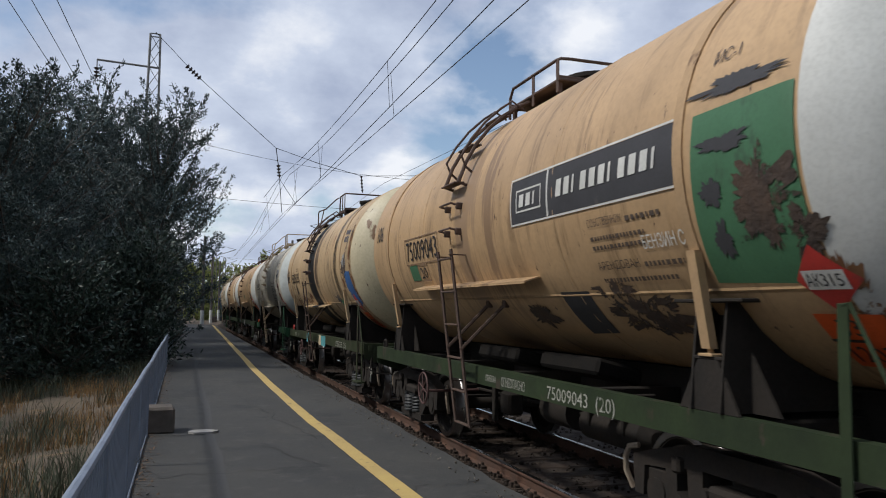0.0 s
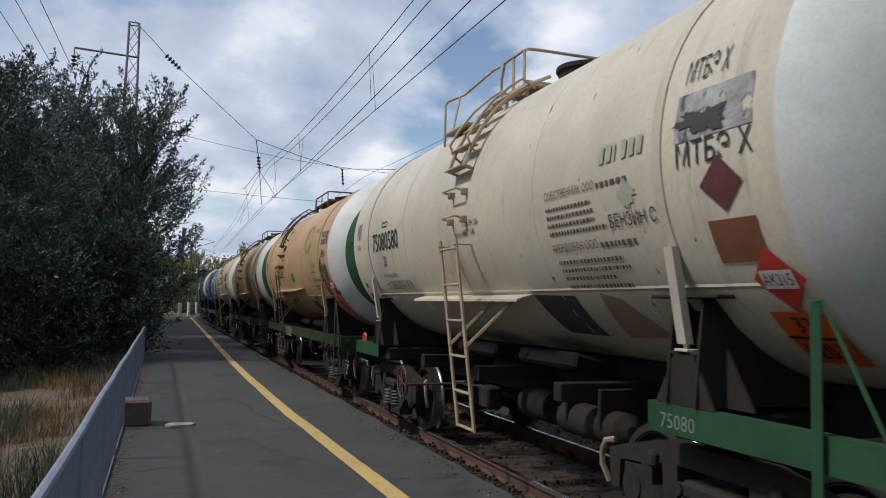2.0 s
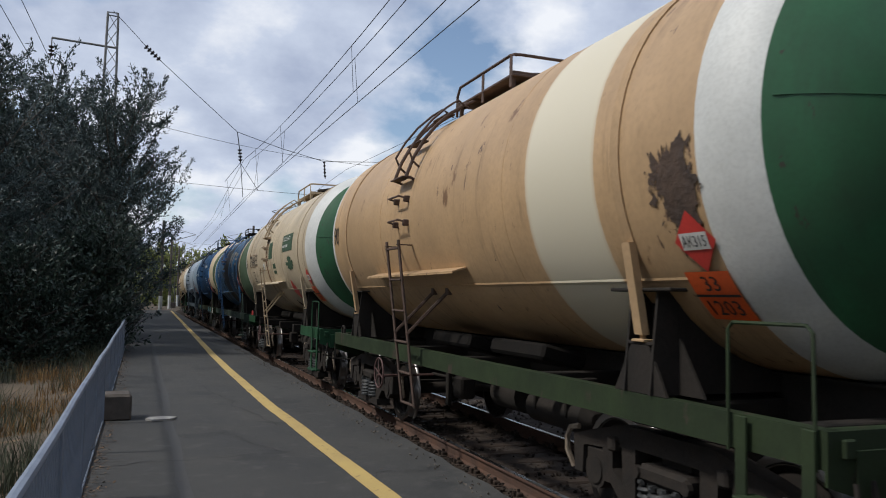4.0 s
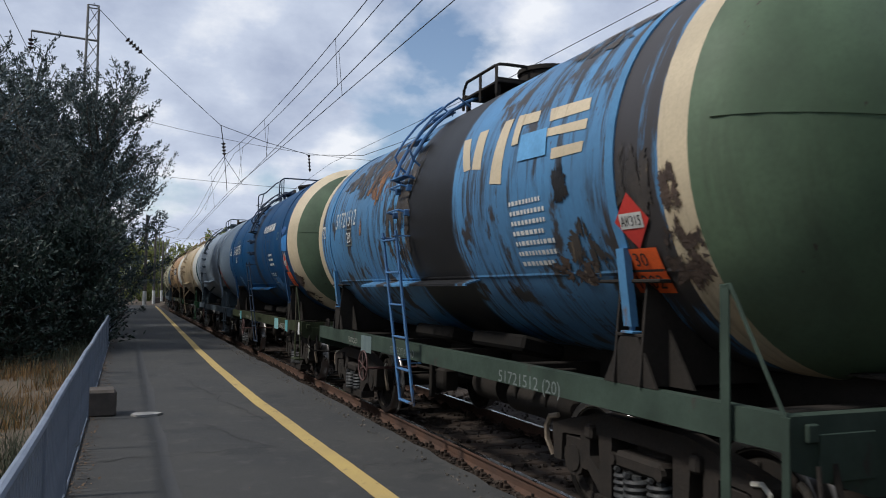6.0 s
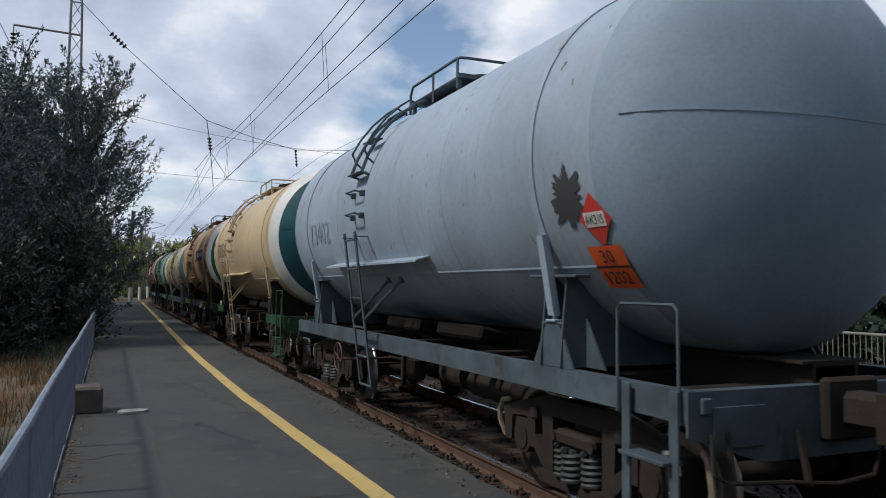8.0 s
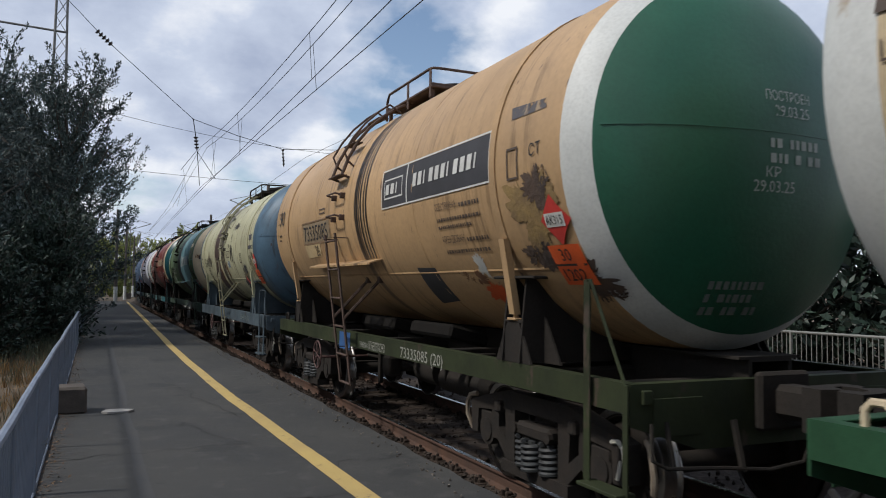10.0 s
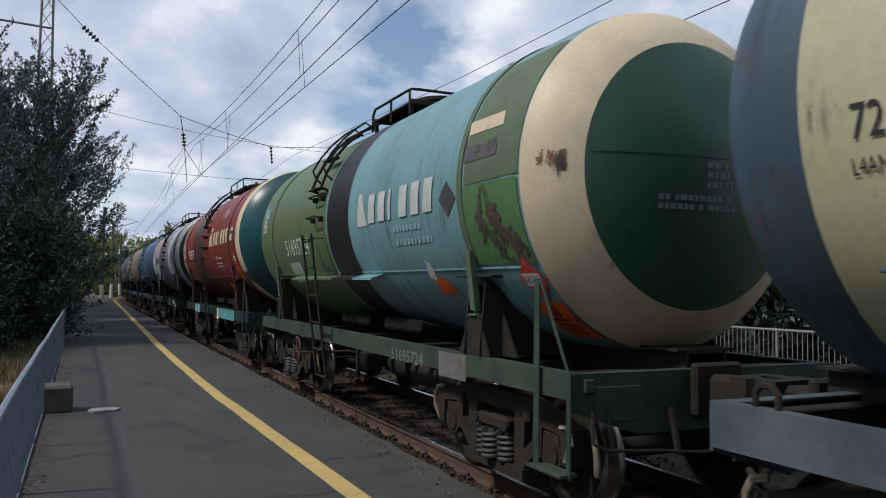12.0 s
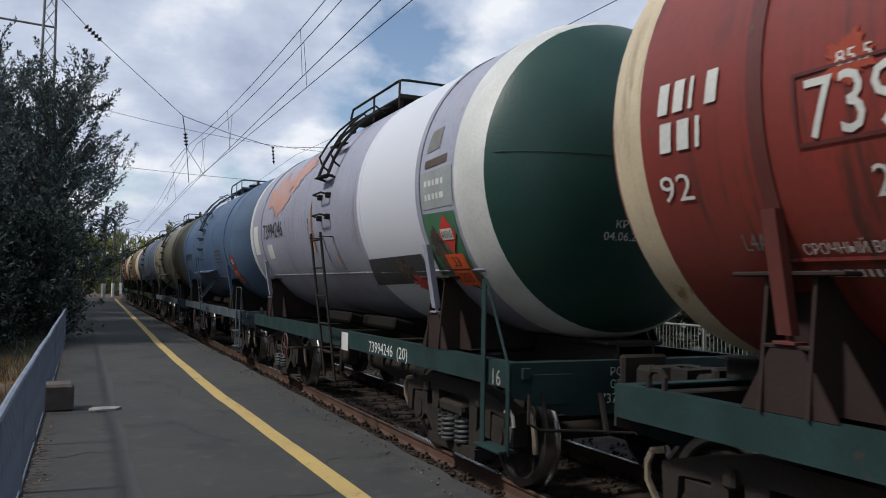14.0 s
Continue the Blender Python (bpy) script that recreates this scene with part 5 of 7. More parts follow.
    P("deck_rail", shared("deck_rail:%.2f:%.2f" % (rh, dl), lambda: deck_rail_geo(rh, dl), dkm), at=up)
    for x in (-.71, .71):
        for y in (.3 - dl * .5, .36 - dl): P("deck_post", shared("deck_post:%.2f" % rh, lambda: deck_post_geo(rh), dkm, False), at=up @ Matrix.Translation((x, y, 0)))
    if s.get("landing"):
        P("landing", shared("landing", landing_geo, dkm, False), at=up); P("landing_rail", shared("landing_rail", landing_rail_geo, dkm), at=up)
    low = Matrix.Translation((0, ly + dk + .3, TZ + TR - 4.5))
    P("hatch", S_HATCH, at=low); P("relief_valve", S_VALVE, at=low)
    g0, g1 = s.get("gutter", (ly + 1.6, ly - 1.7))
    gz = s.get("gutter_z", 2.17)
    if g0 > g1 + .2: P("drip_shelf", shared("drip_shelf:%.1f:%.1f:%.2f" % (g0, g1, gz), lambda: gutter_geo(g0, g1, gz), s.get("shelfmat", body), False))
    if s.get("grip", "u") == "u": P("hand_rail", shared("hand_rail", u_rail_geo, fm))
    else: P("grab_post", shared("grab_post", post_geo, fm, False)); P("post_brace", shared("post_brace", brace_geo, fm))
    if s.get("grip", "u") == "u":
        for y in (-4.86, -5.34): P("step_side", shared("step_side", step_side_geo, fm, False), at=T(y))
    for z in ((.41, .76) if s.get("grip", "u") == "u" else (.48,)):
        P("step_tread", shared("step_tread", step_tread_geo, fm, False), at=Matrix.Translation((0, -5.10 if z != .48 else -5.2, z)))
    P("lifting_eye", shared("lifting_eye", tow_eye_geo, s.get("eye", M_SOOT)))
    P("hand_wheel", shared("hand_wheel", hand_wheel_geo, surf("red brown lacquer", (0.09, 0.045, 0.04), scale=4)))
    P("air_reservoir", S_RES); P("brake_gear", S_BRAKE)
    for y in (-3.8, 3.8):
        bg = P("bogie", S_BOLSTER, at=T(y))
        sub = lambda name, me, at: part(name, me, None, bg, at=at)
        for sx in (-1, 1):
            flip = Matrix.Translation((sx * 1.02, 0, 0)) @ (Matrix.Identity(4) if sx < 0 else half)
            sub("side_frame", S_FRAME, flip)
            for dy in (-.2, 0, .2): sub("spring", S_SPRING, Matrix.Translation((sx * (1.06 if dy else 1.12), dy, 0)))
            for dy in (-.925, .925): sub("axle_box", S_BOX, Matrix.Translation((0, dy, 0)) @ flip)
        for me in S_SHOE: sub("brake_hanger", me, None)
        if y < 0: sub("paint_mark", S_CHALK, None)
        for dy in (-.925, .925):
            w = P("wheelset", S_WSET, at=Matrix.Translation((0, y + dy, .475)))
            part("tyre", S_TYRE, None, w, "polished steel tyre"); part("tyre", S_TYRE, None, w, "polished steel tyre", at=half)
            WHEELS.append((w, y + dy))
    # markings
    for it in s.get("marks", ()):
        kind = it[0]
        if kind == "t": part("lettering", tank_text(*it[1:6], lift=it[7] if len(it) > 7 else 0.009), it[6], root, smooth=False)
        elif kind == "s": part("lettering", flat_text(*it[1:6], -1.3515), it[6], root, smooth=False)
        elif kind == "b": tagged(part("small_print", bars(*it[1:6], k + it[1]), it[6], root, smooth=False), kind="stuff")
        elif kind == "k":
            for g in blocks(*it[1:6]): part("trade_mark", g, it[6], root, smooth=False)
        elif kind == "d": part("lettering", dome_text(*it[1:6]), it[6], root, smooth=False)
        elif kind == "m": tagged(part("small_print", dome_bars(*it[1:6]), it[6], root, smooth=False), kind="stuff")
        elif kind == "e": part("lettering", Geo().add([(it[2] + u, -5.4385, it[3] + w_) for u, w_ in letters(it[1], it[4], it[5])[0]], letters(it[1], it[4], it[5])[1]), it[6], root, smooth=False)
        elif kind == "q": part("paint_patch", patch(it[1], n=18 if min(q[0] for q in it[1]) < -4.7 else 6, lift=it[3] if len(it) > 3 else 0.005), it[2], root)
        elif kind == "x": part("worn_patch", blotch(*it[1:6], lift=it[7] if len(it) > 7 else .008), it[6], root)
        elif kind == "r": part("tar_run", patch([(it[1], it[2]), (it[1] - it[4], it[2]), (it[1] - it[4], it[3]), (it[1], it[3])], 12, .006), M_TAR, root)
        elif kind == "c": part("sill_patch", Geo().box((-1.349, it[1], 1.075), (.006, it[2], .24), .001), it[3], root, smooth=False)
        elif kind == "frame":
            y0, y1, z0, z1, mat = it[1:]
            g = Geo()
            for c in ([(y0, z0), (y1, z0), (y1, z0 + .017), (y0, z0 + .017)], [(y0, z1 - .017), (y1, z1 - .017), (y1, z1), (y0, z1)], [(y0, z0), (y0 - .017, z0), (y0 - .017, z1), (y0, z1)], [(y1 + .017, z0), (y1, z0), (y1, z1), (y1 + .017, z1)]):
                q = patch(c, 5, .009); g.add(q.v, q.f)
            part("painted_border", g, mat, root)
        elif kind == "haz":
            y, z, a, b = it[1:5]
            part("hazard_diamond", patch([(y, z - .19), (y - .19, z), (y, z + .19), (y + .19, z)], 8, .014), M_RED, root, "red hazard diamond")
            part("diamond_label", patch([(y + .125, z - .052), (y - .125, z - .052), (y - .125, z + .052), (y + .125, z + .052)], 4, .019), M_LIGHTP, root)
            part("lettering", tank_text("АК315", y + .11, z - .035, .07, .22, .024), M_BLACKP, root, smooth=False)
            y += .03; z -= .335
            part("hazard_plate", patch([(y + .2, z - .15), (y - .2, z - .15), (y - .2, z + .15), (y + .2, z + .15)], 8, .015), M_ORANGE, root, "orange hazard plate")
            part("lettering", tank_text(a, y + .07, z + .03, .09, .14, .021), M_BLACKP, root, smooth=False)
            part("lettering", tank_text(b, y + .14, z - .12, .09, .28, .021), M_BLACKP, root, smooth=False)
            part("plate_rule", patch([(y + .2, z - .008), (y - .2, z - .008), (y - .2, z + .008), (y + .2, z + .008)], 2, .021), M_BLACKP, root)
    return root

BASE = {}
def tank_paint(name, c, c2=None, streak=(0.10, 0.06, 0.03), kamt=0.55, spots=None, samt=0.2, band=None, band2=None, rough=0.5, **k):
    BASE["tank paint " + name] = c
    return surf("tank paint " + name, c, c2 or tuple(v * 0.86 for v in c), rough, scale=0.7, spec=k.pop("spec", .45), bump=0.06, bscale=22, film=(tuple(v * 0.42 + w * 0.15 for v, w in zip(c, (.13, .1, .08))), k.pop("film", .55)), chips=k.pop("chips", (.10, .06, .04)), streak=streak, kamt=kamt, spots=spots or (0.16, 0.085, 0.04), samt=samt, sscale=2.2, band=band, band2=band2, **k)
TAN = (0.52, 0.345, 0.185)
PALE = (0.57, 0.475, 0.33)
WHT = (0.585, 0.535, 0.435)
F_GREEN = surf("green wagon frame paint", (0.030, 0.046, 0.021), (0.019, 0.028, 0.015), 0.65, scale=2, spots=(0.05, 0.04, 0.03), samt=0.4, sscale=3, bump=0.15, spec=0.2)
F_OLIVE = surf("olive wagon frame paint", (0.037, 0.046, 0.021), (0.021, 0.026, 0.014), 0.65, scale=2, spots=(0.06, 0.045, 0.035), samt=0.35, sscale=3, bump=0.15, spec=0.2)
F_GREY = surf("blue grey wagon frame paint", (0.085, 0.115, 0.135), (0.045, 0.058, 0.068), 0.6, scale=2, spots=(0.05, 0.05, 0.05), samt=0.4, sscale=3, bump=0.15, spec=0.2)
F_TEAL = surf("dark teal wagon frame paint", (0.021, 0.046, 0.045), (0.013, 0.027, 0.027), 0.6, scale=2, spots=(0.05, 0.04, 0.035), samt=0.35, sscale=3, bump=0.15, spec=0.2)
F_MINT = surf("green grey wagon frame paint", (0.053, 0.079, 0.061), (0.027, 0.041, 0.032), 0.65, scale=2, spots=(0.05, 0.045, 0.04), samt=0.4, sscale=3, bump=0.15, spec=0.2)
F_BRIGHT = surf("bright green wagon frame paint", (0.024, 0.079, 0.038), (0.015, 0.046, 0.022), 0.6, scale=2, spots=(0.06, 0.045, 0.035), samt=0.3, sscale=3, bump=0.15, spec=0.2)
L_RUST = surf("rusty brown ladder steel", (0.10, 0.06, 0.045), (0.06, 0.04, 0.03), 0.75, scale=5, bump=0.2)
L_CREAM = surf("cream ladder paint", (0.45, 0.36, 0.24), (0.30, 0.22, 0.14), 0.65, scale=4, spots=(0.1, 0.06, 0.04), samt=0.35, bump=0.1)
L_BLUE = surf("blue ladder paint", (0.07, 0.2, 0.42), (0.05, 0.12, 0.25), 0.6, scale=4, spots=(0.06, 0.05, 0.05), samt=0.4, bump=0.1)
C_DGREEN = surf("dark green dome paint", (0.029, 0.098, 0.058), (0.023, 0.072, 0.047), 0.3, scale=1.2, bump=0.04, film=((.03, .045, .035), .8), chips=(.06, .05, .04), spec=.3, streak=(.03, .045, .035), kamt=.5)
C_GREEN = surf("mid green dome paint", (0.039, 0.163, 0.072), (0.033, 0.117, 0.058), 0.45, scale=1.2, bump=0.05, film=((.035, .07, .04), .8), chips=(.06, .05, .04), spec=.3, streak=(.035, .07, .04), kamt=.5)
C_OLIVE = surf("faded green dome paint", (0.125, 0.19, 0.115), (0.085, 0.135, 0.08), 0.6, scale=1.0, bump=0.05, streak=(0.06, 0.07, 0.05), kamt=0.3, film=((.05, .06, .045), .8), chips=(.06, .05, .04), spec=.3)
C_TEAL = surf("dark teal dome paint", (0.016, 0.098, 0.111), (0.013, 0.072, 0.085), 0.3, scale=1.2, bump=0.04, film=((.02, .04, .045), .8), chips=(.06, .05, .04), spec=.3, streak=(.02, .04, .045), kamt=.5)
C_BLUE = surf("grey blue dome paint", (0.085, 0.155, 0.22), (0.05, 0.095, 0.14), 0.5, scale=1.0, bump=0.08, spots=(0.075, 0.055, 0.05), samt=0.62, sscale=0.8, film=((.03, .035, .04), .8), streak=(.03, .035, .04), kamt=.8, chips=(.05, .045, .045), spec=.35)
C_BROWN = surf("soiled brown dome paint", (0.10, 0.075, 0.045), (0.06, 0.05, 0.03), 0.6, scale=1.0, bump=0.1)

NB, NW, NF = M_BLACKP, M_LIGHTP, M_BROWNP
NS = plain("worn frame stencil paint", (.34, .34, .3), .7, spots=(.1, .11, .08), samt=.4, sscale=6)
M_FAINT = plain("faint worn stencil paint", (.17, .2, .19), .7)
def num(t, y, z, h, w, m): return ("t", t, y, z, h, w, m)
M_RUSTY = surf("rust bloom", (0.24, 0.115, 0.05), (0.13, 0.06, 0.03), 0.85, scale=4, bump=.3, spots=(.34, .2, .1), samt=.5, sscale=5, holes=(5.0, .35, .46))
M_BORDER = surf("thin worn border", (.26, .17, .1), scale=5)
M_TARDRIP = surf("thin tar drip", (.03, .026, .024), (.06, .05, .042), .6, scale=5, bump=.2, spots=(.13, .1, .07), samt=.4, sscale=7, holes=(7.0, .25, .46))
M_WORNBAR = surf("worn dark repaint", (.06, .06, .075), (.1, .09, .09), .7, scale=4, bump=.2, spots=(.3, .22, .14), samt=.42, sscale=6, holes=(9.0, 1.0, .42))
M_GREYFLAKE = surf("grey torn sticker", (.36, .36, .35), (.2, .2, .2), .7, scale=5, bump=.7, bscale=14, spots=(.07, .06, .06), samt=.5, sscale=6, depth=.02, holes=(6.0, .9, .42))
M_OLIVEFLAKE = surf("flaking olive paint", (.2, .18, .09), (.1, .09, .06), .8, scale=5, bump=.6, spots=(.05, .04, .03), samt=.45, sscale=6, holes=(6.0, .7, .44))
M_PALEBLUE = surf("pale blue repaint", (.14, .27, .45), scale=5)
M_WORNWHITE = surf("worn white lettering", (.5, .53, .52), scale=5, spots=(.17, .33, .36), samt=.3)
M_DOMETEXT = plain("chalky dome stencil paint", (.45, .5, .47), .7, spots=(.05, .14, .09), samt=.3, sscale=7)
SPEC = {}
W_TAN = "weathered buff tank wagon "
SPEC[-1] = dict(label=W_TAN + "on a green frame", body=tank_paint("buff a", TAN), cap=C_DGREEN, ring=M_WHITE, frame=F_GREEN)
SPEC[0] = dict(label=W_TAN + "with black owner panel and dark green dome", ringy=(-4.86, -5.2), deck_l=1.4, dc=0.35, body=tank_paint("buff b", TAN, band=(0.35, 0.3, (0.30, 0.20, 0.12), 1.1), samt=0.12, kcov=.3, band2=(-.35, .1, (0.24, 0.155, 0.09), 1.3)), cap=C_DGREEN, ring=M_WHITE, frame=F_GREEN, ladder=.6, gutter=(2.35, -1.4), ladder_mat=L_RUST, grip="post",
    marks=[num("75009043", 2.75, 2.55, .27, 1.41, NB), ("frame", 2.83, 1.28, 2.49, 2.87, M_BORDER), ("frame", 2.32, 1.88, 2.25, 2.48, M_BORDER), num("20", 2.25, 2.29, .15, .3, NB), ("q", [(2.72, 2.27), (2.34, 2.27), (2.34, 2.48), (2.72, 2.48)], M_GREENP), num("106", 4.5, 2.96, .26, .36, NB),
           ("q", [(-1.1, 2.7), (-3.8, 2.7), (-3.8, 3.125), (-1.1, 3.125)], M_DARKP), ("frame", -1.08, -3.82, 2.68, 3.145, NW), ("q", [(-1.88, 2.7), (-1.91, 2.7), (-1.91, 3.125), (-1.88, 3.125)], NW, .009),
           ("frame", -1.22, -1.77, 2.80, 3.02, NW), ("k", -1.3, 2.85, 3, .4, .12, NW), ("k", -2.08, 2.85, 11, 1.55, .15, NW),
           num("СОБСТВЕННИК", -2.56, 2.53, .065, .52, NF), ("b", -3.12, 2.53, 1, .58, .065, NF), ("b", -2.56, 2.42, 2, 1.0, .055, NF), num("БЕНЗИН С", -3.27, 2.31, .1, .5, NW), num("АРЕНДОВАН", -2.54, 2.19, .065, .6, NF), ("b", -3.2, 2.19, 1, .62, .06, NF), ("b", -2.54, 2.09, 1, 1.25, .055, NF),
           ("q", [(-3.91, 2.05), (-4.84, 2.02), (-4.84, 3.12), (-3.98, 3.11)], M_GREENP), ("x", -4.56, 2.52, .34, .38, 3, M_FLAKE, .011), ("x", -4.8, 2.28, .14, .2, 13, M_FLAKE, .009), ("x", -4.36, 3.24, .5, .07, 5, M_DARKP, .011), ("x", -4.28, 2.88, .3, .07, 9, M_DARKP, .011), ("x", -4.12, 2.6, .12, .12, 10, M_DARKP, .011), ("x", -4.15, 2.32, .1, .16, 12, M_DARKP, .011),
           ("x", -2.85, 1.84, .6, .2, 11, M_FLAKE), ("x", -.95, 1.8, .4, .16, 14, M_FLAKE), ("x", -2.6, 2.04, .4, .09, 15, M_FLAKE), ("x", -4.9, 1.9, .16, .3, 16, M_RUSTY), ("q", [(-1.64, 2.03), (-2.17, 2.03), (-2.14, 1.67), (-1.63, 1.65)], M_DARKP), ("haz", -4.78, 2.04, "33", "1203"), num("МС-1", -4.1, 3.42, .09, .24, NF),
           ("s", "ПРИБОРА", .05, 1.07, .07, .3, NS), ("s", "ОГНЕОПАСНО", -.4, 1.05, .1, .6, NS), ("s", "75009043  (20)", -1.5, 1.04, .12, 1.2, NS)])
SPEC[1] = dict(label="rust-stained buff tank wagon with a black tar band", ringy=(-4.86, -5.3), dc=0.03, body=tank_paint("buff c", (0.54, 0.385, 0.22), kamt=1.0, kcov=.2, streak=(0.05, 0.035, 0.025), samt=0.35, spots=(0.22, 0.10, 0.045), band=(0.05, 0.5, TAR, .3), band2=(-.8, .12, (.09, .06, .04), 1.0)), cap=C_BROWN, ring=tank_paint("dirty cream ring", (0.55, 0.48, 0.32), samt=0.3), ringlabel="wide dirty cream ring", frame=F_OLIVE, deck=.1, ladder=0.28, ladder_mat=L_RUST, grip="post", eye=M_RED,
    rail_h=.42, deck_l=.72, landing=True, gutter_z=1.95,
    marks=[("r", -3.1, 1.95, 4.2, .03), ("r", -3.18, 1.9, 4.25, .05), ("r", -3.28, 1.9, 4.1, .025), ("r", -3.36, 1.95, 3.8, .03), ("r", -3.22, 3.9, 4.4, .16), num("53256335", 3.63, 2.6, .26, 1.42, NB), num("53256335", 3.615, 2.585, .27, 1.42, M_TARDRIP), num("66", 4.6, 2.62, .38, .42, NB), ("x", 4.5, 2.8, .2, .3, 41, M_TARDRIP), ("x", 2.85, 2.42, .1, .22, 4, NB), ("x", 3.0, 2.2, .06, .3, 42, M_TARDRIP), ("x", 3.4, 2.35, .05, .3, 43, M_TARDRIP),
           ("x", 1.6, 2.08, 1.1, .1, 14, M_RUSTY), ("x", 2.2, 2.14, .5, .12, 44, M_RUSTY), ("x", .9, 2.2, .3, .1, 15, M_RUSTY), ("x", 3.3, 2.0, .45, .16, 16, M_RUSTY), ("x", 4.35, 2.2, .16, .45, 18, M_RUSTY), ("x", 1.1, 2.22, .05, .14, 45, M_TARDRIP), ("x", .8, 2.2, .07, .12, 46, M_TARDRIP), ("x", 1.7, 2.25, .03, .16, 47, M_TARDRIP),
           ("x", -4.78, 3.1, .07, .62, 17, M_RUSTY, .011), ("x", -4.74, 3.5, .08, .3, 27, M_TARDRIP, .012), ("x", -4.78, 2.3, .12, .4, 48, M_RUSTY), ("q", [(-3.99, 3.49), (-4.5, 3.46), (-4.54, 3.36), (-4.03, 3.4)], M_WORNBAR), ("q", [(-4.06, 3.34), (-4.48, 3.33), (-4.52, 3.2), (-4.09, 3.23)], M_WORNBAR), num("СТ", -4.33, 2.98, .12, .2, NF),
           ("x", -4.18, 2.66, .28, .34, 8, M_FLAKE), ("x", -4.25, 2.85, .2, .16, 49, M_GREYFLAKE, .012), ("x", -4.05, 2.4, .2, .2, 50, M_RUSTY), ("q", [(-4.35, 2.62), (-4.72, 2.6), (-4.83, 1.97), (-4.31, 1.84)], M_BLUEP, .010), ("x", -4.3, 2.35, .12, .35, 51, M_BLUEP, .010), ("haz", -4.48, 1.98, "33", "1203"), ("x", -2.75, 2.08, .3, .13, 19, M_WORNBAR), ("x", -2.95, 2.0, .2, .12, 20, M_GREENP), ("x", -.95, 1.75, .3, .35, 52, M_TARDRIP), num("ГИО", .95, 2.72, .1, .24, NF), num("ИПТ", .93, 2.58, .1, .26, NF), ("frame", 2.75, 2.45, 2.92, 3.0, NF),
           ("s", "20600", 4.0, 1.05, .09, .3, NS), ("s", "М-483", 3.35, 1.05, .08, .25, NS), ("c", 1.55, .3, M_TURQ), ("c", -.45, .3, M_CREAM), ("c", -.93, .6, M_TURQ), ("s", "53256335  (20)", -2.56, 1.03, .12, 1.17, NS)])
SPEC[2] = dict(label="off-white steel tank wagon with black stencilled writing", dc=-0.07, body=tank_paint("off white", WHT, samt=0.08, kamt=.3), cap=C_GREEN, ring=plain("bluish white ring paint", (0.58, 0.62, 0.60)), ringy=(-4.86, -5.28), frame=F_BRIGHT, short=True, deck=.5, ladder=-.2, ladder_mat=L_CREAM, deckmat=L_CREAM, grip="post", gutter=(1.8, -1.4), eye=M_ORANGE, saddle=M_SOOT,
    rail_h=.42, deck_l=.72, landing=True, gutter_z=1.95,
    marks=[num("75080580", 3.52, 2.64, .27, 1.34, NB), num("20", 3.05, 2.41, .15, .17, NB), num("СРОЧНЫЙ ВОЗВРАТ", 3.25, 2.25, .06, .72, NF), num("ст.СВОБОДА МСК", 3.26, 2.07, .12, 1.24, NB), num("101", 4.5, 2.89, .27, .25, NB), num("L4AN", 4.48, 2.72, .09, .2, NF), ("q", [(4.56, 2.12), (4.46, 2.12), (4.46, 2.19), (4.56, 2.19)], M_DARKP), ("q", [(4.58, 1.9), (4.46, 1.9), (4.46, 2.02), (4.58, 2.02)], M_DARKP), ("frame", 3.0, 2.72, 2.98, 3.06, NF), num("ГИ 04 26", -.29, 2.7, .07, .43, NF), num("ИГ 04", -.3, 2.6, .07, .3, NF),
           num("СОБСТВЕННИК ООО", -2.23, 2.75, .07, .8, NF), ("b", -3.06, 2.75, 1, .5, .07, NF), ("b", -2.23, 2.65, 4, .95, .05, NF), num("БЕНЗИН С", -3.18, 2.44, .1, .58, NB), num("АРЕНДОВАН ООО", -2.21, 2.31, .07, .73, NF), ("b", -2.98, 2.31, 1, .5, .07, NF), ("b", -2.24, 2.21, 4, 1.05, .05, NF), ("k", -3.12, 2.92, 6, .55, .13, surf("faded green print", (.36, .37, .30), scale=6)), ("x", -3.45, 2.66, .12, .11, 61, surf("faded green print", (.36, .37, .30), scale=6)),
           ("q", [(-1.44, 1.96), (-2.2, 1.95), (-2.19, 1.6), (-1.51, 1.61)], M_DARKP), ("q", [(-2.63, 1.97), (-2.9, 1.92), (-3.19, 1.63), (-2.52, 1.6)], surf("brown old sticker", (.30, .22, .14), scale=5)),
           num("МТБЭ Х", -4.08, 3.28, .16, .4, NB), ("q", [(-4.02, 2.9), (-4.72, 2.9), (-4.72, 3.2), (-4.04, 3.21)], M_GREYFLAKE), ("x", -4.3, 3.02, .3, .1, 62, M_DARKP, .011), num("МТБЭ Х", -4.04, 2.74, .16, .68, NB), ("q", [(-4.43, 2.44), (-4.61, 2.6), (-4.43, 2.77), (-4.24, 2.6)], surf("faded maroon diamond", (.11, .03, .03), scale=5), .012), ("q", [(-4.24, 2.14), (-4.65, 2.14), (-4.65, 2.39), (-4.24, 2.39)], surf("faded brown plate", (.2, .075, .04), scale=5)), ("haz", -4.64, 2.03, "33", "1203"), ("s", "75080", -3.6, 1.05, .1, .36, M_FAINT)])
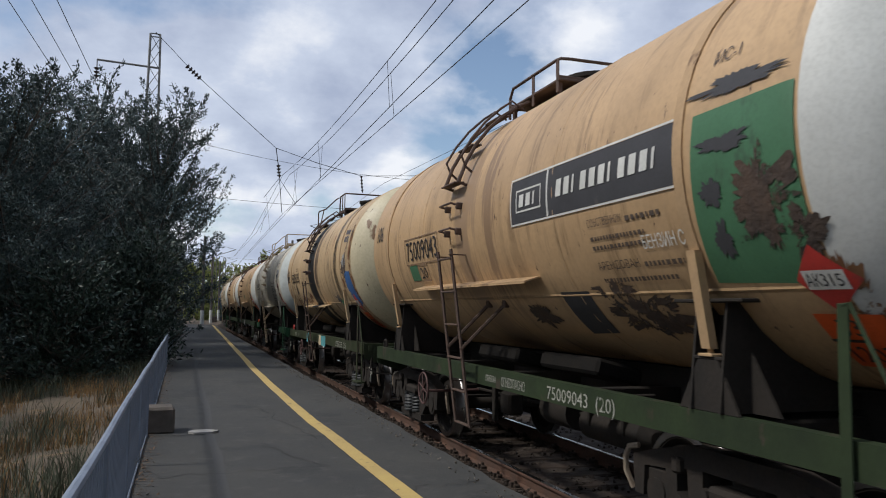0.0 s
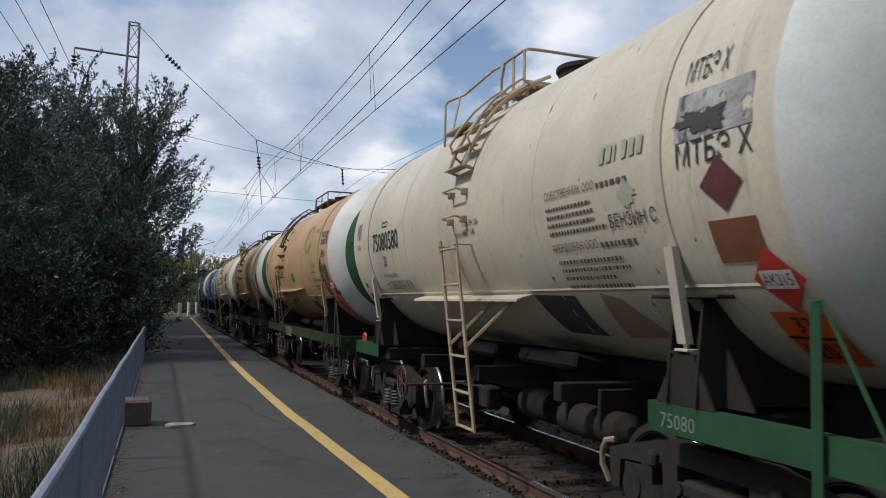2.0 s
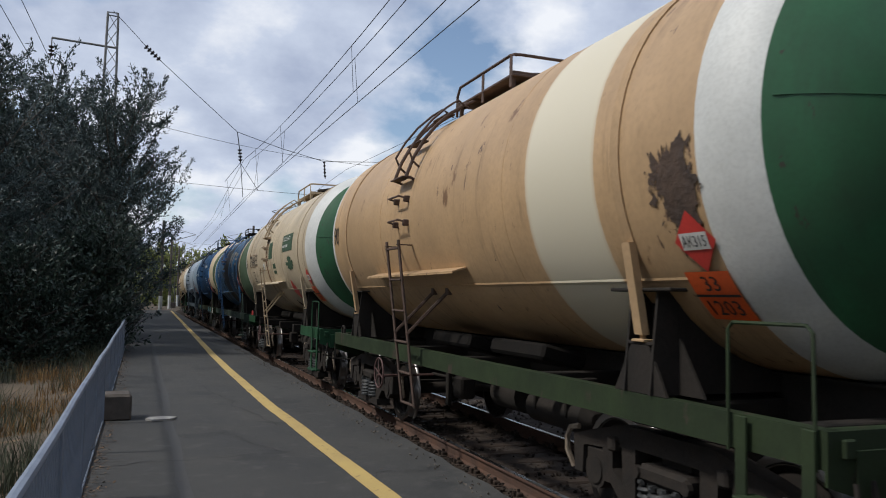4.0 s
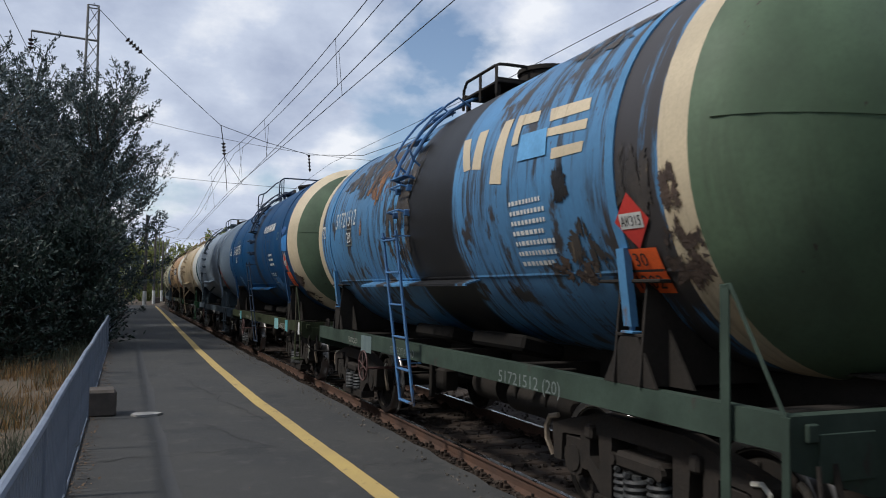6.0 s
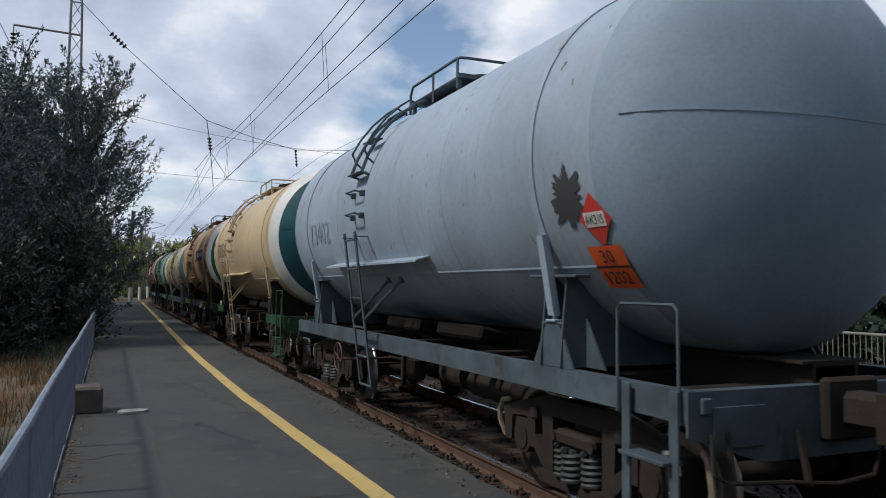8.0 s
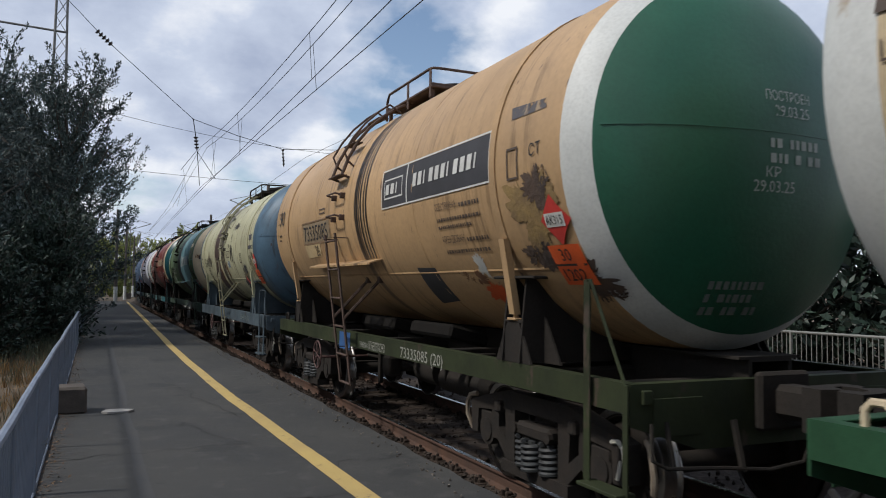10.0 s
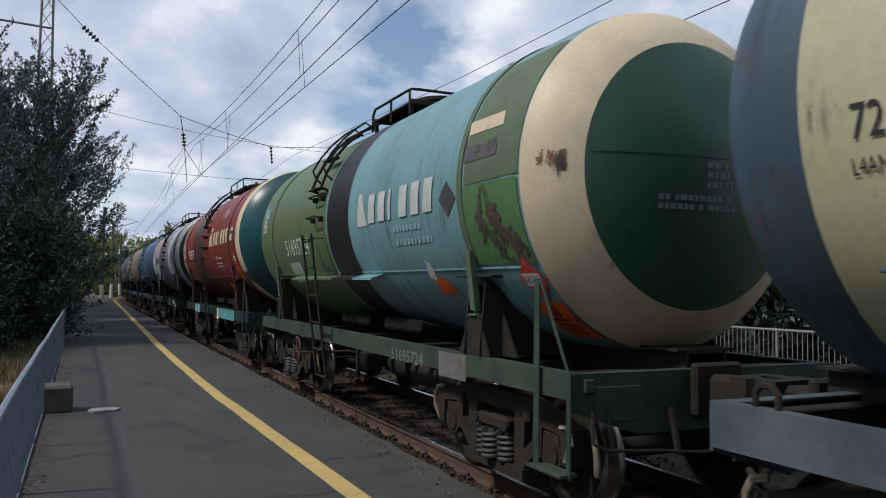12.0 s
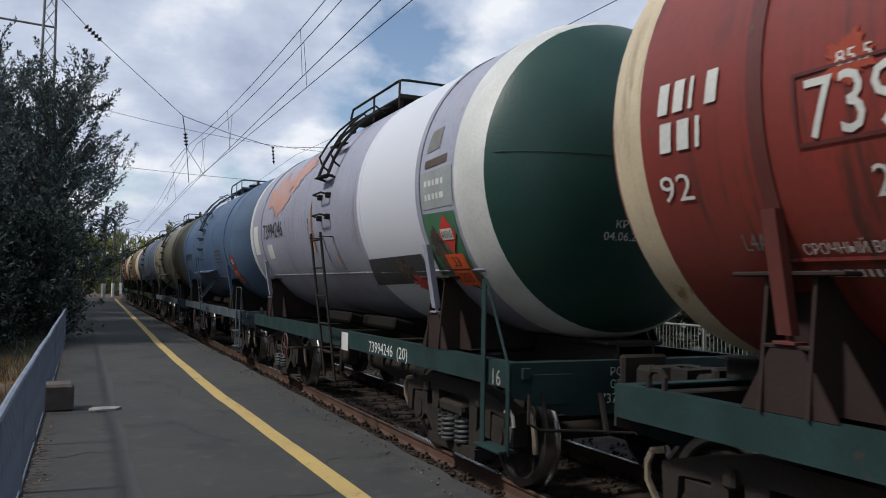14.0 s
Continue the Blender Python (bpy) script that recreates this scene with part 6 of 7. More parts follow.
SPEC[3] = dict(label=W_TAN + "with a green end dome and white ring", ringy=(-4.82, -5.17), deck=-.4, dc=-0.20, body=tank_paint("buff d", TAN, samt=.1, band=(-.15, .04, (.30, .2, .12), .05)), cap=C_GREEN, ring=M_WHITE, frame=F_GREEN, ladder=1.2, ladder_mat=L_RUST, gutter=(2.6, -1.3), grip="post",
    marks=[num("57204331", 2.73, 2.56, .28, 1.38, NB), num("20", 2.2, 2.32, .16, .28, NB), num("90", 4.5, 2.75, .28, .3, NB), ("frame", 2.78, 1.3, 2.52, 2.86, M_BORDER), ("q", [(-.1, 2.36), (-.46, 2.36), (-.46, 2.57), (-.1, 2.57)], M_GREENP), num("С", -2.13, 2.96, .66, .74, surf("faded green letter", (.24, .24, .14), scale=4, spots=(.45, .3, .16), samt=.5, sscale=4)),
           num("СОБСТВЕННИК", -2.92, 2.6, .09, .54, NF), ("b", -2.92, 2.49, 1, .5, .07, NF), num("АРЕНДОВАН", -2.9, 2.31, .08, .48, NF), ("b", -3.42, 2.31, 1, .35, .07, NF), ("b", -2.95, 2.2, 2, .85, .05, NF), ("q", [(-1.51, 1.88), (-2.09, 1.88), (-2.07, 1.59), (-1.46, 1.6)], M_DARKP),
           ("q", [(-4.03, 3.33), (-4.61, 3.3), (-4.63, 3.17), (-4.07, 3.21)], M_WORNBAR), ("q", [(-4.08, 3.16), (-4.56, 3.15), (-4.57, 3.03), (-4.1, 3.05)], M_WORNBAR), ("q", [(-4.62, 3.32), (-4.7, 3.31), (-4.72, 3.02), (-4.66, 3.03)], M_WORNBAR, .009), num("L4BN", -4.12, 2.78, .15, .43, NF), ("x", -4.24, 2.36, .5, .46, 7, M_FLAKE), ("x", -4.1, 2.62, .2, .2, 63, M_FLAKE, .011), ("x", -4.8, 2.0, .16, .16, 64, M_FLAKE), ("x", -2.4, 1.95, .3, .1, 65, M_RUSTY), ("haz", -4.69, 2.2, "30", "1202"), num("МС-1", -3.35, 3.35, .09, .24, NF), ("c", 1.0, .9, M_MAST)])
SPEC[4] = dict(label=W_TAN + "with green and white rings at its end", body=tank_paint("buff e", TAN, samt=.25, band=(-3.0, .55, (.60, .55, .42), .1)), cap=C_GREEN, ring=M_WHITE, frame=F_GREEN, ladder=.9, ladder_mat=L_RUST, marks=[("x", -4.4, 2.52, .3, .5, 2, M_FLAKE), ("haz", -4.5, 2.23, "33", "1203"), num("90", 4.6, 2.72, .3, .3, NB)])
SPEC[5] = dict(label="cream steel tank wagon with green repaint patches", dc=-0.33, body=tank_paint("cream", PALE, samt=.12, kcov=.2, band=(-.1, .05, (.3, .18, .1), .8)), cap=C_GREEN, ring=M_WHITE, frame=F_BRIGHT, short=True, ladder=.45, ladder_mat=L_CREAM, gutter=(2.2, -1.5), gutter_z=2.18, eye=M_RED, strap=tank_paint("cream", PALE),
    marks=[num("57364655", 3.82, 2.69, .3, 1.52, NB), num("20", 3.23, 2.29, .16, .2, NB), ("q", [(1.17, 2.5), (.9, 2.5), (.9, 2.7), (1.17, 2.7)], M_WHITE), ("b", 1.13, 2.63, 4, .18, .03, NF), ("frame", 3.3, 2.95, 2.24, 2.52, NF), ("frame", 3.88, 2.25, 2.66, 3.02, M_BORDER), num("66", 4.62, 2.64, .3, .28, NB), ("q", [(.14, 2.78), (-.42, 2.78), (-.42, 3.2), (.14, 3.2)], M_DGREENP), ("x", .5, 3.0, .25, .5, 66, M_RUSTY), ("x", .45, 2.3, .12, .4, 67, M_RUSTY), ("q", [(-.45, 2.52), (-.85, 2.52), (-.85, 2.64), (-.45, 2.64)], M_DGREENP), ("q", [(-.45, 2.39), (-.85, 2.39), (-.85, 2.47), (-.45, 2.47)], M_DGREENP),
           ("q", [(-1.9, 2.86), (-3.2, 2.86), (-3.2, 3.25), (-1.9, 3.25)], M_DGREENP), num("СОБСТВЕННИК", -2.05, 3.10, .1, .85, NW, ), ("b", -2.0, 2.96, 1, .8, .1, NW), ("x", -2.8, 2.57, .5, .18, 5, M_DGREENP), ("q", [(-2.0, 1.94), (-2.3, 2.23), (-2.6, 1.99), (-2.3, 1.75)], M_RED), ("q", [(-1.3, 1.75), (-1.6, 1.63), (-1.45, 1.51), (-1.15, 1.63)], M_FLAKE), ("q", [(-1.6, 1.67), (-2.1, 1.67), (-2.2, 1.48), (-1.7, 1.48)], M_FLAKE), ("haz", -4.5, 2.23, "30", "1202")])
SPEC[6] = dict(label="peeling sky-blue tank wagon with a black tar band", grip="post", dc=-0.46, hoop=4.0, body=tank_paint("peeling blue", (0.085, 0.27, 0.50), (0.065, 0.19, 0.37), kamt=1.0, kcov=.7, streak=(0.03, 0.032, 0.036), samt=.56, spots=(0.04, 0.037, 0.038), chips=(.05, .05, .055), film=.8, band=(-.43, .74, TAR, .22), band2=(-4.2, .3, (.04, .036, .036), 1.2)), cap=C_OLIVE, ring=M_CREAM, frame=F_MINT, deck=-.28, stay=False, ladder=.33, ringy=(-4.52, -4.8), gutter=(2.3, -1.4), ladder_mat=L_BLUE, deckmat=M_SOOT,
    rail_h=.2, size=(1.5, 2.78, 4.75), gutter_z=1.96, deck_l=1.0,
    marks=[num("51721512", 3.58, 2.82, .24, 1.13, surf("worn white stencil paint", (.5, .52, .5), scale=5, spots=(.1, .2, .3), samt=.35, sscale=5)), num("20", 2.93, 2.57, .16, .2, NW), ("frame", 3.0, 2.66, 2.52, 2.78, M_FAINT), num("72", 4.45, 2.72, .2, .2, NW),
           ("q", [(-3.0, 3.37), (-3.63, 3.32), (-3.65, 3.22), (-3.05, 3.25)], M_CREAM), ("q", [(-3.04, 3.19), (-3.66, 3.15), (-3.66, 3.07), (-3.05, 3.12)], M_CREAM), ("q", [(-3.18, 3.0), (-3.65, 2.98), (-3.64, 2.9), (-3.18, 2.91)], M_CREAM), ("q", [(-1.17, 3.43), (-1.36, 3.42), (-1.59, 3.06), (-1.43, 3.05)], M_CREAM), ("q", [(-1.54, 3.45), (-1.75, 3.44), (-1.84, 3.02), (-1.63, 3.05)], M_CREAM), ("q", [(-2.1, 3.45), (-2.28, 3.44), (-2.31, 2.82), (-2.07, 2.85)], M_CREAM), ("q", [(-2.39, 3.44), (-2.81, 3.4), (-2.83, 3.3), (-2.4, 3.33)], M_CREAM), ("q", [(-2.39, 3.44), (-2.52, 3.43), (-2.55, 3.15), (-2.43, 3.15)], M_CREAM, .009),
           ("q", [(-2.6, 2.98), (-3.1, 2.96), (-3.05, 3.2), (-2.6, 3.22)], surf("bright blue patch", (.12, .35, .62), scale=5), .010), ("b", -2.46, 2.6, 7, .7, .065, NW), ("x", -3.33, 2.7, .16, .2, 4, M_TAR), ("x", -3.5, 2.2, .35, .25, 71, M_TARDRIP), ("x", -3.3, 2.02, .4, .14, 72, M_FLAKE), ("haz", -4.18, 2.34, "30", "1202"), ("x", -4.25, 2.6, .25, .3, 73, M_TARDRIP), ("x", -4.6, 2.1, .25, .3, 3, M_FLAKE), ("x", -4.6, 2.5, .12, .2, 74, M_FLAKE), ("x", -3.2, 3.95, .9, .2, 75, M_TARDRIP), ("x", 1.5, 3.35, .6, .4, 76, M_RUSTY), ("x", 2.2, 3.6, 1.3, .5, 77, M_TARDRIP), ("x", 2.2, 2.7, .08, .18, 78, M_RUSTY), ("x", .6, 2.9, .7, 1.1, 79, M_TARDRIP),
           ("s", "ТАРА 26.5т", 3.25, 1.05, .08, .5, NS), ("c", 2.3, .5, surf("pale blue grey patch", (.13, .18, .18), scale=5)), ("s", "ОГНЕОПАСНО", 1.2, 1.04, .09, .9, M_FAINT), ("s", "51721512 (20)", -2.0, 1.02, .11, 1.1, M_FAINT)])
SPEC[7] = dict(label="deep blue steel tank wagon with white stencilled writing", grip="post", dc=-0.33, hoop=4.05, body=tank_paint("deep blue", (0.003, 0.062, 0.165), (0.003, 0.043, 0.12), kamt=.6, kcov=.5, streak=(0.05, .05, .06), samt=.12, spots=(.05, .045, .05), rough=.55, spec=.16, band=(-.5, .2, (.02, .028, .045), .45), film=.3), cap=C_OLIVE, ring=M_CREAM, farcap=surf("grey green dome paint", (.10, .15, .15), scale=1.2), frame=F_OLIVE, deck=.8, stay=False, ladder=-.17, ringy=(-4.75, -5.05), ladder_mat=surf("dark blue ladder paint", (.03, .05, .085), scale=4), gutter=(1.75, -1.65),
    rail_h=.42, deck_l=.72, landing=True, gutter_z=1.9,
    marks=[num("51458735", 3.68, 2.87, .26, 1.46, NW), num("20", 3.14, 2.65, .15, .19, NW), num("66", 4.5, 2.89, .24, .34, NW), ("k", 2.9, 3.2, 6, .4, .08, M_FAINT), ("k", -1.71, 3.19, 15, 1.46, .17, NW), ("b", -2.4, 2.62, 3, .55, .08, NW), num("СОБСТВЕННИК", -2.22, 2.17, .07, .55, NW), ("b", -2.3, 2.08, 2, .7, .06, M_FAINT), ("x", -2.75, 1.92, .6, .26, 5, surf("pale blue scrape", (.02, .13, .32), scale=6)), ("q", [(-3.97, 2.68), (-4.62, 2.65), (-4.69, 3.0), (-3.97, 2.95)], surf("bright blue patch b", (.03, .2, .5), scale=5, spots=(.05, .06, .08), samt=.45, sscale=5)), ("x", -4.35, 3.1, .4, .1, 81, M_BLUEP, .011), ("x", -4.3, 2.4, .22, .3, 82, M_GREYFLAKE, .008), ("haz", -4.32, 2.41, "30", "1202"), ("x", -4.82, 2.07, .2, .2, 83, M_FLAKE), ("x", -4.75, 1.72, .3, .14, 84, M_FLAKE), ("q", [(3.22, 2.23), (3.1, 2.23), (3.16, 1.94), (3.26, 1.94)], M_PALEBLUE), ("q", [(3.02, 2.22), (2.89, 2.22), (2.96, 1.94), (3.08, 1.94)], M_PALEBLUE), ("frame", -3.55, -3.75, 2.95, 3.1, M_FAINT),
           ("c", -2.65, .46, surf("pale turquoise patch", (.2, .42, .44), scale=6)), ("c", -3.85, .26, M_TURQ), ("c", -5.2, .24, M_WHITE), ("c", 3.3, .3, M_TURQ), ("s", "51458735", -2.95, .99, .12, .78, NS), ("s", "ТАРА", 3.7, 1.04, .09, .25, NS), ("s", "ПРИБОРА", 2.2, 1.05, .06, .5, NS), ("s", "АРМАЗ", 1.35, 1.06, .05, .2, NS), ("s", "ОТПУСК", 1.35, .99, .05, .2, NS)])
SPEC[8] = dict(label="light grey-blue steel tank wagon on a grey frame", dc=-0.15, body=tank_paint("light grey blue", (0.34, 0.42, 0.50), (0.27, 0.34, 0.42), samt=.08, kamt=.3), cap=surf("grey blue end paint", (.22, .29, .36), scale=1.2), ring=None, farring=None, frame=F_GREY, saddle=F_GREY, ladder=.8, ladder_mat=F_GREY, gutter=(2.5, -1.3),
    marks=[("t", "73402", 3.6, 2.52, .34, 1.2, surf("faint grey lettering", (.24, .3, .36), scale=4)), ("x", -4.3, 2.52, .25, .3, 3, M_DARKP), ("haz", -4.6, 2.33, "30", "1202")])
SPEC[9] = dict(label="cream steel tank wagon with embossed number plates", dc=-0.15, body=tank_paint("cream b", (0.56, 0.44, 0.275), samt=.12), cap=C_TEAL, ring=M_WHITE, farcap=tank_paint("cream b", (0.56, 0.44, 0.275)), frame=F_BRIGHT, short=True, ladder=.9, ladder_mat=L_CREAM, gutter=(2.6, -1.4), eye=M_CREAM,
    marks=[num("75013540", 3.75, 2.67, .42, 1.85, surf("brown stencil paint", (.16, .12, .09), scale=4)), num("20", 3.1, 2.21, .24, .26, NF), ("frame", 3.2, 2.72, 2.14, 2.54, NF), ("k", 4.66, 3.05, 3, .3, .16, NF), num("L4AN", 4.64, 2.83, .1, .2, NF), num("66", 4.62, 2.54, .18, .18, NB), ("x", 4.4, 2.09, .14, .16, 4, M_FLAKE)])
SPEC[10] = dict(label=W_TAN + "with a black owner panel and green dome", ringy=(-4.85, -5.06), deck=.15, dc=-0.13, body=tank_paint("buff f", (0.52, 0.335, 0.17), samt=.1, kcov=.3, band=(-.05, .1, (.14, .09, .05), .25)), cap=surf("green dome paint b", (0.02, 0.115, 0.065), (0.018, .085, .05), .4, scale=1.2), ring=M_WHITE, farring=tank_paint("cream ring", (.62, .55, .4)), farcap=tank_paint("buff far end", (.6, .42, .22)), frame=F_OLIVE, ladder=.7, ladder_mat=L_RUST, gutter=(2.3, -.6), grip="post",
    marks=[("q", [(2.76, 2.52), (1.26, 2.52), (1.24, 2.81), (2.76, 2.82)], surf("dusty number panel", (.27, .2, .12), scale=3)), ("q", [(2.77, 2.29), (1.97, 2.3), (1.88, 2.49), (2.77, 2.49)], surf("pale buff repaint", (.55, .41, .22), scale=3)), ("r", .02, 2.2, 4.3, .030), ("r", -.04, 2.2, 4.3, .045), ("r", -.13, 2.2, 4.2, .025), ("r", -.2, 2.2, 4.3, .050), ("r", -.33, 2.2, 4.1, .03), ("r", -.42, 2.2, 4.3, .045), num("73335085", 2.71, 2.55, .23, 1.36, NB), ("frame", 2.82, 1.2, 2.5, 2.85, M_BORDER), num("20", 2.2, 2.31, .16, .2, NB), num("90", 4.48, 2.91, .27, .36, NB), ("frame", 4.62, 4.38, 2.95, 3.16, M_BORDER), ("b", 4.5, 2.72, 2, .2, .06, NB), ("frame", 1.75, 1.45, 2.92, 3.0, NF),
           ("q", [(-1.06, 2.765), (-3.76, 2.765), (-3.76, 3.18), (-1.06, 3.18)], M_DARKP), ("frame", -1.04, -3.78, 2.745, 3.2, NW), ("q", [(-1.83, 2.765), (-1.86, 2.765), (-1.86, 3.18), (-1.83, 3.18)], NW, .009), ("frame", -1.14, -1.72, 2.85, 3.08, NW), ("k", -1.2, 2.9, 3, .42, .12, NW), ("k", -2.03, 2.91, 11, 1.55, .14, NW),
           num("СОБСТВЕННИК", -2.57, 2.6, .07, .5, NF), ("b", -3.12, 2.6, 1, .55, .065, NF), ("b", -2.57, 2.49, 2, 1.0, .055, NF), num("АРЕНДОВАН", -2.58, 2.28, .07, .5, NF), ("b", -3.12, 2.28, 1, .6, .06, NF), ("b", -2.58, 2.18, 1, 1.2, .055, NF), ("q", [(-1.58, 2.06), (-2.07, 2.05), (-2.06, 1.7), (-1.5, 1.66)], M_DARKP), ("q", [(-4.07, 3.33), (-4.62, 3.3), (-4.64, 3.22), (-4.11, 3.22)], M_WORNBAR), ("frame", -4.08, -4.26, 2.72, 2.98, NF), num("СТ", -4.44, 2.87, .1, .17, NB), ("x", -4.4, 2.45, .42, .42, 7, surf("flaking mustard paint", (.3, .2, .07), (.14, .09, .05), .8, scale=5, bump=.6)), ("x", -4.5, 2.62, .24, .24, 8, M_FLAKE, .011), ("x", -4.3, 2.1, .3, .14, 9, M_FLAKE, .009), ("x", -4.8, 1.9, .2, .22, 16, M_FLAKE, .008), ("haz", -4.68, 2.36, "30", "1202"), ("x", -3.17, 2.06, .12, .16, 17, M_WHITE), ("x", -3.1, 1.8, .24, .13, 18, M_ORANGE), ("x", -2.9, 1.95, .35, .1, 19, M_RUSTY),
           ("d", "ПОСТРОЕН", -.13, 3.26, .08, .46, M_DOMETEXT), ("d", "29.03.25", -.05, 3.14, .085, .36, M_DOMETEXT), ("m", -.11, 2.9, 2, .52, .07, M_DOMETEXT), ("d", "КР", -.15, 2.68, .08, .14, M_DOMETEXT), ("d", "29.03.25", -.26, 2.57, .085, .4, M_DOMETEXT), ("m", -.5, 1.85, 3, .45, .06, M_FAINT), ("s", "ПРИБОРА", .3, 1.04, .07, .32, NS), ("s", "ОГНЕОПАСНО", -.05, 1.03, .11, .62, NS), ("s", "73335085 (20)", -1.2, 1.03, .12, 1.2, NS), ("c", 1.0, .5, M_BLUEP)])
SPEC[11] = dict(label="pale yellow-green tank wagon streaked with rust and soot", dc=-0.20, body=tank_paint("pale yellow", (0.52, 0.50, 0.32), (0.44, 0.44, 0.29), kamt=1.0, kcov=.3, streak=(.09, .06, .045), samt=.36, spots=(.13, .1, .06), band=(1.0, .42, (.06, .036, .03), .8), band2=(.0, .3, (.1, .085, .06), 1.9)), cap=C_BLUE, ring=None, ringy=(-4.48, -4.9), farcap=C_BLUE, frame=F_GREY, saddle=F_GREY, deck=.5, ladder=-.4, ladder_mat=surf("soiled cream ladder", (.3, .28, .18), scale=5, spots=(.06, .05, .04), samt=.5), deckmat=M_SOOT, gutter=(.1, 0), caplabel="grey-blue end dome",
    sill_h=.26, rail_h=.2, size=(1.5, 2.78, 4.75),
    marks=[num("50648134", 3.61, 2.39, .26, 1.43, NB), ("x", 2.3, 2.5, .08, .2, 91, M_TARDRIP), num("20", 2.94, 2.14, .16, .17, NB), ("frame", 3.02, 2.68, 2.1, 2.34, NF), num("72", 4.2, 2.52, .16, .16, NB), num("L4AN", 4.22, 2.36, .08, .18, NB), num("СТ", -2.72, 2.42, .14, .18, NB), ("frame", -2.68, -2.95, 2.38, 2.6, NF), ("x", -3.13, 2.22, .22, .18, 3, M_DARKP), ("x", -2.75, 1.9, .5, .2, 92, M_DARKP), ("x", -2.75, 1.75, .5, .14, 4, M_DARKP, .011), ("x", -2.95, 2.05, .3, .3, 93, M_OLIVEFLAKE), ("q", [(-2.72, 1.98), (-2.85, 2.08), (-3.0, 1.92), (-2.85, 1.82)], M_RED, .012), ("x", -3.15, 1.7, .32, .13, 6, M_RED),
           ("q", [(-3.98, 2.97), (-4.32, 2.98), (-4.33, 2.85), (-4.01, 2.85)], M_WORNBAR), ("q", [(-3.94, 2.73), (-4.47, 2.74), (-4.46, 2.65), (-3.93, 2.65)], M_WORNBAR), ("x", -4.2, 2.3, .34, .42, 8, M_OLIVEFLAKE), ("x", -4.6, 2.0, .2, .2, 94, M_OLIVEFLAKE), ("haz", -4.53, 2.37, "30", "1202"), ("q", [(-.82, 2.3), (-1.13, 2.3), (-1.14, 2.46), (-.82, 2.46)], surf("blue grey stencil patch", (.2, .27, .34), scale=5)), num("ГИ 03 34", -.84, 2.39, .06, .4, NW), num("ИГ", -.86, 2.31, .06, .1, NW), ("frame", -.76, -1.22, 2.55, 2.72, NF), ("q", [(-.82, 2.59), (-.92, 2.59), (-.87, 2.68), (-.87, 2.68)], NF), ("b", -.97, 2.66, 3, .2, .03, NF),
           ("x", -1.15, 2.85, .2, .08, 21, M_TARDRIP), ("x", -1.05, 2.78, .05, .14, 95, M_TARDRIP), ("x", -1.22, 2.76, .05, .16, 96, M_TARDRIP), ("x", -1.5, 2.95, .07, .4, 22, M_TARDRIP), ("x", -1.42, 2.65, .05, .35, 23, M_TARDRIP), ("x", -1.65, 2.6, .05, .3, 97, M_TARDRIP), ("x", -.3, 2.5, .1, .6, 98, M_TARDRIP), ("x", -.15, 3.0, .08, .5, 99, M_TARDRIP), ("x", .1, 2.6, .06, .7, 100, M_TARDRIP), ("x", .3, 3.2, .1, .5, 101, M_TARDRIP), ("x", -.55, 2.1, .12, .5, 102, M_RUSTY), ("x", .55, 2.1, .1, .5, 103, M_RUSTY), ("x", 2.7, 2.0, .2, .16, 104, M_OLIVEFLAKE), ("x", -1.9, 3.3, .5, .1, 105, M_TARDRIP), ("m", .35, 3.05, 2, .25, .05, M_FAINT), ("m", .3, 2.7, 3, .4, .05, M_FAINT), ("s", "50648134 (20)", -2.3, 1.02, .12, 1.1, M_FAINT)])
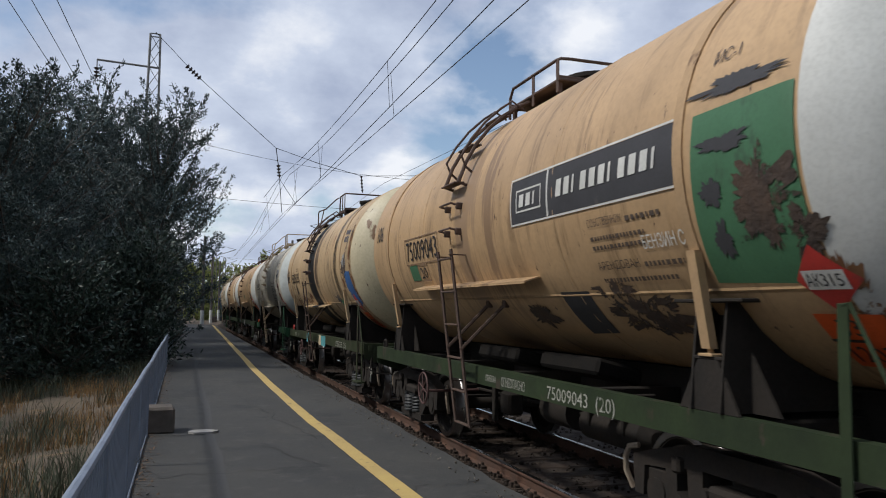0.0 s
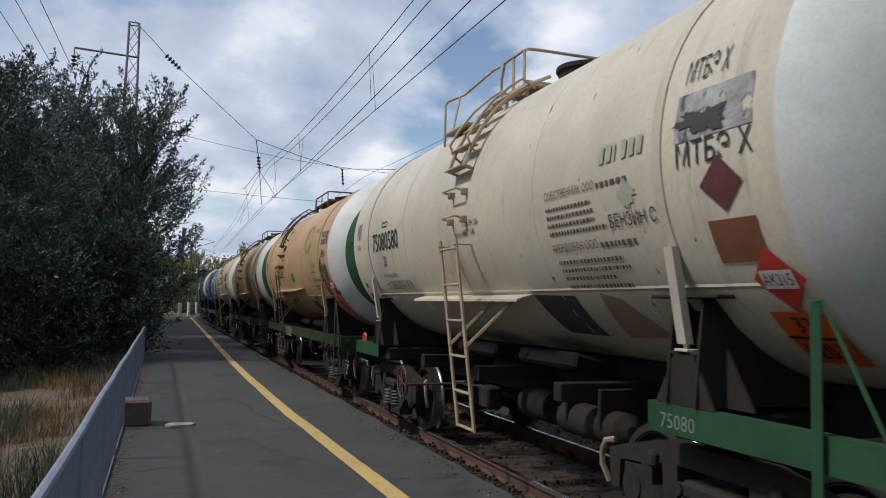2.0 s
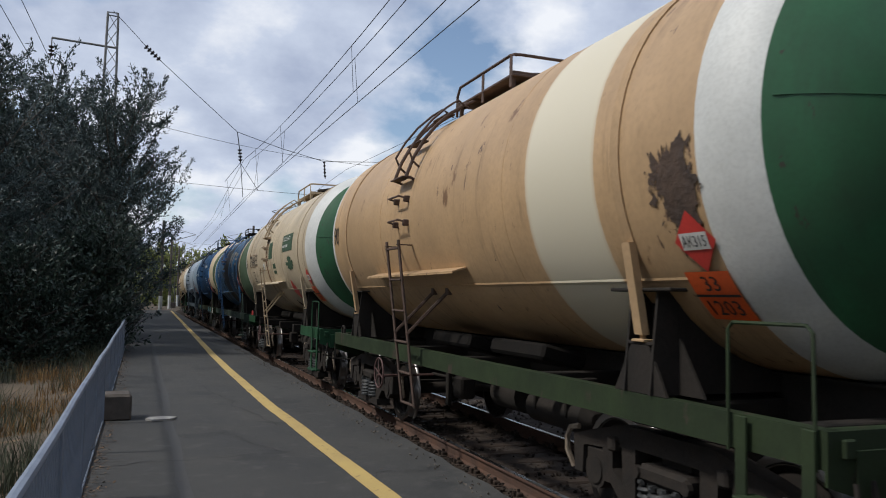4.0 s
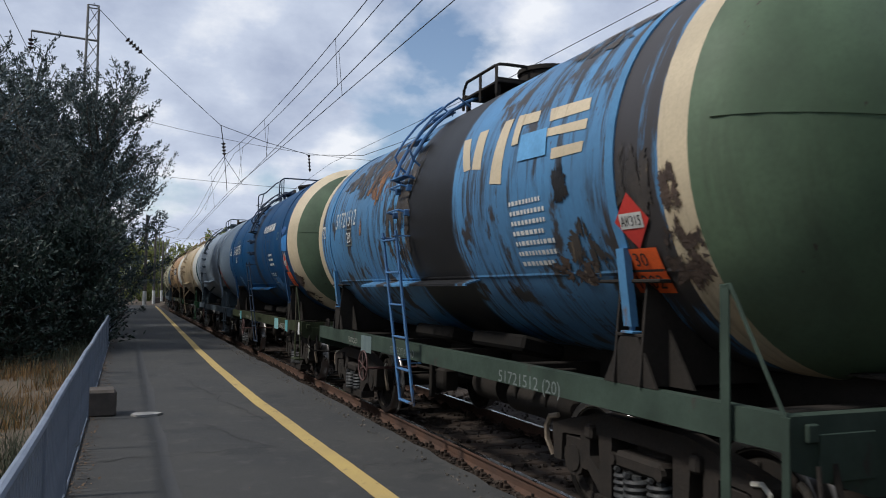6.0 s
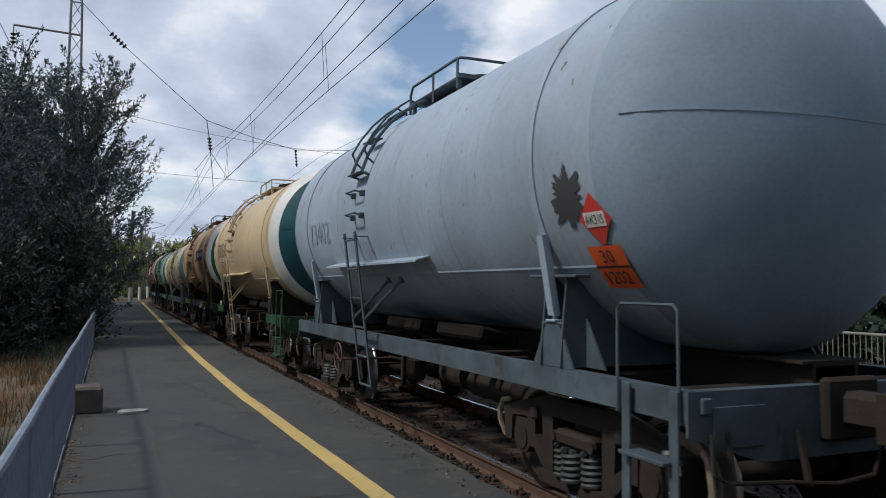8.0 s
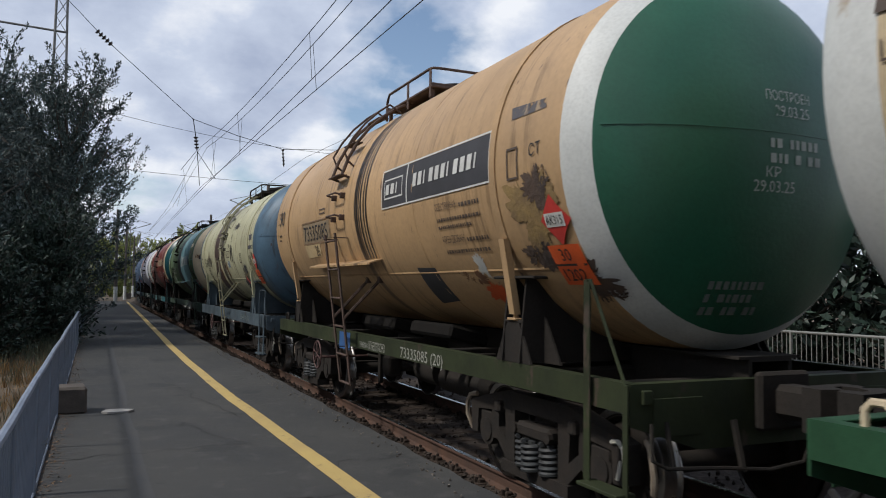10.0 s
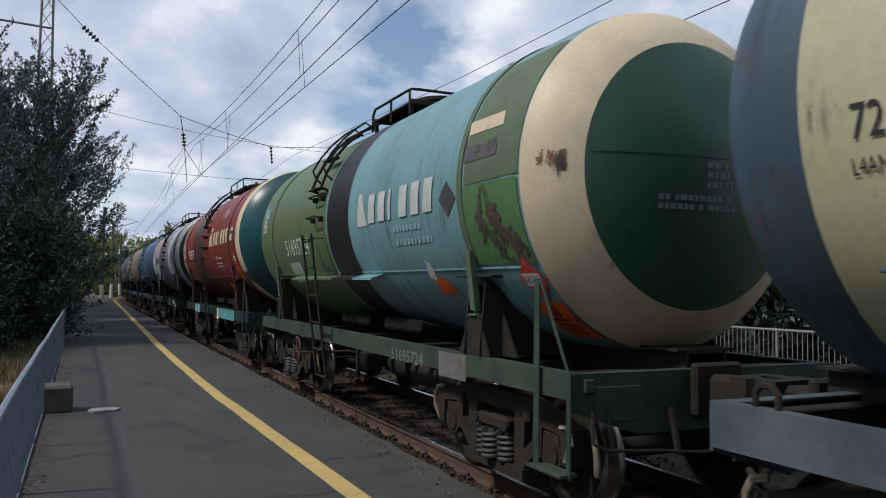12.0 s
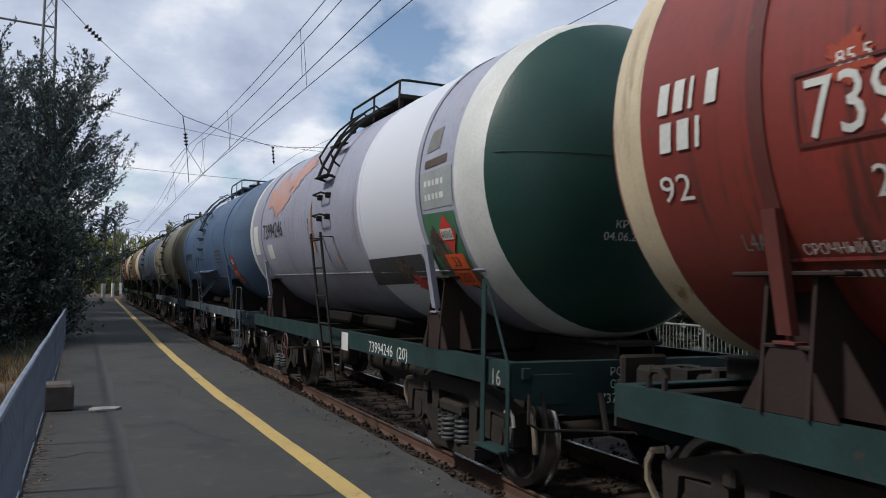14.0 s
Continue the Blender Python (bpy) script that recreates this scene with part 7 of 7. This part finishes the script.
SPEC[12] = dict(label="teal and green tank wagon with a black tar band", grip="post", dc=-0.23, body=tank_paint("faded teal", (0.17, 0.34, 0.38), (.14, .28, .31), kamt=.8, kcov=.3, streak=(.06, .08, .08), samt=.15, spots=(.12, .11, .06), band=(-.09, .5, TAR, .1), band2=(2.78, 2.33, (.085, .13, .065), .2)), cap=C_DGREEN, ring=M_CREAM, ringy=(-4.86, -5.23), deck=-.35, deck_l=1.5, farcap=surf("grey green end", (.075, .125, .05), scale=1.2), farring=M_CREAM, ringlabel="wide cream ring", strap=surf("green strap paint", (.085, .13, .08), scale=3), frame=F_MINT, stay=False, ladder=.8, ladder_mat=M_SOOT, gutter=(2.6, -1.3), deckmat=M_SOOT,
    size=(1.5, 2.78, 4.75), rail_h=.18, gutter_z=1.96,
    marks=[num("51695724", 2.89, 2.31, .26, 1.42, NW), ("q", [(2.97, 1.87), (2.26, 1.88), (2.28, 2.2), (2.92, 2.2)], surf("pale repaint", (.33, .38, .33), scale=4)), num("86", 4.53, 2.78, .26, .3, NW), ("q", [(4.6, 3.05), (4.1, 3.05), (4.1, 3.24), (4.6, 3.24)], surf("pale blue overspray", (.2, .4, .45), scale=5, spots=(.09, .13, .07), samt=.5, sscale=6, holes=(5.0, .4, .46))), ("x", 1.9, 2.05, .35, .14, 111, surf("bright green repaint", (.07, .17, .06), scale=5)), ("q", [(-.92, 2.56), (-1.28, 2.56), (-1.1, 2.97), (-.98, 2.97)], M_WORNWHITE), ("k", -1.36, 2.58, 6, 1.86, .34, surf("worn white lettering", (.5, .53, .52), scale=5, spots=(.17, .33, .36), samt=.3)), ("b", -2.1, 2.43, 2, 1.0, .11, surf("pale faint print", (.25, .42, .46), scale=5)), ("q", [(-3.54, 2.49), (-3.74, 2.66), (-3.55, 2.84), (-3.37, 2.67)], M_DARKP), ("q", [(-3.78, 2.04), (-4.84, 2.04), (-4.83, 2.73), (-3.92, 2.74)], surf("bright green repaint", (.07, .17, .06), scale=5)), ("q", [(-3.92, 2.75), (-4.85, 2.75), (-4.85, 3.9), (-3.92, 3.9)], surf("dull green repaint", (.09, .13, .07), scale=3)), ("q", [(-3.92, 3.21), (-4.55, 3.2), (-4.51, 3.33), (-3.87, 3.34)], M_CREAM, .01), ("q", [(-3.9, 2.95), (-4.5, 2.95), (-4.5, 3.1), (-3.9, 3.1)], M_WORNBAR, .01), ("x", -4.3, 2.4, .3, .34, 6, M_FLAKE, .011), ("x", -4.6, 2.2, .24, .2, 114, M_FLAKE, .011), ("haz", -4.68, 1.9, "30", "1202"), ("x", -2.75, 2.0, .12, .16, 112, M_WHITE), ("x", -2.85, 1.83, .24, .13, 113, M_ORANGE), ("x", -5.08, 2.86, .1, .1, 3, M_RUSTY), ("x", -5.12, 2.8, .05, .16, 115, M_TARDRIP), ("m", -.1, 2.81, 3, .55, .05, M_FAINT), ("m", -.55, 2.54, 2, .75, .045, M_FAINT), ("s", "51695724", -1.8, 1.0, .13, .9, M_FAINT), ("c", -3.4, .6, M_MAST)])
SPEC[13] = dict(label="oxide-red steel tank wagon with white lettering", dc=-0.17, body=tank_paint("oxide red", (0.25, 0.038, 0.028), (.19, .033, .025), kamt=.7, kcov=.5, streak=(.04, .025, .02), samt=.12, spots=(.06, .03, .025), rough=.45, band=(1.4, 1.1, (.06, .032, .027), 1.6)), cap=C_TEAL, ring=M_CREAM, ringlabel="cream ring", ringy=(-4.72, -5.02), size=(1.55, 2.90, 4.87), farcap=surf("oxide red end", (.2, .04, .03), scale=1.2), farring=M_CREAM, frame=F_TEAL, beam=F_TEAL, saddle=surf("brown saddle paint", (.035, .023, .02), scale=3, spec=.2), stay=False, deck=1.1, deck_l=2.0, ladder=-.46, ladder_mat=M_SOOT, gutter=(.1, 0), grip="post", strap=tank_paint("dark red strap", (.12, .03, .025)),
    sill_h=.22, rail_h=.24,
    marks=[num("73909079", 3.53, 2.56, .28, 1.34, NW), num("20", 3.25, 2.27, .14, .19, NW), ("k", 4.54, 2.86, 4, .46, .18, NW), ("k", 4.54, 2.64, 3, .38, .17, NW), num("92", 4.6, 2.36, .15, .26, NW), num("L4AN", 4.1, 2.06, .09, .24, M_FAINT), num("СРОЧНЫЙ ВОЗВРАТ", 3.74, 2.03, .07, .7, NW), ("b", 3.7, 1.92, 1, 1.2, .06, NW), ("x", 3.3, 2.88, .16, .14, 121, surf("bright red repaint", (.35, .05, .02), scale=5)), num("85.5", 3.36, 2.86, .07, .18, NW), ("frame", 3.6, 2.15, 2.53, 2.88, surf("thin red border", (.1, .02, .018), scale=5)),
           ("q", [(-.87, 2.8), (-1.17, 2.81), (-1.14, 3.06), (-1.02, 3.13)], M_CREAM), ("q", [(-1.2, 2.8), (-1.42, 2.8), (-1.27, 3.1), (-1.15, 3.1)], M_CREAM), ("q", [(-1.1, 3.2), (-1.42, 3.18), (-1.42, 3.26), (-1.08, 3.29)], M_CREAM), ("q", [(-1.3, 3.0), (-1.42, 3.06), (-1.42, 3.22), (-1.34, 3.22)], M_CREAM, .009), ("k", -1.65, 2.8, 6, 2.05, .34, M_CREAM), num("СОБСТВЕННИК", -1.71, 2.44, .08, .55, NW), ("b", -2.3, 2.44, 1, .55, .08, NW), ("b", -1.71, 2.33, 2, 1.1, .06, NW), num("ГИ 02.25", -.98, 2.52, .09, .39, M_RUSTY), num("ИГ 01.24", -1.0, 2.38, .09, .39, M_RUSTY),
           ("x", -3.37, 2.08, .2, .16, 3, M_WHITE), ("x", -2.4, 1.72, .6, .16, 5, M_FLAKE), ("x", -2.1, 1.8, .24, .11, 122, M_ORANGE, .011), ("x", -1.95, 1.8, .1, .07, 123, M_WHITE, .013), ("q", [(-3.96, 2.75), (-4.48, 2.78), (-4.47, 3.11), (-3.94, 3.14)], M_FLAKE), ("x", -4.2, 2.9, .22, .12, 124, M_CREAM, .011), ("x", -4.3, 3.08, .2, .06, 125, M_WHITE, .011), ("x", -4.3, 2.55, .22, .16, 6, M_FLAKE), ("haz", -4.4, 2.41, "30", "1202"), ("x", -4.4, 1.85, .4, .16, 7, M_FLAKE), ("x", -4.7, 2.0, .14, .2, 126, M_FLAKE), ("x", -4.98, 2.0, .2, .18, 9, M_DARKP), ("x", -4.75, 2.95, .08, .08, 127, M_DARKP), ("x", -2.8, 3.55, .5, .22, 128, surf("bare scraped paint", (.3, .16, .13), scale=6, spots=(.2, .03, .022), samt=.6, sscale=5)),
           ("c", 2.6, 1.08, surf("pale turquoise patch", (.2, .42, .44), scale=6)), ("c", -1.33, .3, surf("pale grey plate", (.42, .44, .36), scale=6)), ("c", -2.6, 2.2, M_TURQ), ("s", "73909079  (20)", -2.06, 1.0, .12, 1.25, NW)])
SPEC[14] = dict(label="grey-lilac steel tank wagon with a dark green dome", dc=-0.18, body=tank_paint("grey lilac", (0.34, 0.35, 0.42), (.28, .29, .37), kamt=.4, samt=.18, spots=(.36, .16, .1), band=(-2.87, 1.0, (.56, .58, .63), .02)), cap=surf("dark green dome paint c", (0.012, 0.06, 0.045), (.01, .045, .035), .4, scale=1.2), ring=M_WHITE, ringy=(-4.66, -5.1), size=(1.55, 2.90, 4.87), deck=1.2, deck_l=2.2, frame=F_TEAL, beam=F_TEAL, saddle=surf("brown saddle paint", (.06, .04, .035), scale=3), stay=False, ladder=-.5, ladder_mat=M_SOOT, gutter=(.1, 0), grip="post",
    sill_h=.22, rail_h=.24,
    marks=[num("73994246", 3.6, 2.66, .27, 1.5, NB), ("q", [(4.5, 2.4), (4.1, 2.4), (4.1, 2.95), (4.5, 2.95)], NW), ("q", [(3.4, 2.3), (3.0, 2.3), (3.0, 2.55), (3.4, 2.55)], NW), ("x", 2.6, 3.4, .9, .5, 131, surf("faded salmon primer", (.42, .2, .14), (.36, .28, .28), scale=4)), ("x", 1.6, 3.7, .8, .3, 132, surf("faded salmon primer", (.42, .2, .14), (.36, .28, .28), scale=4)), ("x", .3, 2.6, .2, .5, 133, M_RUSTY), ("q", [(-1.88, 2.16), (-3.56, 2.18), (-3.4, 1.88), (-1.64, 1.84)], M_DARKP, .008), ("x", -2.95, 2.03, .35, .16, 4, M_FLAKE, .012), ("x", -3.15, 1.88, .25, .1, 5, M_RED, .012), ("q", [(-3.9, 2.6), (-4.62, 2.6), (-4.62, 2.98), (-3.9, 2.96)], surf("grey print patch", (.3, .33, .33), scale=4)), ("b", -4.0, 2.82, 2, .5, .1, NW), ("q", [(-3.77, 1.9), (-4.58, 1.92), (-4.6, 2.55), (-3.9, 2.56)], M_GREENP), ("x", -4.1, 2.2, .2, .25, 134, M_FLAKE, .011), ("x", -4.4, 1.95, .3, .14, 135, M_FLAKE, .011), ("q", [(-4.0, 3.0), (-4.5, 3.02), (-4.5, 3.1), (-4.0, 3.08)], NF), ("q", [(-4.0, 3.16), (-4.3, 3.18), (-4.3, 3.4), (-4.05, 3.38)], M_MAST), ("haz", -4.36, 2.34, "33", "1203"),
           ("s", "73994246  (20)", -1.9, 1.02, .13, 1.25, NW), ("c", -.9, .3, NW), ("d", "КР", -.37, 2.38, .07, .12, NW), ("d", "04.06.25", -.48, 2.27, .075, .38, NW), ("e", "РС 03 25", -.35, 1.08, .075, .4, NW), ("e", "СР 06 28", -.35, .97, .075, .4, NW), ("e", "737WN", -.45, .84, .085, .38, NW), ("s", "16", -5.1, 1.0, .14, .14, NS)])
def plain_spec(label, c, cap, ring, frame, **k):
    return dict(label=label, body=tank_paint(k.pop("pn"), c, samt=k.pop("samt", .15), kamt=.5, **k.pop("pk", {})), cap=cap, ring=ring, frame=frame, marks=[("b", 3.8, 2.54, 1, 1.5, .34, NB), ("b", -2.2, 2.62, 4, 1.2, .07, NF), ("x", -4.4, 2.33, .25, .3, 3, M_FLAKE), ("haz", -4.6, 2.33, "30", "1202")], **k)
SPEC[15] = plain_spec("dull blue steel tank wagon in the middle of the train", (.075, .135, .24), surf("dull blue end", (.07, .12, .2), scale=1), None, F_GREY, pn="dull blue")
# 16, 18, 22 and 23: colours darkened to stand for shade on the tail
SPEC[16] = plain_spec("pale cream steel tank wagon with tar stains", (.25, .23, .165), surf("soiled cream end", (.2, .185, .135), scale=1), None, F_GREY, pn="pale cream b", pk=dict(band=(.3, .4, TAR, .5)))
SPEC[17] = plain_spec("dark grey-blue steel tank wagon", (.1, .13, .19), surf("grey blue end b", (.08, .11, .16), scale=1), None, F_OLIVE, pn="dark grey blue", pk=dict(band=(.2, .35, TAR, .6)))
SPEC[18] = plain_spec("soiled buff steel tank wagon farther down the train", (.24, .17, .1), C_GREEN, M_CREAM, F_GREEN, pn="buff g")
SPEC[19] = plain_spec("oxide-brown steel tank wagon farther down the train", (.16, .06, .04), C_TEAL, M_CREAM, F_TEAL, pn="oxide brown")
SPEC[20] = plain_spec("dull blue steel tank wagon farther down the train", (.06, .14, .3), C_OLIVE, M_CREAM, F_OLIVE, pn="dull blue b")
SPEC[21] = plain_spec("dirty white steel tank wagon farther down the train", (.28, .27, .24), C_GREEN, M_CREAM, F_GREEN, pn="white b")
SPEC[22] = plain_spec("pale cream steel tank wagon farther down the train", (.24, .21, .15), C_GREEN, M_CREAM, F_GREEN, pn="cream c")
SPEC[23] = plain_spec("soiled buff steel tank wagon farther down the train", (.2, .15, .1), C_GREEN, M_CREAM, F_GREEN, pn="buff h")
SPEC[24] = plain_spec("grey steel tank wagon farther down the train", (.16, .16, .16), C_GREEN, M_WHITE, F_GREEN, pn="grey b")
for k in sorted(SPEC):
    wagon(k, SPEC[k])

# ---- what moves ----
PITCH, START, SPEED = 12.02, 6.8055, 11.7113
DRIFT = ((0, .95), (2.5, .72), (5.7, .35), (7.5, .12), (10.5, -.2), (12, -.15), (14, .08))
def drift(t):
    for (a, u), (b, v) in zip(DRIFT, DRIFT[1:]):
        if t <= b:
            return u + (v - u) * (t - a) / (b - a)
    return DRIFT[-1][1]
def motions():
    """The train rolls towards the camera at a steady pace and its wheels turn with it."""
    times = [i * 0.5 for i in range(29)]
    for k, dc, root in WAGONS:
        walk(root, [(t, track_pose(START + PITCH * k + dc - SPEED * t + drift(t))) for t in times])
    made = {}
    turns = [(i / FPS, i / FPS * SPEED / 0.475) for i in range(int(14 * FPS) + 1)]
    for w, y in WHEELS:
        if y not in made:
            walk(w, [(t, Matrix.Translation((0, y, .475)) @ Matrix.Rotation(a, 4, "X")) for t, a in turns])
            made[y] = w.animation_data
        else:
            w.rotation_mode = "QUATERNION"
            w.animation_data_create()
            w.animation_data.action = made[y].action
            w.animation_data.action_slot = made[y].action_slot
motions()
